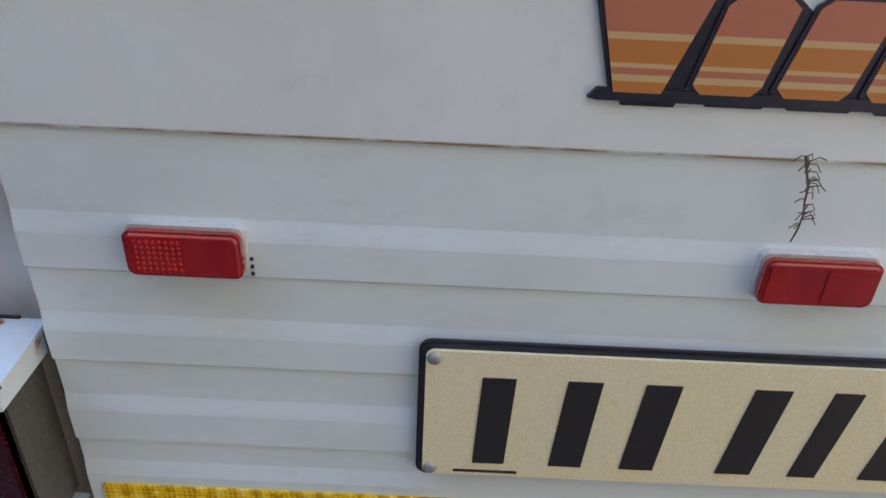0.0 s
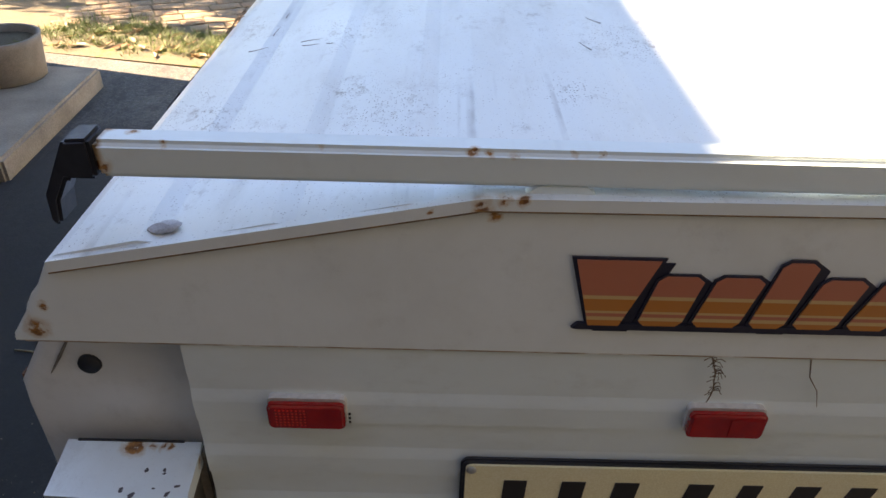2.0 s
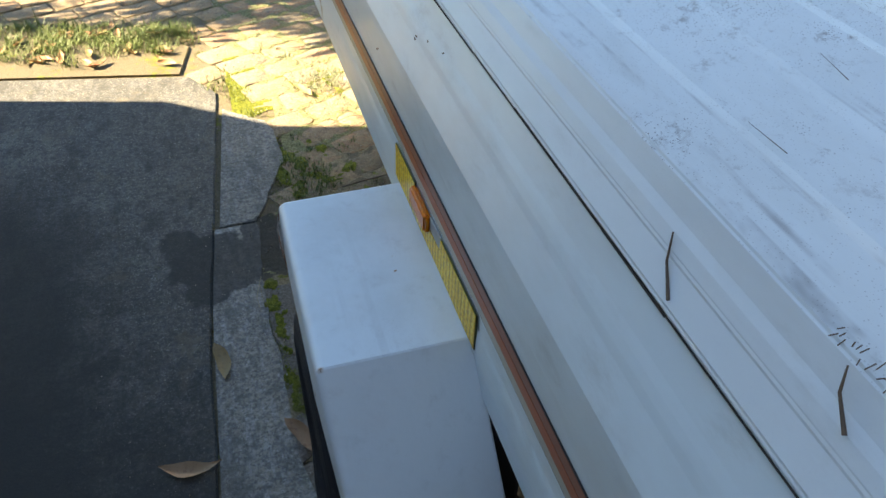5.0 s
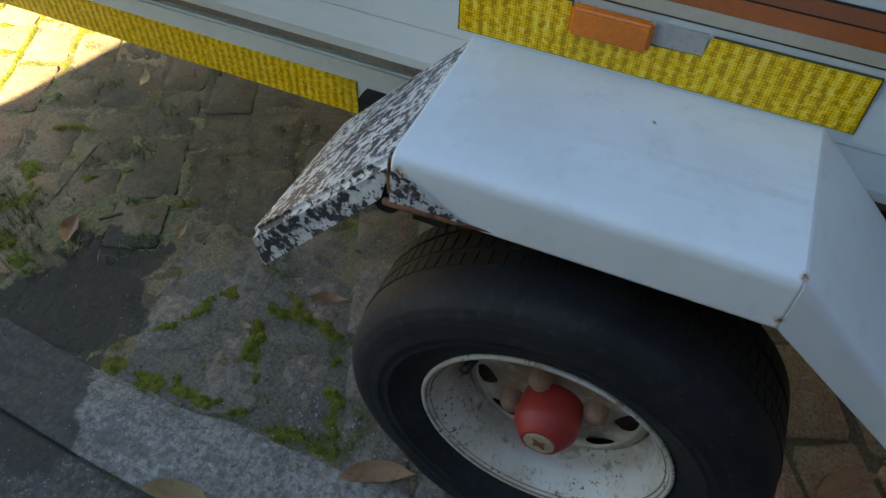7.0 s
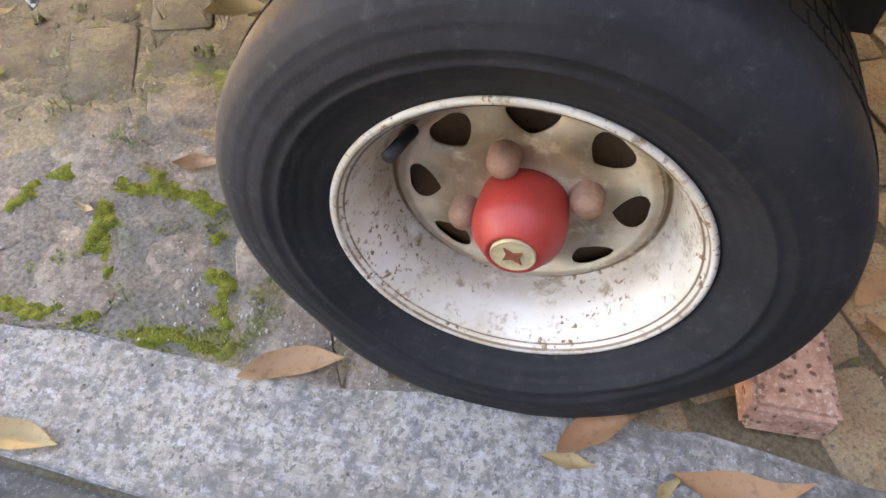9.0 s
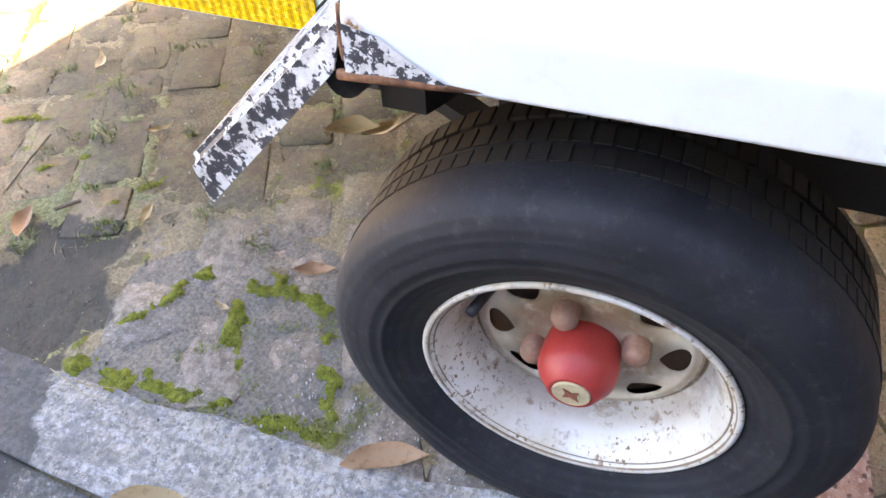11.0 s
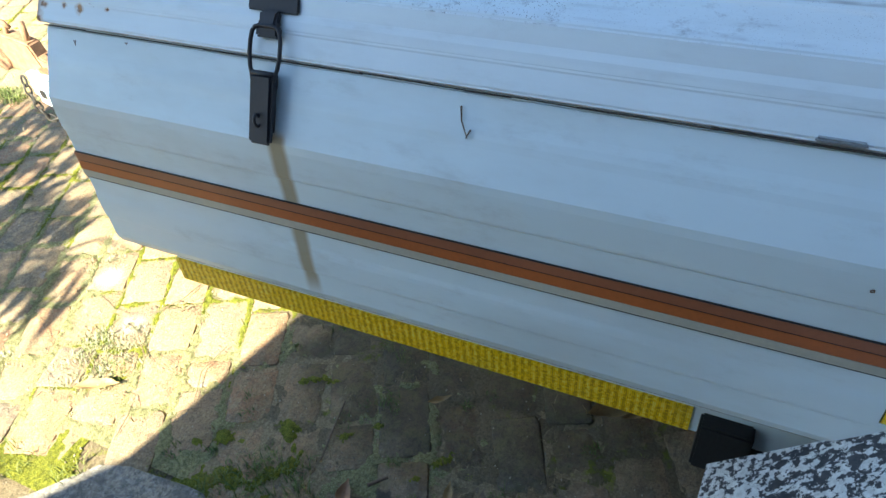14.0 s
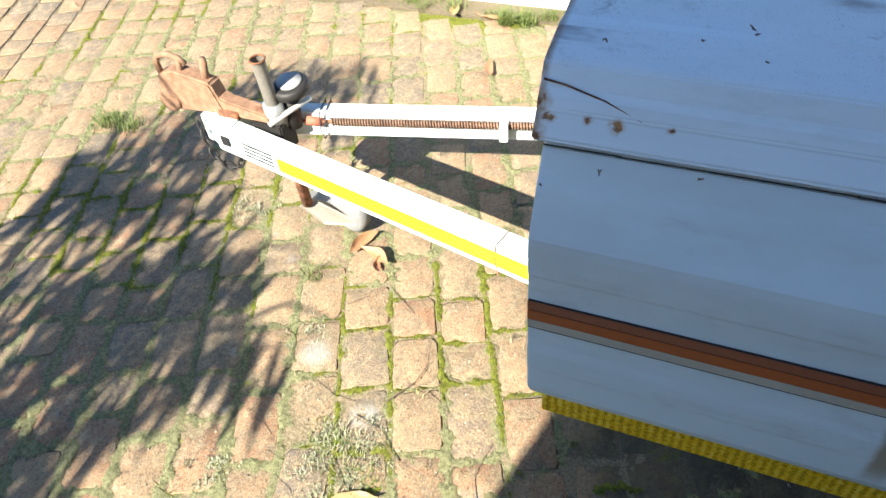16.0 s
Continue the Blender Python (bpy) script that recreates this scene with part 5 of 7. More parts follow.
part("beam_tape", extrude([on_beam(0.06, 0.020), on_beam(0.945, 0.020), on_beam(0.945, 0.062), on_beam(0.06, 0.062)], out * 0.0015), TAPE_FLAT, left, "yellow tape")
for drop in (0.018, 0.030, 0.042, 0.054):
    part("print_bar", extrude([on_beam(0.965, drop), on_beam(1.085, drop), on_beam(1.075, drop + 0.005), on_beam(0.965, drop + 0.005)], out * 0.001), BLACK_LINE, left, "dark bar of worn print")
part("nose_plate", soften(extrude([(0.292, 3.60, TZ + 0.001), (0.428, 3.60, TZ + 0.001), (0.400, 3.72, TZ + 0.001), (0.320, 3.72, TZ + 0.001)], (0, 0, 0.005)), 0.002), BEAM, trailer)
part("nose_face", soften(extrude([(0.300, 3.66, TZ + 0.002), (0.322, 3.722, TZ + 0.002), (0.400, 3.722, TZ + 0.002), (0.420, 3.66, TZ + 0.002)], (0, 0, -0.075)), 0.004), BEAM, trailer)
part("print_bar", extrude([on_beam(1.13, 0.02, 0.004), on_beam(1.16, 0.02, 0.004), on_beam(1.16, 0.05, 0.004), on_beam(1.13, 0.05, 0.004)], out * 0.001), BLACK_LINE, left)
for y0 in (2.767,):
    t = (y0 - LA.y) / d.y
    part("wire_tie", tube([on_beam(t, -0.002, -0.058), on_beam(t, -0.003, -0.02), on_beam(t, -0.003, 0.002), on_beam(t + 0.004, 0.04, 0.003), on_beam(t - 0.004, 0.085, 0.003), on_beam(t, 0.086, -0.05)], 0.0013, 5), RUSTY, left, "twisted wire tie")
e = (RB - RA).normalized()
inn = Vector((-e.y, e.x, 0))
for t in (0.918, 0.934):
    a0 = RA + e * t
    c = [a0 + inn * k + Vector((0, 0, h)) for k, h in ((-0.03, 0.003), (0.030, 0.003), (0.050, -0.04), (0.030, -0.086), (-0.03, -0.086))]
    part("wire_tie", tube(c + [c[0]], 0.0018, 5), DARK_STEEL, right, "black wire tie")
coil = []
for i in range(700):
    s = 0.30 + 0.605 * i / 699
    a = i * 2 * math.pi / 9
    coil.append(RA + e * s + inn * (0.033 + 0.0095 * math.cos(a)) + Vector((0, 0, -0.026 + 0.0095 * math.sin(a))))
part("brake_spring", tube(coil, 0.0026, 5), SPRING, right, "long rusty coil spring", True)
part("spring_rod", rod(RA + e * 0.05 + inn * 0.033 - Vector((0, 0, 0.026)), RA + e * 1.02 + inn * 0.033 - Vector((0, 0, 0.026)), 0.005), RUSTY, right)
part("spring_clip", soften(extrude([RA + e * 0.42 + inn * 0.028 + Vector((0, 0, -0.010)), RA + e * 0.442 + inn * 0.028 + Vector((0, 0, -0.010)), RA + e * 0.442 + inn * 0.028 + Vector((0, 0, -0.06)), RA + e * 0.42 + inn * 0.028 + Vector((0, 0, -0.06))], inn * 0.034), 0.002), BEAM, right)
part("bracket", box(0.335, 0.40, 3.47, 3.56, 0.37, 0.462, 0.004), DARK_STEEL, trailer, "black cross bracket")
part("red_stop", rod((0.415, 3.44, 0.44), (0.432, 3.40, 0.43), 0.013), plain("faded_red", (0.45, 0.12, 0.07), 0.7), trailer, "faded red plastic end", True)

# rusty cast coupling with its loop handle
coupling = part("coupling", soften(extrude([(0.335, 3.636, 0.468), (0.335, 3.652, 0.515), (0.335, 3.668, 0.562), (0.335, 3.720, 0.574), (0.335, 3.790, 0.585), (0.335, 3.842, 0.566), (0.335, 3.852, 0.490), (0.335, 3.800, 0.462)], (0.050, 0, 0)), 0.006, 3), CAST, trailer, "rusty cast iron ball coupling")
part("shank", soften(extrude([(0.338, 3.50, 0.464), (0.338, 3.66, 0.466), (0.338, 3.68, 0.530), (0.338, 3.63, 0.512), (0.338, 3.50, 0.488)], (0.046, 0, 0)), 0.005, 2), CAST, coupling)
part("socket", lathe([(0.330, 0.026), (0.330, 0.034), (0.392, 0.034), (0.392, 0.026)], 3.822, 0.490, 24), CAST, coupling, "", True)
part("handle_loop", tube([(0.352, 3.834, 0.545), (0.351, 3.840, 0.596), (0.351, 3.827, 0.618), (0.352, 3.795, 0.626), (0.354, 3.760, 0.618), (0.355, 3.740, 0.603)], [0.009, 0.009, 0.009, 0.0085, 0.008, 0.006], 10), CAST, coupling, "loop handle", True)
part("post", rod((0.356, 3.772, 0.555), (0.356, 3.764, 0.614), 0.0080), CAST, coupling, "", True)
part("post", rod((0.360, 3.694, 0.545), (0.360, 3.684, 0.624), 0.0105), CAST, coupling, "", True)
part("tail_bolt", rod((0.338, 3.66, 0.475), (0.338, 3.60, 0.475), 0.012), RUSTY, coupling, "", True)

# jockey wheel
jt, jb = Vector((0.347, 3.492, 0.655)), Vector((0.405, 3.505, 0.130))
jockey = part("jockey_wheel", tube([jt, jt + (jb - jt) * 0.42], 0.0185, 20, ends=False), OLD_ZINC, trailer, "jockey wheel with a galvanised tube and rusty fork", True)
part("tube_end", ring(jt, (1, 0, 0.1), (0, 1, 0), 0.0195, 0.0195, 0.003, 20, 6), RUSTY, jockey, "", True)
part("clamp", tube([jt + (jb - jt) * 0.26, jt + (jb - jt) * 0.40], 0.028, 20), GALV, jockey, "steel clamp", True)
part("clamp_handle", tube([jt + (jb - jt) * 0.36 + Vector((-0.035, 0.005, 0.0)), jt + (jb - jt) * 0.33 + Vector((0.0, -0.035, 0.008)), jt + (jb - jt) * 0.29 + Vector((0.055, -0.085, 0.012))], [0.0075, 0.0075, 0.0065], 10), plain("bright_zinc", (0.58, 0.57, 0.54), 0.4, 0.3), jockey, "bright zinc clamp lever", True)
part("clamp_bolt", rod(jt + (jb - jt) * 0.33 + Vector((-0.01, 0.05, 0.01)), jt + (jb - jt) * 0.33 + Vector((0, -0.03, 0)), 0.009), RUSTY, jockey, "", True)
part("inner_tube", tube([jt + (jb - jt) * 0.42, jb], 0.0165, 16), RUSTY, jockey, "", True)
part("fork", soften(extrude([(0.380, 3.52, 0.135), (0.425, 3.50, 0.135), (0.45, 3.37, 0.055), (0.44, 3.36, 0.045), (0.40, 3.46, 0.06)], (0.004, 0.002, 0.0)), 0.001), plain("dull_zinc", (0.38, 0.34, 0.28), 0.6, 0.3, 0.3), jockey)
part("fork", soften(extrude([(0.430, 3.53, 0.135), (0.470, 3.51, 0.135), (0.495, 3.385, 0.055), (0.485, 3.375, 0.045), (0.445, 3.47, 0.06)], (0.004, 0.002, 0.0)), 0.001), GALV, jockey)
b = lathe([(-0.022, 0.02), (-0.024, 0.055), (-0.018, 0.066), (0.0, 0.070), (0.018, 0.066), (0.024, 0.055), (0.022, 0.02)], 0, 0, 36)
bmesh.ops.transform(b, matrix=Matrix.Translation((0.470, 3.400, 0.071)) @ Matrix.Rotation(radians(-14), 4, "Z"), verts=b.verts)
part("rubber_wheel", b, GREY_RUBBER, jockey, "grey rubber wheel", True)
b = lathe([(-0.012, 0.010), (-0.014, 0.042), (-0.010, 0.051), (0.010, 0.051), (0.014, 0.042), (0.012, 0.010)], 0, 0, 32)
bmesh.ops.transform(b, matrix=Matrix.Translation((0.408, 3.462, 0.545)) @ Matrix.Rotation(radians(80), 4, "Y"), verts=b.verts)
part("winder", b, DARK_STEEL, jockey, "black ringed winding wheel", True)
b = lathe([(-0.004, 0.034), (0.004, 0.034)], 0, 0, 28)
bmesh.ops.transform(b, matrix=Matrix.Translation((0.411, 3.462, 0.560)) @ Matrix.Rotation(radians(80), 4, "Y"), verts=b.verts)
part("winder_face", b, plain("chalky_grey_plastic", (0.36, 0.36, 0.345), 0.8, 0, 0.3, 60), jockey, "pale cap", True)
part("winder_post", rod((0.405, 3.462, 0.545), (0.395, 3.468, 0.43), 0.022), DARK_STEEL, jockey, "", True)

# safety chain that hangs in a loop from the nose
links = [(0.296, 3.705, 0.468), (0.290, 3.700, 0.440), (0.286, 3.694, 0.411), (0.284, 3.686, 0.383), (0.284, 3.675, 0.357), (0.287, 3.660, 0.336), (0.293, 3.640, 0.324), (0.300, 3.620, 0.328), (0.306, 3.606, 0.350), (0.309, 3.600, 0.374)]
chain = None
for i, (a, b) in enumerate(zip(links, links[1:])):
    a, b = Vector(a), Vector(b)
    dd = (b - a).normalized()
    s = dd.cross(Vector((0.4, 0.2, 1))).normalized()
    if i % 2:
        s = dd.cross(s)
    m = ring((a + b) / 2, dd, s, 0.0185, 0.0095, 0.0034, 16, 6)
    if chain is None:
        chain = part("safety_chain", m, DARK_STEEL, trailer, "rusty dark safety chain", True)
    else:
        part("link", m, DARK_STEEL, chain, "", True)


# ---- litter caught on the trailer ----
def twig(points, r, label, material=None):
    ob = to_object("twig", tube(points, [r * (1 - 0.6 * i / (len(points) - 1)) for i in range(len(points))], 5), material or BARK)
    return tagged(ob, label, "twig", "twigs on the trailer")


weed = [(0.164, -0.006, 1.064), (0.167, -0.006, 1.056), (0.170, -0.006, 1.048), (0.1705, -0.006, 1.041), (0.172, -0.006, 1.034), (0.1715, -0.006, 1.026), (0.170, -0.006, 1.019)]
bm = tube(weed, [0.0006, 0.0006, 0.0006, 0.0005, 0.0005, 0.0005, 0.0004], 5)
random.seed(11)
for i in range(34):
    k = random.randrange(5)
    a = Vector(weed[k]).lerp(Vector(weed[k + 1]), random.random())
    b = a + Vector((random.uniform(-0.006, 0.007), random.uniform(-0.004, 0.0), random.uniform(-0.004, 0.004)))
    tube([a, (a + b) / 2 + Vector((0.001, 0, 0.002)), b], 0.0003, 4, bm)
tagged(to_object("dry_weed", bm, BARK), "dry brown weed hanging from the lid's edge", "weed")
twig([(0.236, -0.003, 1.061), (0.2395, -0.004, 1.045), (0.250, -0.003, 1.030), (0.255, -0.003, 1.014)], 0.0006, "thin dry stalk hanging from the lid's edge")
p1, p2 = on_flank(0.80, 0.003), on_flank(0.46, 0.003)
twig([(p1[0], 1.871, p1[1]), (on_flank(0.64, 0.003)[0], 1.868, on_flank(0.64, 0.003)[1]), (p2[0], 1.858, p2[1])], 0.0014, "thin bent twig stuck to the flank")
twig([(on_flank(0.56, 0.003)[0], 1.855, on_flank(0.56, 0.003)[1]), (p2[0], 1.860, p2[1])], 0.0012, "thin bent twig stuck to the flank")


def lid_z(x):
    return EDGE[1] + (x - EDGE[0]) / (KINK[0] - EDGE[0]) * (KINK[1] - EDGE[1]) + 0.0045 if x < KINK[0] else KINK[1] + 0.0055


random.seed(21)
for x, y, l, a in ((-0.170, 0.362, 0.021, -0.1), (-0.168, 0.347, 0.018, -0.2), (-0.146, 0.341, 0.009, -0.2), (-0.226, 0.360, 0.020, 0.25), (-0.03, 0.62, 0.05, 1.2), (-0.2175, 0.418, 0.030, 1.5), (-0.2165, 0.475, 0.02, 1.55), (-0.135, 0.63, 0.03, 1.35), (-0.04, 0.51, 0.03, 1.2), (0.02, 0.72, 0.018, 0.7),
                   (0.05, 0.64, 0.02, 0.2), (0.12, 0.35, 0.022, 2.2), (0.10, 0.27, 0.02, 2.0), (-0.21, 0.74, 0.05, 1.6), (-0.1, 0.8, 0.05, 1.4)):
    pts = [(x + s * l * math.cos(a), y + s * l * math.sin(a) + random.uniform(-0.002, 0.002), lid_z(x + s * l * math.cos(a)) + 0.0012) for s in (-0.5, 0, 0.5)]
    twig(pts, 0.00045, "short dark twig lying on the lid")
for t0, t1, y0, y1 in ((0.55, 0.90, 0.50, 0.53), (0.10, 0.55, 0.66, 0.70)):
    (xa, za), (xb, zb) = on_lid(t0, 0.008), on_lid(t1, 0.008)
    twig([(xa, y0, za), ((xa + xb) / 2, (y0 + y1) / 2 + 0.006, (za + zb) / 2), (xb, y1, zb)], 0.0017, "dark seed stalk caught on the lid's flank")
frass = bmesh.new()
for i in range(26):
    y = 0.455 + 0.004 * i + random.uniform(-0.002, 0.002)
    x, z = on_lid(0.99 + random.uniform(-0.03, 0.06), 0.004)
    tube([(x - 0.002, y, z - 0.002), (x + random.uniform(0.0, 0.006), y + random.uniform(-0.003, 0.003), z + 0.001)], 0.0005, 4, frass)
tagged(to_object("crumbs", frass, BARK), "dark crumbs along the lid's top edge", "litter", kind="stuff")

flecks = bmesh.new()
random.seed(23)
for x, y, z in ((-0.263, 2.381, 1.177), (-0.271, 2.424, 1.163), (-0.266, 2.377, 1.172), (-0.277, 2.363, 1.152), (-0.275, 2.516, 1.156), (-0.351, 2.558, 1.016), (-0.334, 2.397, 1.047), (-0.340, 2.498, 1.038), (-0.358, 1.300, 1.004), (-0.393, 1.403, 0.940), (-0.360, 1.297, 1.000), (-0.352, 1.258, 1.014), (-0.394, 1.406, 0.937), (-0.347, 1.198, 1.025)):
    for _ in range(3):
        w = Vector((random.uniform(-0.002, 0.001), random.uniform(-0.004, 0.004), random.uniform(-0.004, 0.004)))
        tube([Vector((x, y, z)), Vector((x, y, z)) + w * 0.5, Vector((x, y, z)) + w], [0.0007, 0.0009, 0.0004], 5, flecks)
tagged(to_object("seed_flecks", flecks, BARK), "dark seed flecks stuck to the white flank", "litter", kind="stuff")

# ---- ground ----
ground_bm = bmesh.new()
bmesh.ops.create_grid(ground_bm, x_segments=2, y_segments=2, size=150)
ground = tagged(to_object("ground", ground_bm, BED_SOIL), "mossy bare soil", "ground", kind="structure")
ground.location.z = -0.005


def slab(name, outline, top, depth, material, label, soft=0.006):
    return tagged(to_object(name, soften(extrude([(x, y, top) for x, y in outline], (0, 0, -depth)), soft, 2), material), label, "slab", kind="structure")


def ragged(a, b, n, amount, seed):
    random.seed(seed)
    return [(a[0] + (b[0] - a[0]) * i / n + random.uniform(-amount, amount) * (0 < i < n), a[1] + (b[1] - a[1]) * i / n + random.uniform(-amount, amount) * (0 < i < n)) for i in range(n + 1)]


slab("driveway", [(-6, -7)] + ragged((-0.844, -7), (-0.826, 0.97), 40, 0.003, 1) + ragged((-0.820, 1.10), (-0.806, 1.70), 9, 0.003, 12) + ragged((-0.800, 1.80), (-0.759, 2.30), 8, 0.003, 13) + ragged((-0.755, 2.36), (-0.702, 3.06), 9, 0.003, 2) + [(-0.80, 3.22), (-1.72, 3.40), (-2.3, 3.52), (-2.3, 1.5), (-6, 1.5)], 0.004, 0.09, CONCRETE, "old grey concrete driveway with a wet stain and painted-in dark shade", 0.004)
# unseen slab, added so that neutral light bounces onto the tailgate
slab("yard_slab", [(-0.825, -2.28), (1.68, -2.28), (1.68, -0.66), (-0.825, -0.66)], 0.003, 0.08, CONCRETE, "unseen grey slab behind the trailer that cools the bounced light")
slab("kerb_strip", [(-0.836, -0.64), (-0.820, 0.97), (-0.798, 1.70), (-0.792, 1.85), (-0.766, 2.1815), (-0.636, 2.1865)] + ragged((-0.628, 2.15), (-0.645, 1.95), 6, 0.006, 18) + ragged((-0.646, 1.905), (-0.632, 1.30), 11, 0.007, 3) + ragged((-0.575, 1.02), (-0.600, 0.55), 8, 0.008, 4) + [(-0.62, -0.64)], 0.003, 0.08, STRIP_CONCRETE, "coarse grey concrete strip beside the paving, wet at its end", 0.002)
slab("kerb_patch", ragged((-0.750, 2.185), (-0.638, 2.190), 4, 0.008, 5) + ragged((-0.606, 2.255), (-0.506, 2.511), 6, 0.008, 6) + ragged((-0.505, 2.56), (-0.515, 2.72), 3, 0.006, 16) + ragged((-0.54, 2.80), (-0.690, 2.93), 5, 0.008, 7), 0.003, 0.08, EDGE_CONCRETE, "broken grey concrete edge", 0.002)

# ---- the unseen house, shaped so that its shade lies over the trailer, and its door step ----
house = tagged(new("house"), "unseen grey house with a low roof, shaped to cast the shade", "house")
house.location = (-5.0, -1.5, 0)
part("wall", box(-7.0, -3.0, -7.0, 3.385, 0, 3.45), WALL, house)
# added stub with a sloping top that shapes the edge of the shade
part("porch_wall", yz([(3.385, 0), (3.565, 0), (3.565, 1.66), (3.385, 1.97)], -3.30, -3.0), WALL, house)
# unseen dark walls, added to keep sky and bounced light off the trailer
part("garage_wall", box(-3.0, 5.0, -2.6, -2.3, 0, 6.2), BLOCKING, house)
part("garage_wall", box(1.70, 2.00, -2.3, 0.0, 0, 4.4), BLOCKING, house)
part("garage_wall", box(2.45, 2.75, 0.0, 2.2, 0, 4.4), BLOCKING, house)
part("roof", extrude([(-2.88, -7.2, 3.45), (-7.2, -7.2, 3.45), (-5.0, -7.2, 4.2)], (0, 10.625, 0)), ROOF, house)
part("gutter", soften(box(-2.99, -2.86, -7.2, 3.430, 3.45, 3.600), 0.02), WALL, house)
slab("door_step", [(-2.98, 2.05), (-1.72, 2.05), (-1.745, 3.05), (-2.98, 3.10)], 0.10, 0.11, STEP, "worn brown concrete door step", 0.012)


def turned(outline, at, material, name, n=40):
    bm = bmesh.new()
    rings = [[bm.verts.new((at[0] + r * math.cos(2 * math.pi * i / n), at[1] + r * math.sin(2 * math.pi * i / n), z)) for i in range(n)] for r, z in outline]
    for a, b in zip(rings, rings[1:]):
        for i in range(n):
            bm.faces.new((a[i], a[(i + 1) % n], b[(i + 1) % n], b[i]))
    bm.faces.new(rings[0])
    bm.faces.new(rings[-1][::-1])
    return to_object(name, bm, material, True)


pot = thing("planter", (-2.12, 2.90, 0.10), "weathered round clay planter filled with dark soil", "planter")
rim_pot = turned([(0.15, 0.10), (0.17, 0.105), (0.185, 0.27), (0.190, 0.30), (0.172, 0.30), (0.168, 0.27), (0.165, 0.262)], (-2.12, 2.90), CLAY_POT, "pot")
rim_pot.parent = pot
rim_pot.matrix_parent_inverse = Matrix.Translation(pot.location).inverted()
soil = turned([(0.05, 0.262), (0.166, 0.262), (0.166, 0.266), (0.04, 0.272)], (-2.12, 2.90), BED_SOIL, "soil")
soil.parent = pot
soil.matrix_parent_inverse = Matrix.Translation(pot.location).inverted()

# ---- low white wall beyond the paving ----
tagged(to_object("wall_east", soften(box(2.08, 2.26, 2.22, 4.10, -0.02, 0.62), 0.015), WHITE_WALL), "low limewashed garden wall", "wall", kind="structure")
slab("bed_edge", [(1.92, -6), (2.09, -6), (2.09, 4.12), (1.92, 4.12)], 0.004, 0.03, BED_SOIL, "earth bed at the foot of the wall", 0.01)
slab("leaf_bed", [(-2.6, 3.56), (-0.83, 3.235), (-0.78, 3.50), (-0.92, 3.75), (-2.6, 4.05)], 0.006, 0.04, BED_SOIL, "earth bed with grass and dead leaves", 0.012)


# ---- grass, moss and fallen leaves ----
def blades(name, spots, material, label, seed):
    """Tufts (x, y, radius, count, height) of thin curved blades in one mesh."""
    random.seed(seed)
    verts, faces = [], []
    for x, y, rad, count, high in spots:
        for _ in range(count):
            a, rr = random.uniform(0, 6.283), rad * math.sqrt(random.random())
            bx, by = x + rr * math.cos(a), y + rr * math.sin(a)
            turn, h, w, bend = random.uniform(0, 6.283), high * random.uniform(0.4, 1.1), random.uniform(0.0008, 0.0020), random.uniform(0.2, 1.0)
            dx, dy = math.cos(turn), math.sin(turn)
            n = len(verts)
            for s, ww in ((0, 1), (0.55, 0.8), (1, 0.15)):
                ox, oy, oz = bx + dx * h * bend * s * s, by + dy * h * bend * s * s, h * s * (1 - 0.35 * bend * s) - 0.004
                verts += [(ox - dy * w * ww, oy + dx * w * ww, oz), (ox + dy * w * ww, oy - dx * w * ww, oz)]
            faces += [(n, n + 1, n + 3, n + 2), (n + 2, n + 3, n + 5, n + 4)]
    me = bpy.data.meshes.new(name)
    me.from_pydata(verts, [], faces)
    me.materials.append(material)
    return tagged(new(name, me), label, "grass", kind="stuff")


random.seed(31)
tufts = [(random.uniform(-2.5, -0.9), 0, random.uniform(0.03, 0.08), 45, random.uniform(0.04, 0.10)) for _ in range(46)]
tufts = [(x, 3.45 - (x + 0.85) * 0.19 + random.uniform(-0.12, 0.34), r, n, h) for x, _, r, n, h in tufts]
tufts += [(1.99 + random.uniform(-0.05, 0.05), random.uniform(2.6, 4.1), random.uniform(0.02, 0.05), 40, random.uniform(0.04, 0.10)) for _ in range(22)]
tufts += [(1.93 + random.uniform(-0.05, 0.05), 3.32 + random.uniform(-0.08, 0.08), 0.03, 60, 0.09) for _ in range(9)]
tufts += [(0.72 + random.uniform(-0.06, 0.06), 4.62 + random.uniform(-0.10, 0.10), 0.05, 60, 0.045) for _ in range(8)]
tufts += [(-0.45, 2.30, 0.05, 70, 0.05), (-0.47, 2.40, 0.05, 80, 0.04), (-0.42, 2.46, 0.05, 80, 0.035), (-0.37, 2.34, 0.04, 60, 0.035), (-0.48, 2.50, 0.04, 60, 0.03), (-0.50, 2.22, 0.04, 60, 0.05), (-0.40, 2.40, 0.04, 50, 0.04), (-0.36, 2.03, 0.03, 40, 0.03), (-0.12, 2.22, 0.03, 30, 0.03), (0.24, 3.42, 0.03, 40, 0.05), (-0.28, 3.05, 0.06, 110, 0.022), (-0.22, 3.12, 0.05, 90, 0.02),
          (-0.32, 2.98, 0.05, 90, 0.022), (-0.70, 3.12, 0.06, 70, 0.05), (-0.62, 3.02, 0.06, 70, 0.04), (-0.58, 2.86, 0.04, 40, 0.04), (0.02, 3.36, 0.04, 50, 0.018), (-0.57, 1.60, 0.02, 14, 0.03)]
random.seed(36)
for _ in range(150):
    x = random.uniform(-2.4, -0.80)
    tufts.append((x, 3.60 - (x + 0.85) * 0.20 + random.gauss(0, 0.10), random.uniform(0.03, 0.09), random.randrange(40, 80), random.uniform(0.03, 0.075)))
random.seed(35)
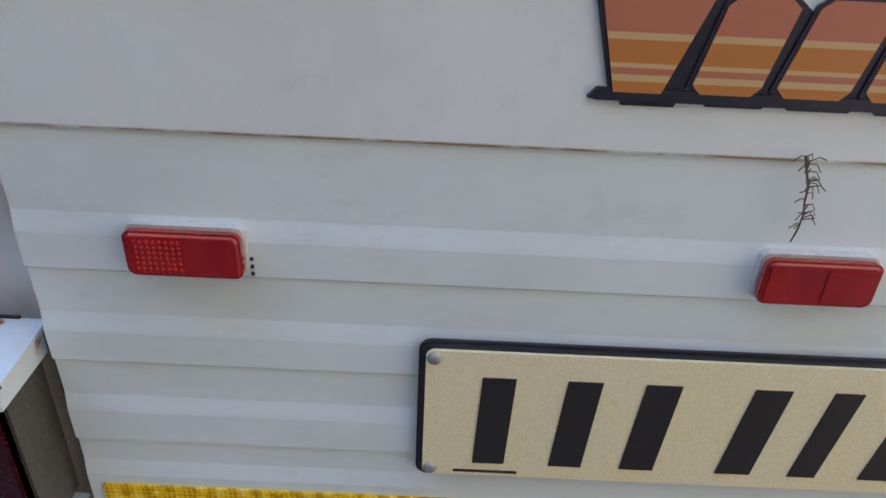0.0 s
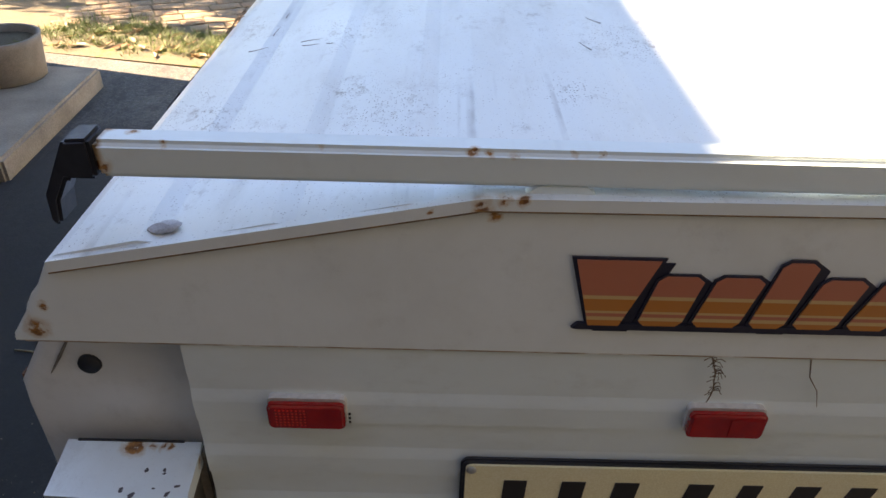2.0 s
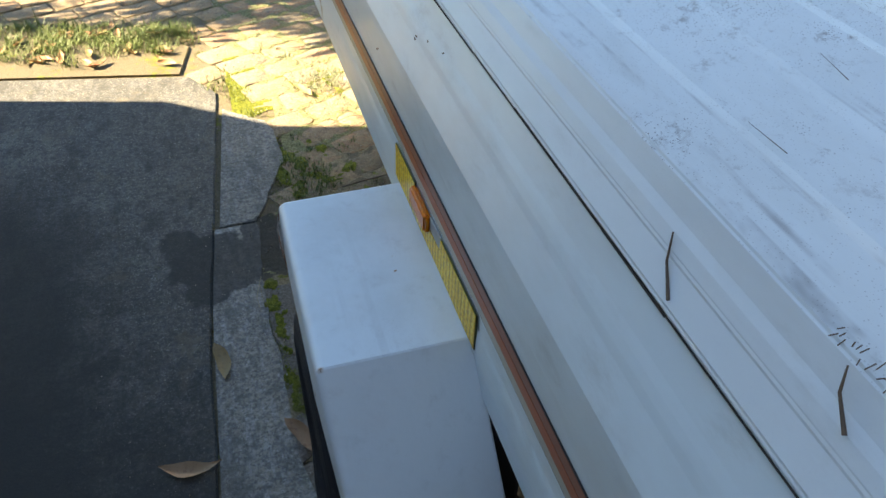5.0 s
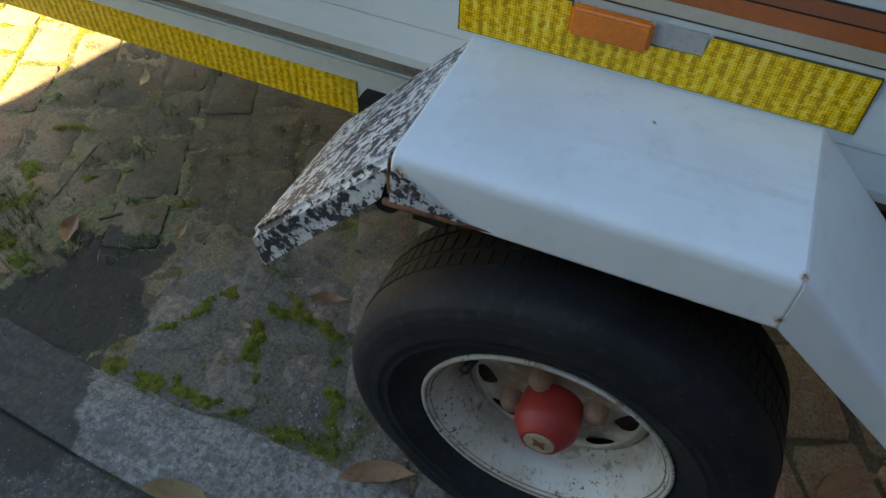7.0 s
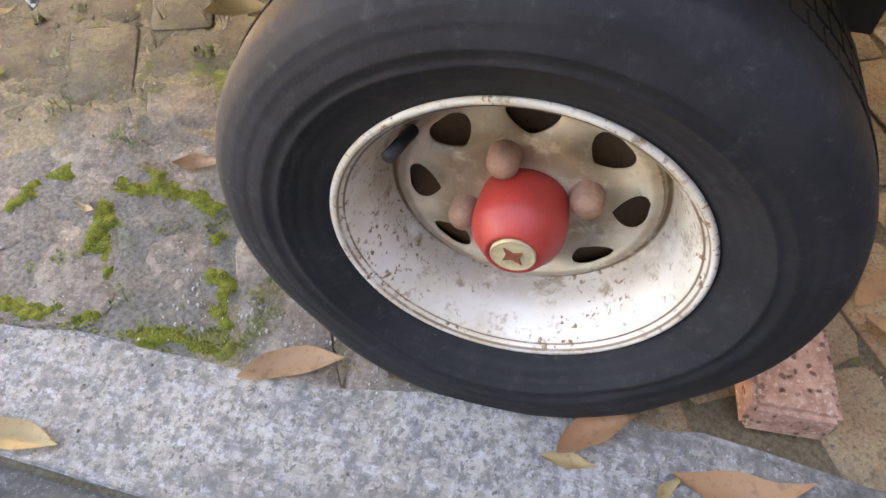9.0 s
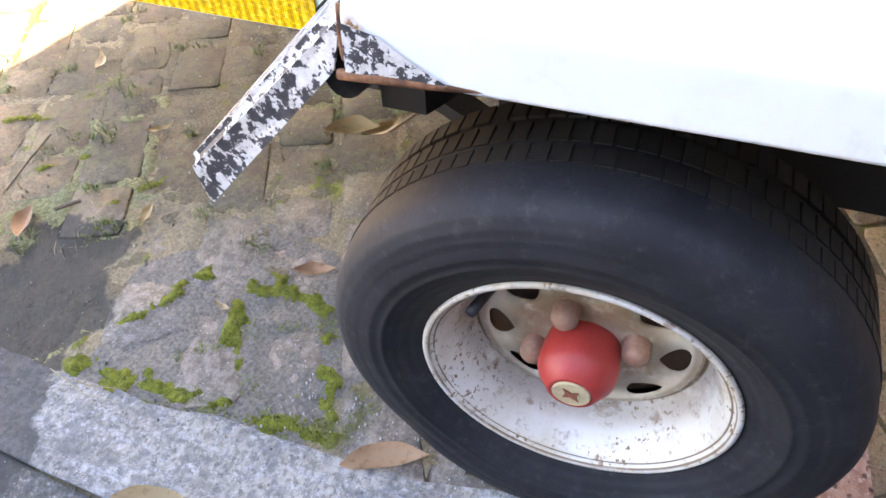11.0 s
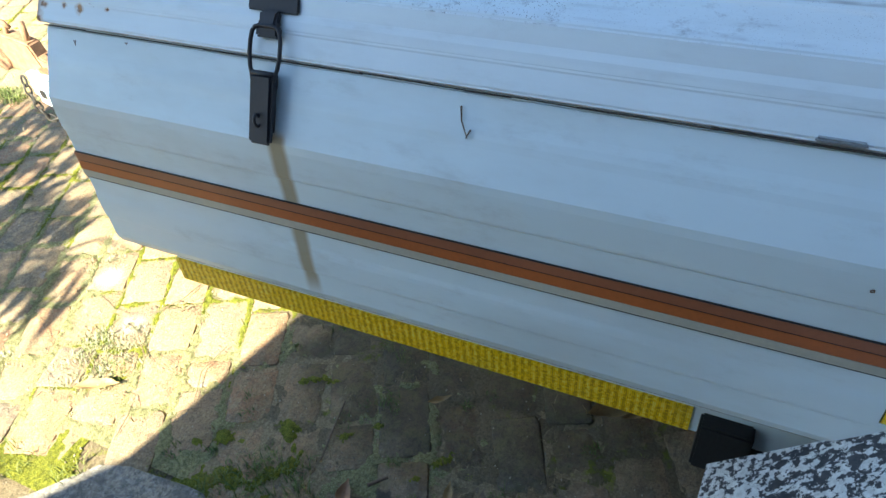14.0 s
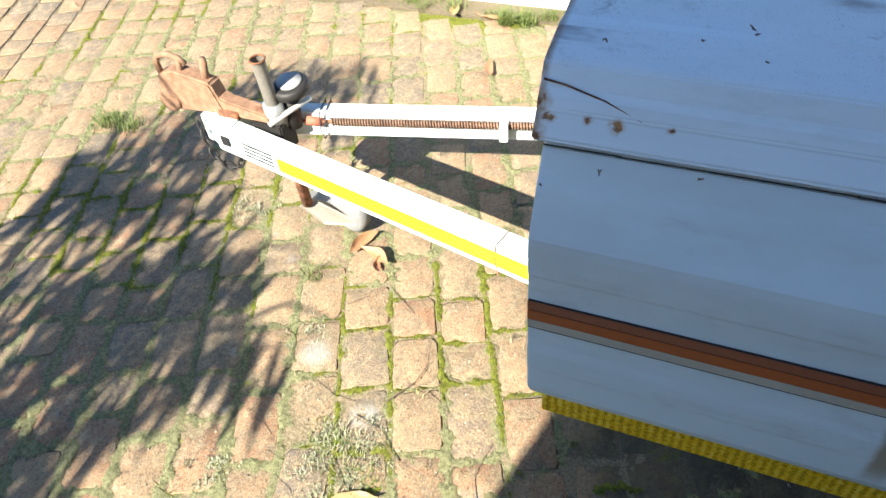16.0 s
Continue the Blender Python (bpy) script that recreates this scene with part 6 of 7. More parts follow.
tufts += [(random.uniform(-0.45, 0.45), random.uniform(1.65, 2.75), random.uniform(0.012, 0.03), random.randrange(14, 34), random.uniform(0.014, 0.030)) for _ in range(44)]
blades("grass", tufts, GRASS, "tufts of short green grass", 32)
random.seed(33)
dry = [(random.uniform(-0.5, 1.8), random.uniform(1.3, 6.0), 0.03, 5, 0.035) for _ in range(140)]
blades("dry_grass", dry + [(-0.26, 3.04, 0.10, 60, 0.03), (-0.05, 2.95, 0.06, 20, 0.03)], STRAW, "scattered dry grass and straw", 34)


def leaf_mesh(seed, length, width, curl):
    random.seed(seed)
    n, m = 9, 4
    verts, faces = [], []
    twist, skew = random.uniform(-0.5, 0.5), random.uniform(-0.1, 0.1)
    for i in range(n + 1):
        t = i / n
        w = width * math.sin(math.pi * min(1, max(0.02, t ** 0.85))) * (1 + 0.12 * math.sin(9 * t + seed))
        lift = curl * length * ((t - 0.5) ** 2) * 1.6
        for j in range(-m // 2, m // 2 + 1):
            s = j / (m / 2)
            verts.append(((t - 0.5) * length, s * w / 2 + skew * length * math.sin(math.pi * t), lift + abs(s) * w * 0.28 * (1 + twist * t) + 0.002 * math.sin(13 * t + 3 * s + seed)))
    for i in range(n):
        for j in range(m):
            a = i * (m + 1) + j
            faces.append((a, a + 1, a + m + 2, a + m + 1))
    me = bpy.data.meshes.new("fallen_leaf")
    me.from_pydata(verts, [], faces)
    low = min(v.co.z for v in me.vertices)
    for v in me.vertices:
        v.co.z -= low
    me.polygons.foreach_set("use_smooth", [True] * len(me.polygons))
    return me


LEAVES = []
for k, (le, wi, cu) in enumerate(((0.13, 0.040, 0.25), (0.12, 0.045, 0.4), (0.11, 0.032, 0.15), (0.14, 0.038, 0.3), (0.09, 0.028, 0.5))):
    for mt in (DRY_LEAF, PALE_LEAF):
        me = leaf_mesh(k + 1, le, wi, cu)
        me.materials.append(mt)
        LEAVES.append(me)


def leaf(x, y, turn, which, z=0.004, tilt=0.0, scale=1.0, label="curled dry brown leaf on the ground"):
    ob = new("fallen_leaf", LEAVES[which])
    ob.matrix_basis = Matrix.Translation((x, y, z)) @ Matrix.Rotation(radians(turn), 4, "Z") @ Matrix.Rotation(radians(tilt), 4, "X") @ Matrix.Scale(scale, 4)
    return tagged(ob, label, "leaf", "fallen leaves")


BY_WHEEL = ((-0.620, 1.345, -64, 0, 0.005, 12, 1.0), (-0.635, 0.808, -80, 6, 0.005, 0, 1.15), (-0.660, 0.886, -40, 9, 0.004, 0, 0.5), (-0.654, 1.000, -88, 5, 0.004, 0, 0.6), (-0.330, 1.600, -70, 8, 0.006, 20, 0.85), (-0.787, 1.625, -82, 1, 0.005, 0, 1.0), (-0.310, 0.607, -50, 0, 0.01, 10, 1.0), (-0.372, 0.585, -88, 6, 0.01, 0, 0.9), (0.164, 0.632, -60, 2, 0.005, 0, 1.0), (0.040, 1.695, -66, 3, 0.008, 20, 1.0))
UNDER = ((0.075, 1.640, -30, 7, 0.006, 0, 0.8), (-0.396, 2.190, 22, 2, 0.006, 8, 0.75), (-0.076, 2.100, -50, 9, 0.005, 0, 0.7), (-0.365, 2.975, -62, 1, 0.006, 0, 0.95), (0.410, 3.335, -20, 0, 0.010, 40, 0.95), (0.365, 3.270, 70, 6, 0.010, -30, 0.9), (0.330, 3.250, 20, 8, 0.008, 30, 0.8), (-0.870, 1.334, -8, 6, 0.006, 0, 1.0), (-1.137, 1.172, 48, 0, 0.006, 0, 0.8), (-0.620, 0.974, -52, 2, 0.006, 0, 0.9))
AHEAD = ((1.50, 3.30, 20, 0, 0.006, 0, 1.0), (1.90, 3.45, 80, 6, 0.01, 10, 1.1), (1.97, 3.30, 40, 0, 0.01, 20, 1.0), (1.93, 3.62, 10, 3, 0.01, 0, 1.0), (0.28, 1.70, 40, 3, 0.006, 10, 1.0), (-0.30, 1.98, 15, 5, 0.005, 0, 0.6), (-0.45, 1.72, 75, 9, 0.005, 0, 0.4), (0.10, 2.40, 30, 7, 0.006, 0, 0.6))
for row in BY_WHEEL + UNDER + AHEAD:
    leaf(*row)
random.seed(41)
for i in range(60):
    x = random.uniform(-2.5, -0.88)
    y = 3.42 - (x + 0.85) * 0.19 + random.uniform(-0.10, 0.30)
    leaf(x, y, random.uniform(0, 360), random.randrange(10), 0.012, random.uniform(-25, 25), random.uniform(0.6, 1.0), "dry leaf in the earth bed")


def ground_twig(pts, r, label):
    ob = to_object("stick", tube([(x, y, z) for x, y, z in pts], r, 6), BARK)
    return tagged(ob, label, "stick", "sticks on the paving")


ground_twig([(-0.335, 2.295, 0.008), (-0.250, 2.310, 0.012), (-0.165, 2.325, 0.010)], 0.0022, "thin dark stick on the paving")
ground_twig([(-0.350, 2.160, 0.010), (-0.315, 2.125, 0.012)], 0.004, "short dark stick on the paving")
ground_twig([(0.06, 1.62, 0.012), (0.11, 1.58, 0.03), (0.16, 1.55, 0.015)], 0.003, "bent root by the paving")
ground_twig([(-0.10, 3.02, 0.008), (-0.02, 2.97, 0.012), (0.05, 2.96, 0.01)], 0.0013, "thin brown twig on the paving")
ground_twig([(-0.24, 2.92, 0.008), (-0.18, 3.00, 0.012), (-0.16, 3.08, 0.008)], 0.0013, "thin brown twig on the paving")
ground_twig([(-0.30, 2.70, 0.008), (-0.22, 2.74, 0.010), (-0.12, 2.73, 0.008)], 0.0012, "thin brown twig on the paving")
random.seed(91)
for _ in range(34):
    x, y, a, l = random.uniform(-0.55, 0.35), random.uniform(2.62, 3.75), random.gauss(0.5, 0.7), random.uniform(0.035, 0.14)
    if math.hypot(x + 0.2, y - 3.0) > 0.55 and random.random() < 0.5:
        x, y = -0.2 + random.gauss(0, 0.16), 3.0 + random.gauss(0, 0.12)
    bend = random.gauss(0, 0.12) * l
    ground_twig([(x, y, 0.005), (x + 0.5 * l * math.cos(a) - bend * math.sin(a), y + 0.5 * l * math.sin(a) + bend * math.cos(a), 0.010), (x + l * math.cos(a), y + l * math.sin(a), 0.005)], random.uniform(0.0005, 0.0011), "thin dry twig among the moss")
loop_pts = [(-1.112, 1.170), (-1.05, 1.145), (-0.99, 1.135), (-0.955, 1.115), (-0.94, 1.085), (-0.955, 1.050), (-1.0, 1.032), (-1.05, 1.040), (-1.08, 1.065), (-1.12, 1.085), (-1.17, 1.10), (-1.22, 1.105)]
tagged(to_object("cord", tube([(x, y, 0.007) for x, y in loop_pts], 0.0028, 6), STRAW, True), "pale frayed cord on the concrete", "cord")

for pts in (((-0.656, 1.904), (-0.656, 1.838), (-0.642, 1.779)), ((-0.65, 1.92), (-0.671, 1.837), (-0.665, 1.777))):
    tagged(to_object("straw", tube([(x, y, 0.010) for x, y in pts], [0.0008, 0.001, 0.0005], 5), STRAW), "pale dry grass stalk on the moss", "straw", "dry stalks")
crumbs = bmesh.new()
random.seed(83)
for _ in range(70):
    x, y = random.gauss(-0.565, 0.025), random.uniform(1.22, 1.55)
    r = random.uniform(0.0006, 0.0018)
    box(x - r, x + r, y - r * 0.7, y + r * 0.7, 0.0, 0.003 + r, 0, crumbs)
tagged(to_object("pale_crumbs", crumbs, plain("pale_crumb", (0.46, 0.44, 0.40), 0.9)), "pale crumbs of grit beside the tyre", "grit", kind="stuff")

# brick that chocks the wheel
bm = soften(box(-0.105, 0.105, -0.05, 0.05, 0, 0.058), 0.007, 2)
for v in bm.verts:
    v.co += 0.0025 * noise.noise_vector(v.co * 40)
chock = tagged(to_object("brick", bm, pitted_clay("chock_clay")), "chipped pink clay brick chocking the tyre", "brick")
chock.matrix_basis = pose(-0.455, 0.765, 0.003, 0, 0, 4)


# ---- tree beyond the house corner, whose boughs dapple the paving ----
tree = thing("tree", (-4.6, 6.2, 0), "broad garden tree with long narrow leaves", "tree")
trunk = bmesh.new()
tube([(-4.6, 6.2, -0.05), (-4.55, 6.15, 1.0), (-4.45, 6.1, 2.0), (-4.3, 6.0, 2.9)], [0.16, 0.13, 0.11, 0.09], 12, trunk)
K_SUN = (-SUN.x / SUN.z, -SUN.y / SUN.z)
random.seed(51)
lv, lf = [], []
# boughs: (ground point their shade reaches, height, spread along and across, leaf count)
for gx, gy, h, su, sv, count in ((0.18, 3.90, 2.05, 0.34, 0.28, 330), (-0.24, 3.90, 1.95, 0.32, 0.30, 150), (0.42, 4.25, 2.2, 0.40, 0.30, 200), (-0.50, 3.85, 1.9, 0.28, 0.22, 150), (-0.20, 4.50, 2.1, 0.55, 0.34, 170), (0.75, 4.30, 2.3, 0.36, 0.22, 200),
                                 (1.30, 3.95, 2.5, 0.26, 0.24, 170), (-0.05, 3.62, 1.9, 0.20, 0.12, 60), (0.12, 3.44, 1.9, 0.07, 0.04, 10), (-0.95, 4.5, 2.2, 0.5, 0.5, 200), (-1.6, 4.4, 2.3, 0.5, 0.3, 140), (-1.25, 3.98, 2.1, 0.42, 0.10, 160), (-0.70, 3.98, 2.0, 0.26, 0.10, 100), (-1.9, 4.15, 2.2, 0.35, 0.14, 120), (-2.5, 4.5, 2.3, 0.45, 0.26, 260), (-1.85, 4.62, 2.3, 0.45, 0.22, 240), (-1.35, 4.72, 2.3, 0.40, 0.20, 200)):
    cx, cy = gx - K_SUN[0] * h, gy - K_SUN[1] * h
    tube([(-4.3, 6.0, 2.7), ((cx - 4.3) / 2, (cy + 6.0) / 2, h - 0.1), (cx, cy, h), (cx + su * 0.7, cy - 0.2, h - 0.05)], [0.04, 0.014, 0.007, 0.003], 7, trunk)
    for _ in range(max(1, count // 20)):
        while True:
            a, b, k = random.uniform(-1, 1), random.uniform(-1, 1), random.uniform(-1, 1)
            if a * a + b * b + k * k < 1:
                break
        root = Vector((cx + a * su, cy + b * sv, h + k * 0.14))
        turn = math.pi + random.gauss(0.18, 0.14)
        lie = Vector((math.cos(turn), math.sin(turn), random.uniform(-0.3, 0.0))).normalized()
        across = lie.cross(Vector((0, 0, 1))).normalized()
        for q in range(11):
            off = (q - 5) * 0.030
            dvec = (lie + across * random.gauss(0.0, 0.09) + Vector((0, 0, random.uniform(-0.15, 0.05)))).normalized()
            p = root + across * off + lie * (0.03 * abs(q - 5) * random.uniform(-1, 1))
            s = dvec.cross(Vector((random.uniform(-0.3, 0.3), random.uniform(-0.3, 0.3), 1))).normalized()
            l, w = random.uniform(0.15, 0.28), random.uniform(0.010, 0.016)
            n = len(lv)
            lv += [p, p + dvec * l * 0.35 + s * w, p + dvec * l * 0.7 + s * w * 0.7, p + dvec * l, p + dvec * l * 0.7 - s * w * 0.7, p + dvec * l * 0.35 - s * w]
            lf.append((n, n + 1, n + 2, n + 3, n + 4, n + 5))
        tube([root - across * 0.22, root, root + across * 0.22], 0.002, 4, trunk)
part("trunk", trunk, BARK, tree)
crown_bm = mesh(lv, lf)
part("crown", crown_bm, GREEN_LEAF, tree)

# ---- brick paving, laid in courses a little askew of the trailer ----
pavement = tagged(to_object("pavement", box(-2.6, 1.93, -2.0, 8.5, -0.060, -0.010), SOIL), "old clay brick paving with mossy joints", "pavement", kind="structure")


def paver_mesh(seed):
    """A worn unit paver, 1 x 1 on plan, with uneven edges and blunt corners."""
    random.seed(seed)
    line = []
    cut = [random.uniform(0.03, 0.11) for _ in range(4)]
    corners = ((-0.5, -0.5), (0.5, -0.5), (0.5, 0.5), (-0.5, 0.5))
    for k in range(4):
        (ax, ay), (bx, by) = corners[k], corners[(k + 1) % 4]
        for t in (cut[k], random.uniform(0.4, 0.6), 1 - cut[(k + 1) % 4]):
            w = random.uniform(-0.045, 0.03)
            line.append((ax + (bx - ax) * t + w * (ay + by), ay + (by - ay) * t + w * (ax + bx)))
    line = [(x * (1 + random.uniform(-0.04, 0.03)), y * (1 + random.uniform(-0.04, 0.04))) for x, y in line]
    n = len(line)
    verts = [(x, y, -0.030) for x, y in line] + [(x, y, -0.0020) for x, y in line] + [(x * 0.955, y * 0.93, random.uniform(-0.0010, 0.0006)) for x, y in line] + [(0, 0, random.uniform(-0.001, 0.001))]
    faces = []
    for low in (0, n):
        faces += [(low + i, low + (i + 1) % n, low + n + (i + 1) % n, low + n + i) for i in range(n)]
    faces += [(2 * n + i, 2 * n + (i + 1) % n, 3 * n) for i in range(n)]
    return verts, faces


SHAPES = [paver_mesh(100 + i) for i in range(22)]
PAVERS = []
for verts, faces in SHAPES:
    me = bpy.data.meshes.new("paver")
    me.from_pydata(verts, [], faces)
    me.materials.append(BRICK)
    me.polygons.foreach_set("use_smooth", [k >= 12 for k in range(len(me.polygons))])
    PAVERS.append(me)
ASKEW = radians(25)
CA, SA = math.cos(ASKEW), math.sin(ASKEW)
random.seed(61)
laid, far_v, far_f, joints = 0, [], [], []
places = []
# where the cross joints of the plainest courses lie, along the course
CROSS = {0: (1.055, 1.238, 1.438, 1.600), -1: (1.040, 1.222, 1.395, 1.535, 1.710), -2: (1.005, 1.226, 1.356, 1.515), 1: (1.085, 1.300)}
for course in range(-46, 47):
    v = 2.770 + 0.1345 * course
    width = random.uniform(0.119, 0.127)
    cuts = [-3.5 + random.uniform(0, 0.2)]
    fixed = CROSS.get(course, ())
    while cuts[-1] < 5.0:
        ahead = [f for f in fixed if f > cuts[-1] + 0.005]
        length = random.choice((0.205, 0.200, 0.195, 0.135, 0.125, 0.170))
        if ahead and (cuts[-1] >= fixed[0] - 0.005 or cuts[-1] + length + 0.10 > ahead[0]):
            cuts.append(ahead[0])
        else:
            cuts.append(cuts[-1] + length + 0.011)
    for u0, u1 in zip(cuts, cuts[1:]):
        gap = random.uniform(0.007, 0.014)
        length = u1 - u0 - gap
        cu, cv = (u0 + u1) / 2, v + width / 2
        x, y = CA * cu - SA * cv, SA * cu + CA * cv
        if not (-2.5 < x < 1.90 and -0.6 < y < 7.6):
            continue
        edge = -0.60 if y < 1.3 else -0.635
        if y < 3.15 and x < (edge if y < 2.2 else -0.53) + 0.03:
            continue
        if y < 4.0 and x < -0.80 and y < 3.8 - (x + 0.8) * 0.19:
            continue
        if x < -0.40 and 1.90 < y < 2.20:
            continue
        places.append((x, y, length, width))
PLACED = []
for x, y, length, width in places:
    k = random.randrange(22)
    spin, dip = ASKEW + random.gauss(0, 0.035), random.uniform(-0.0025, 0.0015)
    tx, ty = random.gauss(0, 0.007), random.gauss(0, 0.007)
    PLACED.append((x, y, length, width, spin))
    m = Matrix.Translation((x, y, dip)) @ Matrix.Rotation(spin, 4, "Z") @ Matrix.Rotation(tx, 4, "X") @ Matrix.Rotation(ty, 4, "Y") @ Matrix.Diagonal((length, width * random.uniform(0.94, 1.02), 1, 1))
    if laid < 300 and -0.62 < x < 0.95 and 1.25 < y < 4.1:
        ob = new("paver", PAVERS[k])
        ob.parent = pavement
        ob.matrix_basis = m
        laid += 1
    else:
        n = len(far_v)
        far_v += [m @ Vector(p) for p in SHAPES[k][0]]
        far_f += [tuple(n + i for i in f) for f in SHAPES[k][1]]
    c, s = math.cos(spin), math.sin(spin)
    for side_u, side_v, span in ((0, width / 2 + 0.007, length), (length / 2 + 0.007, 0, width)):
        joints.append((x + c * side_u - s * side_v, y + s * side_u + c * side_v, spin + (0 if side_u == 0 else math.pi / 2), span))
me = bpy.data.meshes.new("far_pavers")
me.from_pydata(far_v, [], far_f)
me.materials.append(BRICK)
me.polygons.foreach_set("use_smooth", [k % 36 >= 12 for k in range(len(me.polygons))])
far = tagged(new("far_pavers", me), kind="stuff")
far.parent = pavement

# soil washed into the joints, level with the bricks and spilling over their edges; moss cushions grow on it
CELL = 0.0068
GX, GY = np.meshgrid(np.arange(-0.66, 1.91, CELL), np.arange(1.20, 5.40, CELL))
INSIDE = np.full(GX.shape, -0.012)      # how far inside a brick a point lies
for x, y, length, width, spin in PLACED:
    if not (-0.85 < x < 2.1 and 1.0 < y < 5.6):
        continue
    k0, k1 = max(0, int((x - 0.14 + 0.66) / CELL)), max(0, int((x + 0.14 + 0.66) / CELL) + 1)
    r0, r1 = max(0, int((y - 0.14 - 1.20) / CELL)), max(0, int((y + 0.14 - 1.20) / CELL) + 1)
    dx, dy = GX[r0:r1, k0:k1] - x, GY[r0:r1, k0:k1] - y
    c, s = math.cos(spin), math.sin(spin)
    deep = np.minimum(length / 2 - abs(c * dx + s * dy), width / 2 - abs(c * dy - s * dx))
    INSIDE[r0:r1, k0:k1] = np.maximum(INSIDE[r0:r1, k0:k1], deep)


def away(a, b):
    """Distance of each point of the sheet from the line a b."""
    (ax, ay), (bx, by) = a, b
    t = np.clip(((GX - ax) * (bx - ax) + (GY - ay) * (by - ay)) / ((bx - ax) ** 2 + (by - ay) ** 2), 0, 1)
    return np.hypot(GX - ax - t * (bx - ax), GY - ay - t * (by - ay))


def rough(scale, shift):
    flat = [noise.noise(Vector((x * scale, y * scale, shift))) for x, y in zip(GX.ravel(), GY.ravel())]
    return np.array(flat).reshape(GX.shape)


N1, N2, N3, N4 = rough(5, 0.3), rough(24, 5.1), rough(75, 2.2), rough(1.7, 3.1)
shaded_drift = np.clip(1.25 - np.hypot((GX - 0.12) / 0.50, (GY - 2.05) / 0.62) + 0.8 * N1 + 0.4 * N2, 0, 1)      # dark earth under the trailer; its tone also carries the shade there
sodden = np.clip(1.3 - np.hypot((GX + 0.53) / 0.17, (GY - 2.06) / 0.17) + 0.6 * N2, 0, 1)      # bare wet earth at the end of the strip
buried = np.exp(-((GX + 0.50) ** 2 + (GY - 1.66) ** 2) / 0.07)      # bricks beside the wheel, sunk in earth
SOIL_Z = -0.0010 + 0.0014 * N1 + 0.0020 * N2 + 0.0022 * N3 - 0.09 * np.clip(INSIDE, 0, 0.03) + 0.0010 * shaded_drift + 0.0024 * buried
lines = (((-0.622, 1.925), (-0.626, 1.68)), ((-0.626, 1.68), (-0.622, 1.585)), ((-0.622, 1.585), (-0.606, 1.43)), ((-0.622, 1.925), (-0.566, 1.912)), ((-0.566, 1.917), (-0.48, 1.83)), ((-0.48, 1.83), (-0.37, 1.795)),
         ((-0.40, 1.69), (-0.38, 1.615)), ((-0.38, 1.615), (-0.405, 1.545)), ((-0.442, 1.695), (-0.536, 1.642)), ((-0.42, 1.535), (-0.517, 1.485)), ((-0.517, 1.485), (-0.61, 1.435)), ((-0.485, 2.54), (-0.445, 2.42)), ((-0.445, 2.42), (-0.37, 2.36)), ((-0.47, 2.36), (-0.505, 2.23)), ((-0.36, 2.36), (-0.29, 2.42)), ((-0.40, 2.62), (-0.36, 2.52)), ((-0.25, 2.28), (-0.18, 2.20)), ((-0.14, 2.46), (-0.10, 2.36)), ((-0.30, 2.08), (-0.22, 2.02)))
wet = 0.9 * N4 + 0.45 * N1 + np.where(GY > 2.55, -0.02, -0.22) + 0.70 * np.exp(-((GX - 0.12) ** 2 + (GY - 3.02) ** 2) / 0.12)
cushion = np.clip(wet * 2.2, 0, 1) * np.clip((0.003 + 0.014 * N2 + 0.007 * N3 + 0.005 * N1 - INSIDE) / 0.007, 0, 1)
cushion = cushion * (sodden < 0.3)
for a, b in lines:
    cushion = np.maximum(cushion, np.clip((0.017 + 0.038 * N2 + 0.020 * N1 + 0.016 * N3 - away(a, b)) / 0.018, 0, 1))
cols_n = GX.shape[1]


def sheet_of(name, high, keep, material):
    """The quads of the sheet that keep marks, at that height."""
    quads = [(r * cols_n + k, r * cols_n + k + 1, (r + 1) * cols_n + k + 1, (r + 1) * cols_n + k) for r, k in zip(*np.nonzero(keep[:-1, :-1]))]
    used = sorted({i for q in quads for i in q})
    at = {i: n for n, i in enumerate(used)}
    px, py, pz = GX.ravel(), GY.ravel(), high.ravel()
    me = bpy.data.meshes.new(name)
    me.from_pydata([(px[i], py[i], pz[i]) for i in used], [], [tuple(at[i] for i in q) for q in quads])
    me.materials.append(material)
    me.polygons.foreach_set("use_smooth", [True] * len(me.polygons))
    ob = tagged(new(name, me), kind="stuff")
    ob.parent = pavement
    return ob


free = ~((GX < np.where((GY > 1.28) & (GY < 2.20), -0.648, -0.60)) & (GY < 3.1)) & ~((GX < -0.5) & (GY > 2.22) & (GY < 2.9))
sheet_of("joint_soil", SOIL_Z, free & (np.maximum(np.maximum(shaded_drift, sodden), 1.2 * buried + 0.5 * N1) < 0.45), SOIL)
# darker soil under the trailer: real earth with shade put into its colour
sheet_of("drifted_earth", SOIL_Z, free & (np.maximum(shaded_drift, sodden) >= 0.45), BED_SOIL)
sheet_of("grey_earth", SOIL_Z, free & (np.maximum(shaded_drift, sodden) < 0.45) & (1.2 * buried + 0.5 * N1 >= 0.45), GREY_SOIL)
pale_wet = 0.8 * rough(2.3, 7.7) + 0.5 * N2 - 0.3 * N1 + np.where(GY > 2.55, 0.32, -0.12) + 0.5 * np.exp(-((GX + 0.27) ** 2 + (GY - 3.08) ** 2) / 0.06)
crust = np.clip(pale_wet * 1.8, 0, 1) * np.clip((0.010 + 0.022 * N2 + 0.012 * N3 - INSIDE) / 0.010, 0, 1) * np.clip(1 - 2 * cushion, 0, 1) * (sodden < 0.3)
sheet_of("dry_moss_crust", np.maximum(SOIL_Z, 0.0003) - 0.0022 + crust * (0.0034 + 0.002 * N2 + 0.0035 * N3), (crust > 0.03) & free, MOSS_CRUST)
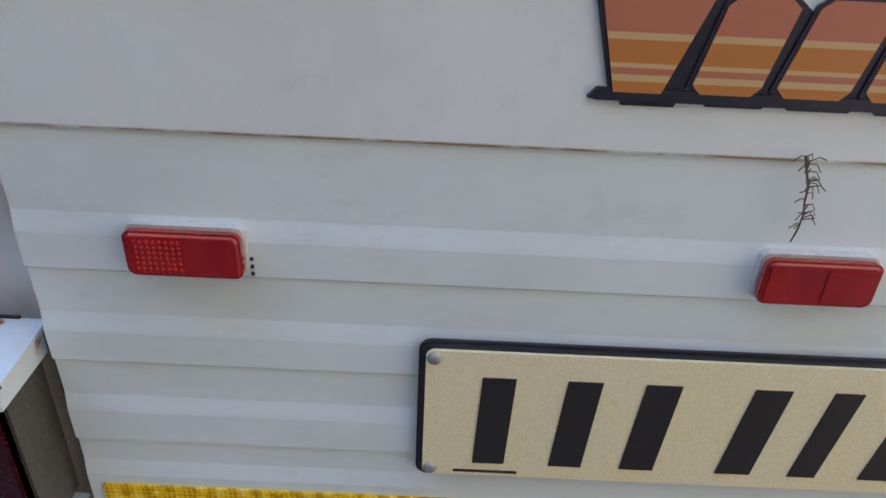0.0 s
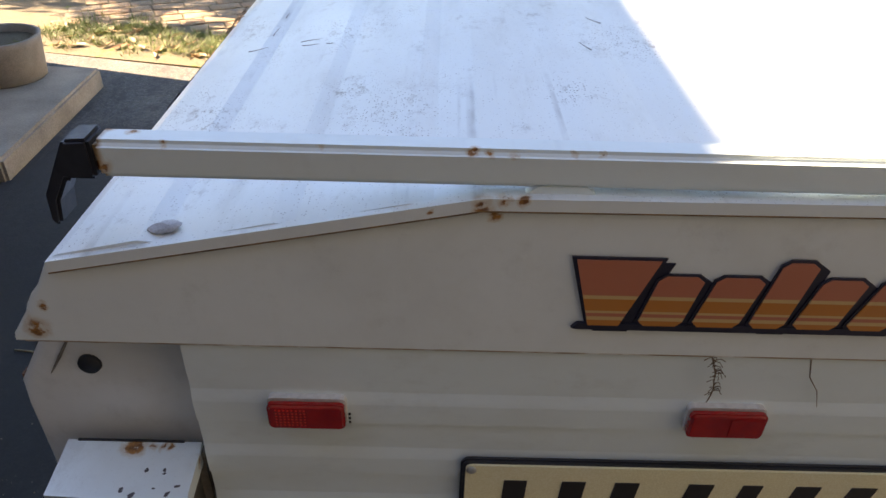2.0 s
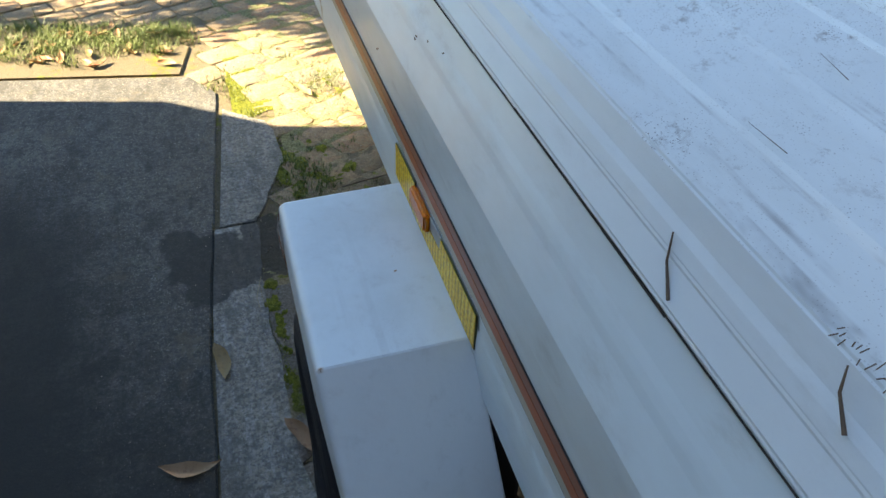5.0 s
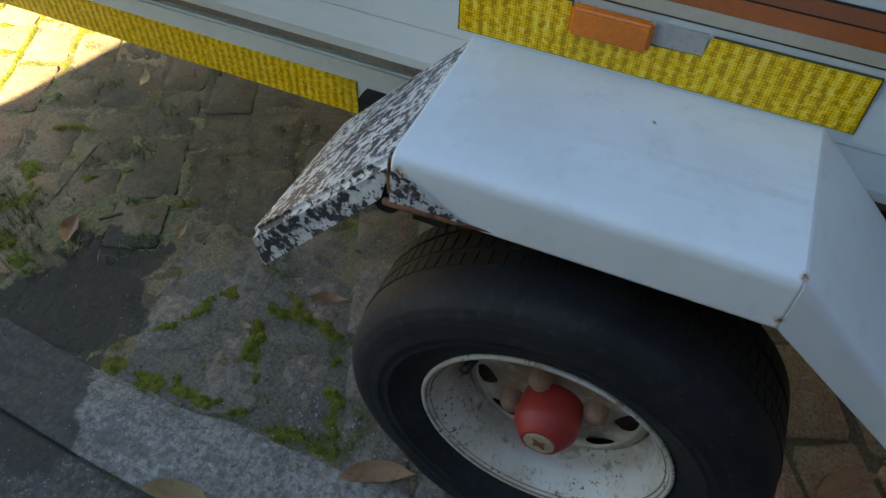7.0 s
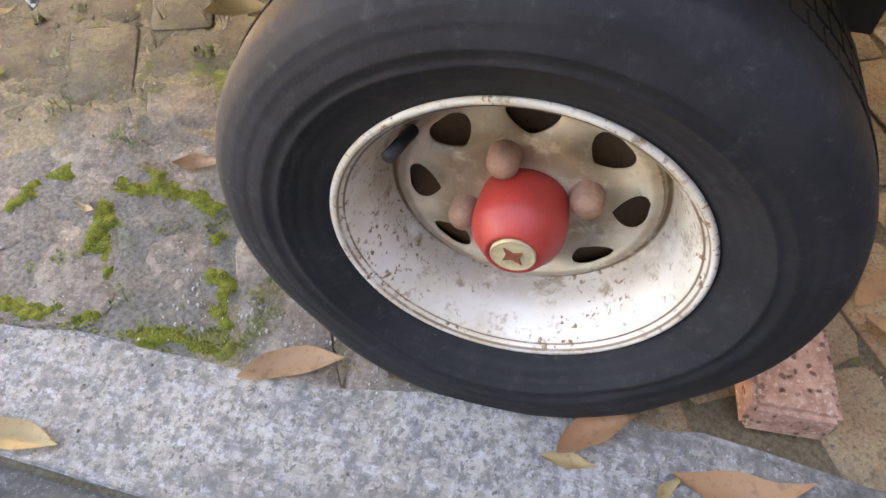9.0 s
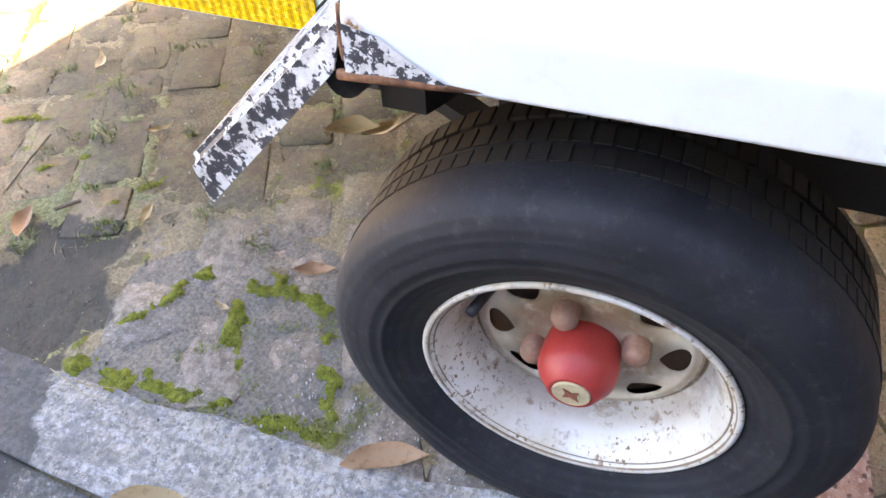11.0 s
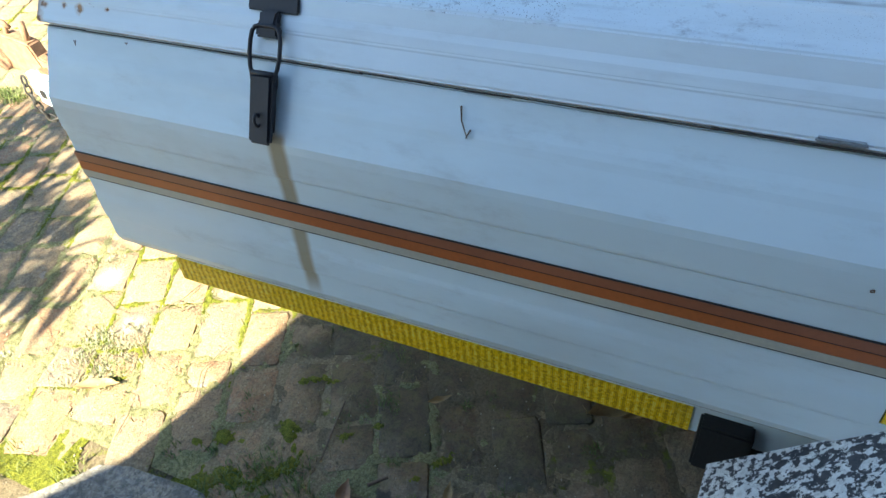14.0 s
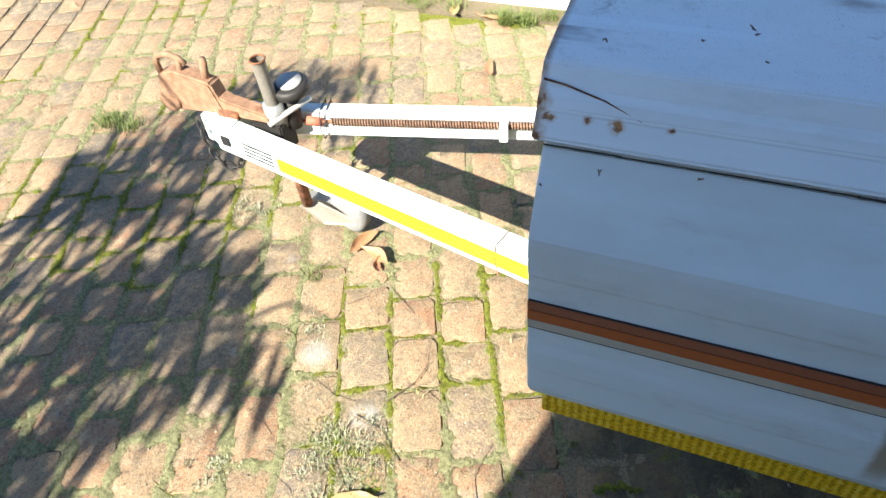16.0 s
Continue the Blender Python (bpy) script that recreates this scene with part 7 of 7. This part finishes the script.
sheet_of("moss_cushions", np.maximum(SOIL_Z, 0.0005) - 0.0025 + cushion * (0.0047 + 0.002 * N2 + 0.003 * N3), (cushion > 0.03) & ((GX > -0.66) | (GY > 3.1)), MOSS_BED)

# moss in the joints, as short dense fuzz
random.seed(71)
fuzz = []
for x, y, a, span in joints:
    if not (-0.70 < x < 1.9 and 1.2 < y < 5.2):
        continue
    wet = noise.noise(Vector((x * 1.6, y * 1.6, 3.1))) + 0.35 * noise.noise(Vector((x * 6, y * 6, 1.0))) + (0.10 if y > 2.7 else -0.04)
    if wet < 0.0:
        continue
    for _ in range(int(3 + 5 * min(1.0, wet + 0.2))):
        s = random.uniform(-0.55, 0.55) * span
        fuzz.append((x + s * math.cos(a) + random.gauss(0, 0.004), y + s * math.sin(a) + random.gauss(0, 0.004), random.uniform(0.006, 0.015), 11, random.uniform(0.005, 0.009)))
for _ in range(420):
    x, y = random.uniform(-0.62, 1.7), random.uniform(1.5, 5.0)
    if noise.noise(Vector((x * 4.5, y * 4.5, 8.0))) > 0.24:
        fuzz.append((x, y, random.uniform(0.008, 0.020), 22, random.uniform(0.006, 0.010)))
for (x0, y0), (x1, y1), count in (((-0.66, 1.80), (-0.60, 1.42), 46), ((-0.60, 1.42), (-0.54, 1.40), 14), ((-0.54, 1.74), (-0.48, 1.62), 16), ((-0.45, 1.60), (-0.40, 1.50), 14), ((-0.54, 1.42), (-0.44, 1.45), 14), ((-0.56, 2.28), (-0.50, 2.70), 24)):
    for _ in range(count):
        t = random.random()
        fuzz.append((x0 + (x1 - x0) * t + random.gauss(0, 0.009), y0 + (y1 - y0) * t + random.gauss(0, 0.009), random.uniform(0.007, 0.016), 30, random.uniform(0.007, 0.011)))
tagged(blades("moss", fuzz, MOSS, "short yellow-green moss in the paving joints", 72), category="moss")
pale = [(x + random.gauss(0, 0.03), y + random.gauss(0, 0.03), random.uniform(0.01, 0.03), 26, random.uniform(0.010, 0.022))
        for x, y, k in ((-0.25, 3.10, 26), (-0.32, 3.02, 26), (-0.22, 2.99, 20), (-0.36, 3.10, 14), (0.03, 3.33, 10), (0.45, 3.78, 18), (-0.40, 3.34, 10)) for _ in range(k)]
tagged(blades("dry_moss", pale, DRY_MOSS, "pale dry moss and lichen on the paving", 73), category="moss")

# grit and crumbs on the ground
random.seed(81)
gv, gf = [], []
for _ in range(5200):
    x, y = random.uniform(-1.1, 1.6), random.uniform(0.5, 4.6)
    r = random.choice((0.0012, 0.0018, 0.0025, 0.004))
    n, z = len(gv), 0.004 if x < -0.6 else 0.001
    for k in range(4):
        gv.append((x + r * math.cos(k * 1.5708 + x * 90), y + r * math.sin(k * 1.5708 + x * 90) * 0.7, z - 0.003))
    gv.append((x + r * 0.2, y, z + r))
    gf += [(n + k, n + (k + 1) % 4, n + 4) for k in range(4)]
me = bpy.data.meshes.new("grit")
me.from_pydata(gv, [], gf)
me.materials.append(leaf_mat("grit", (0.45, 0.40, 0.32), (0.12, 0.10, 0.08)))
tagged(new("grit", me), "loose grit and crumbs of bark", "grit", kind="stuff")
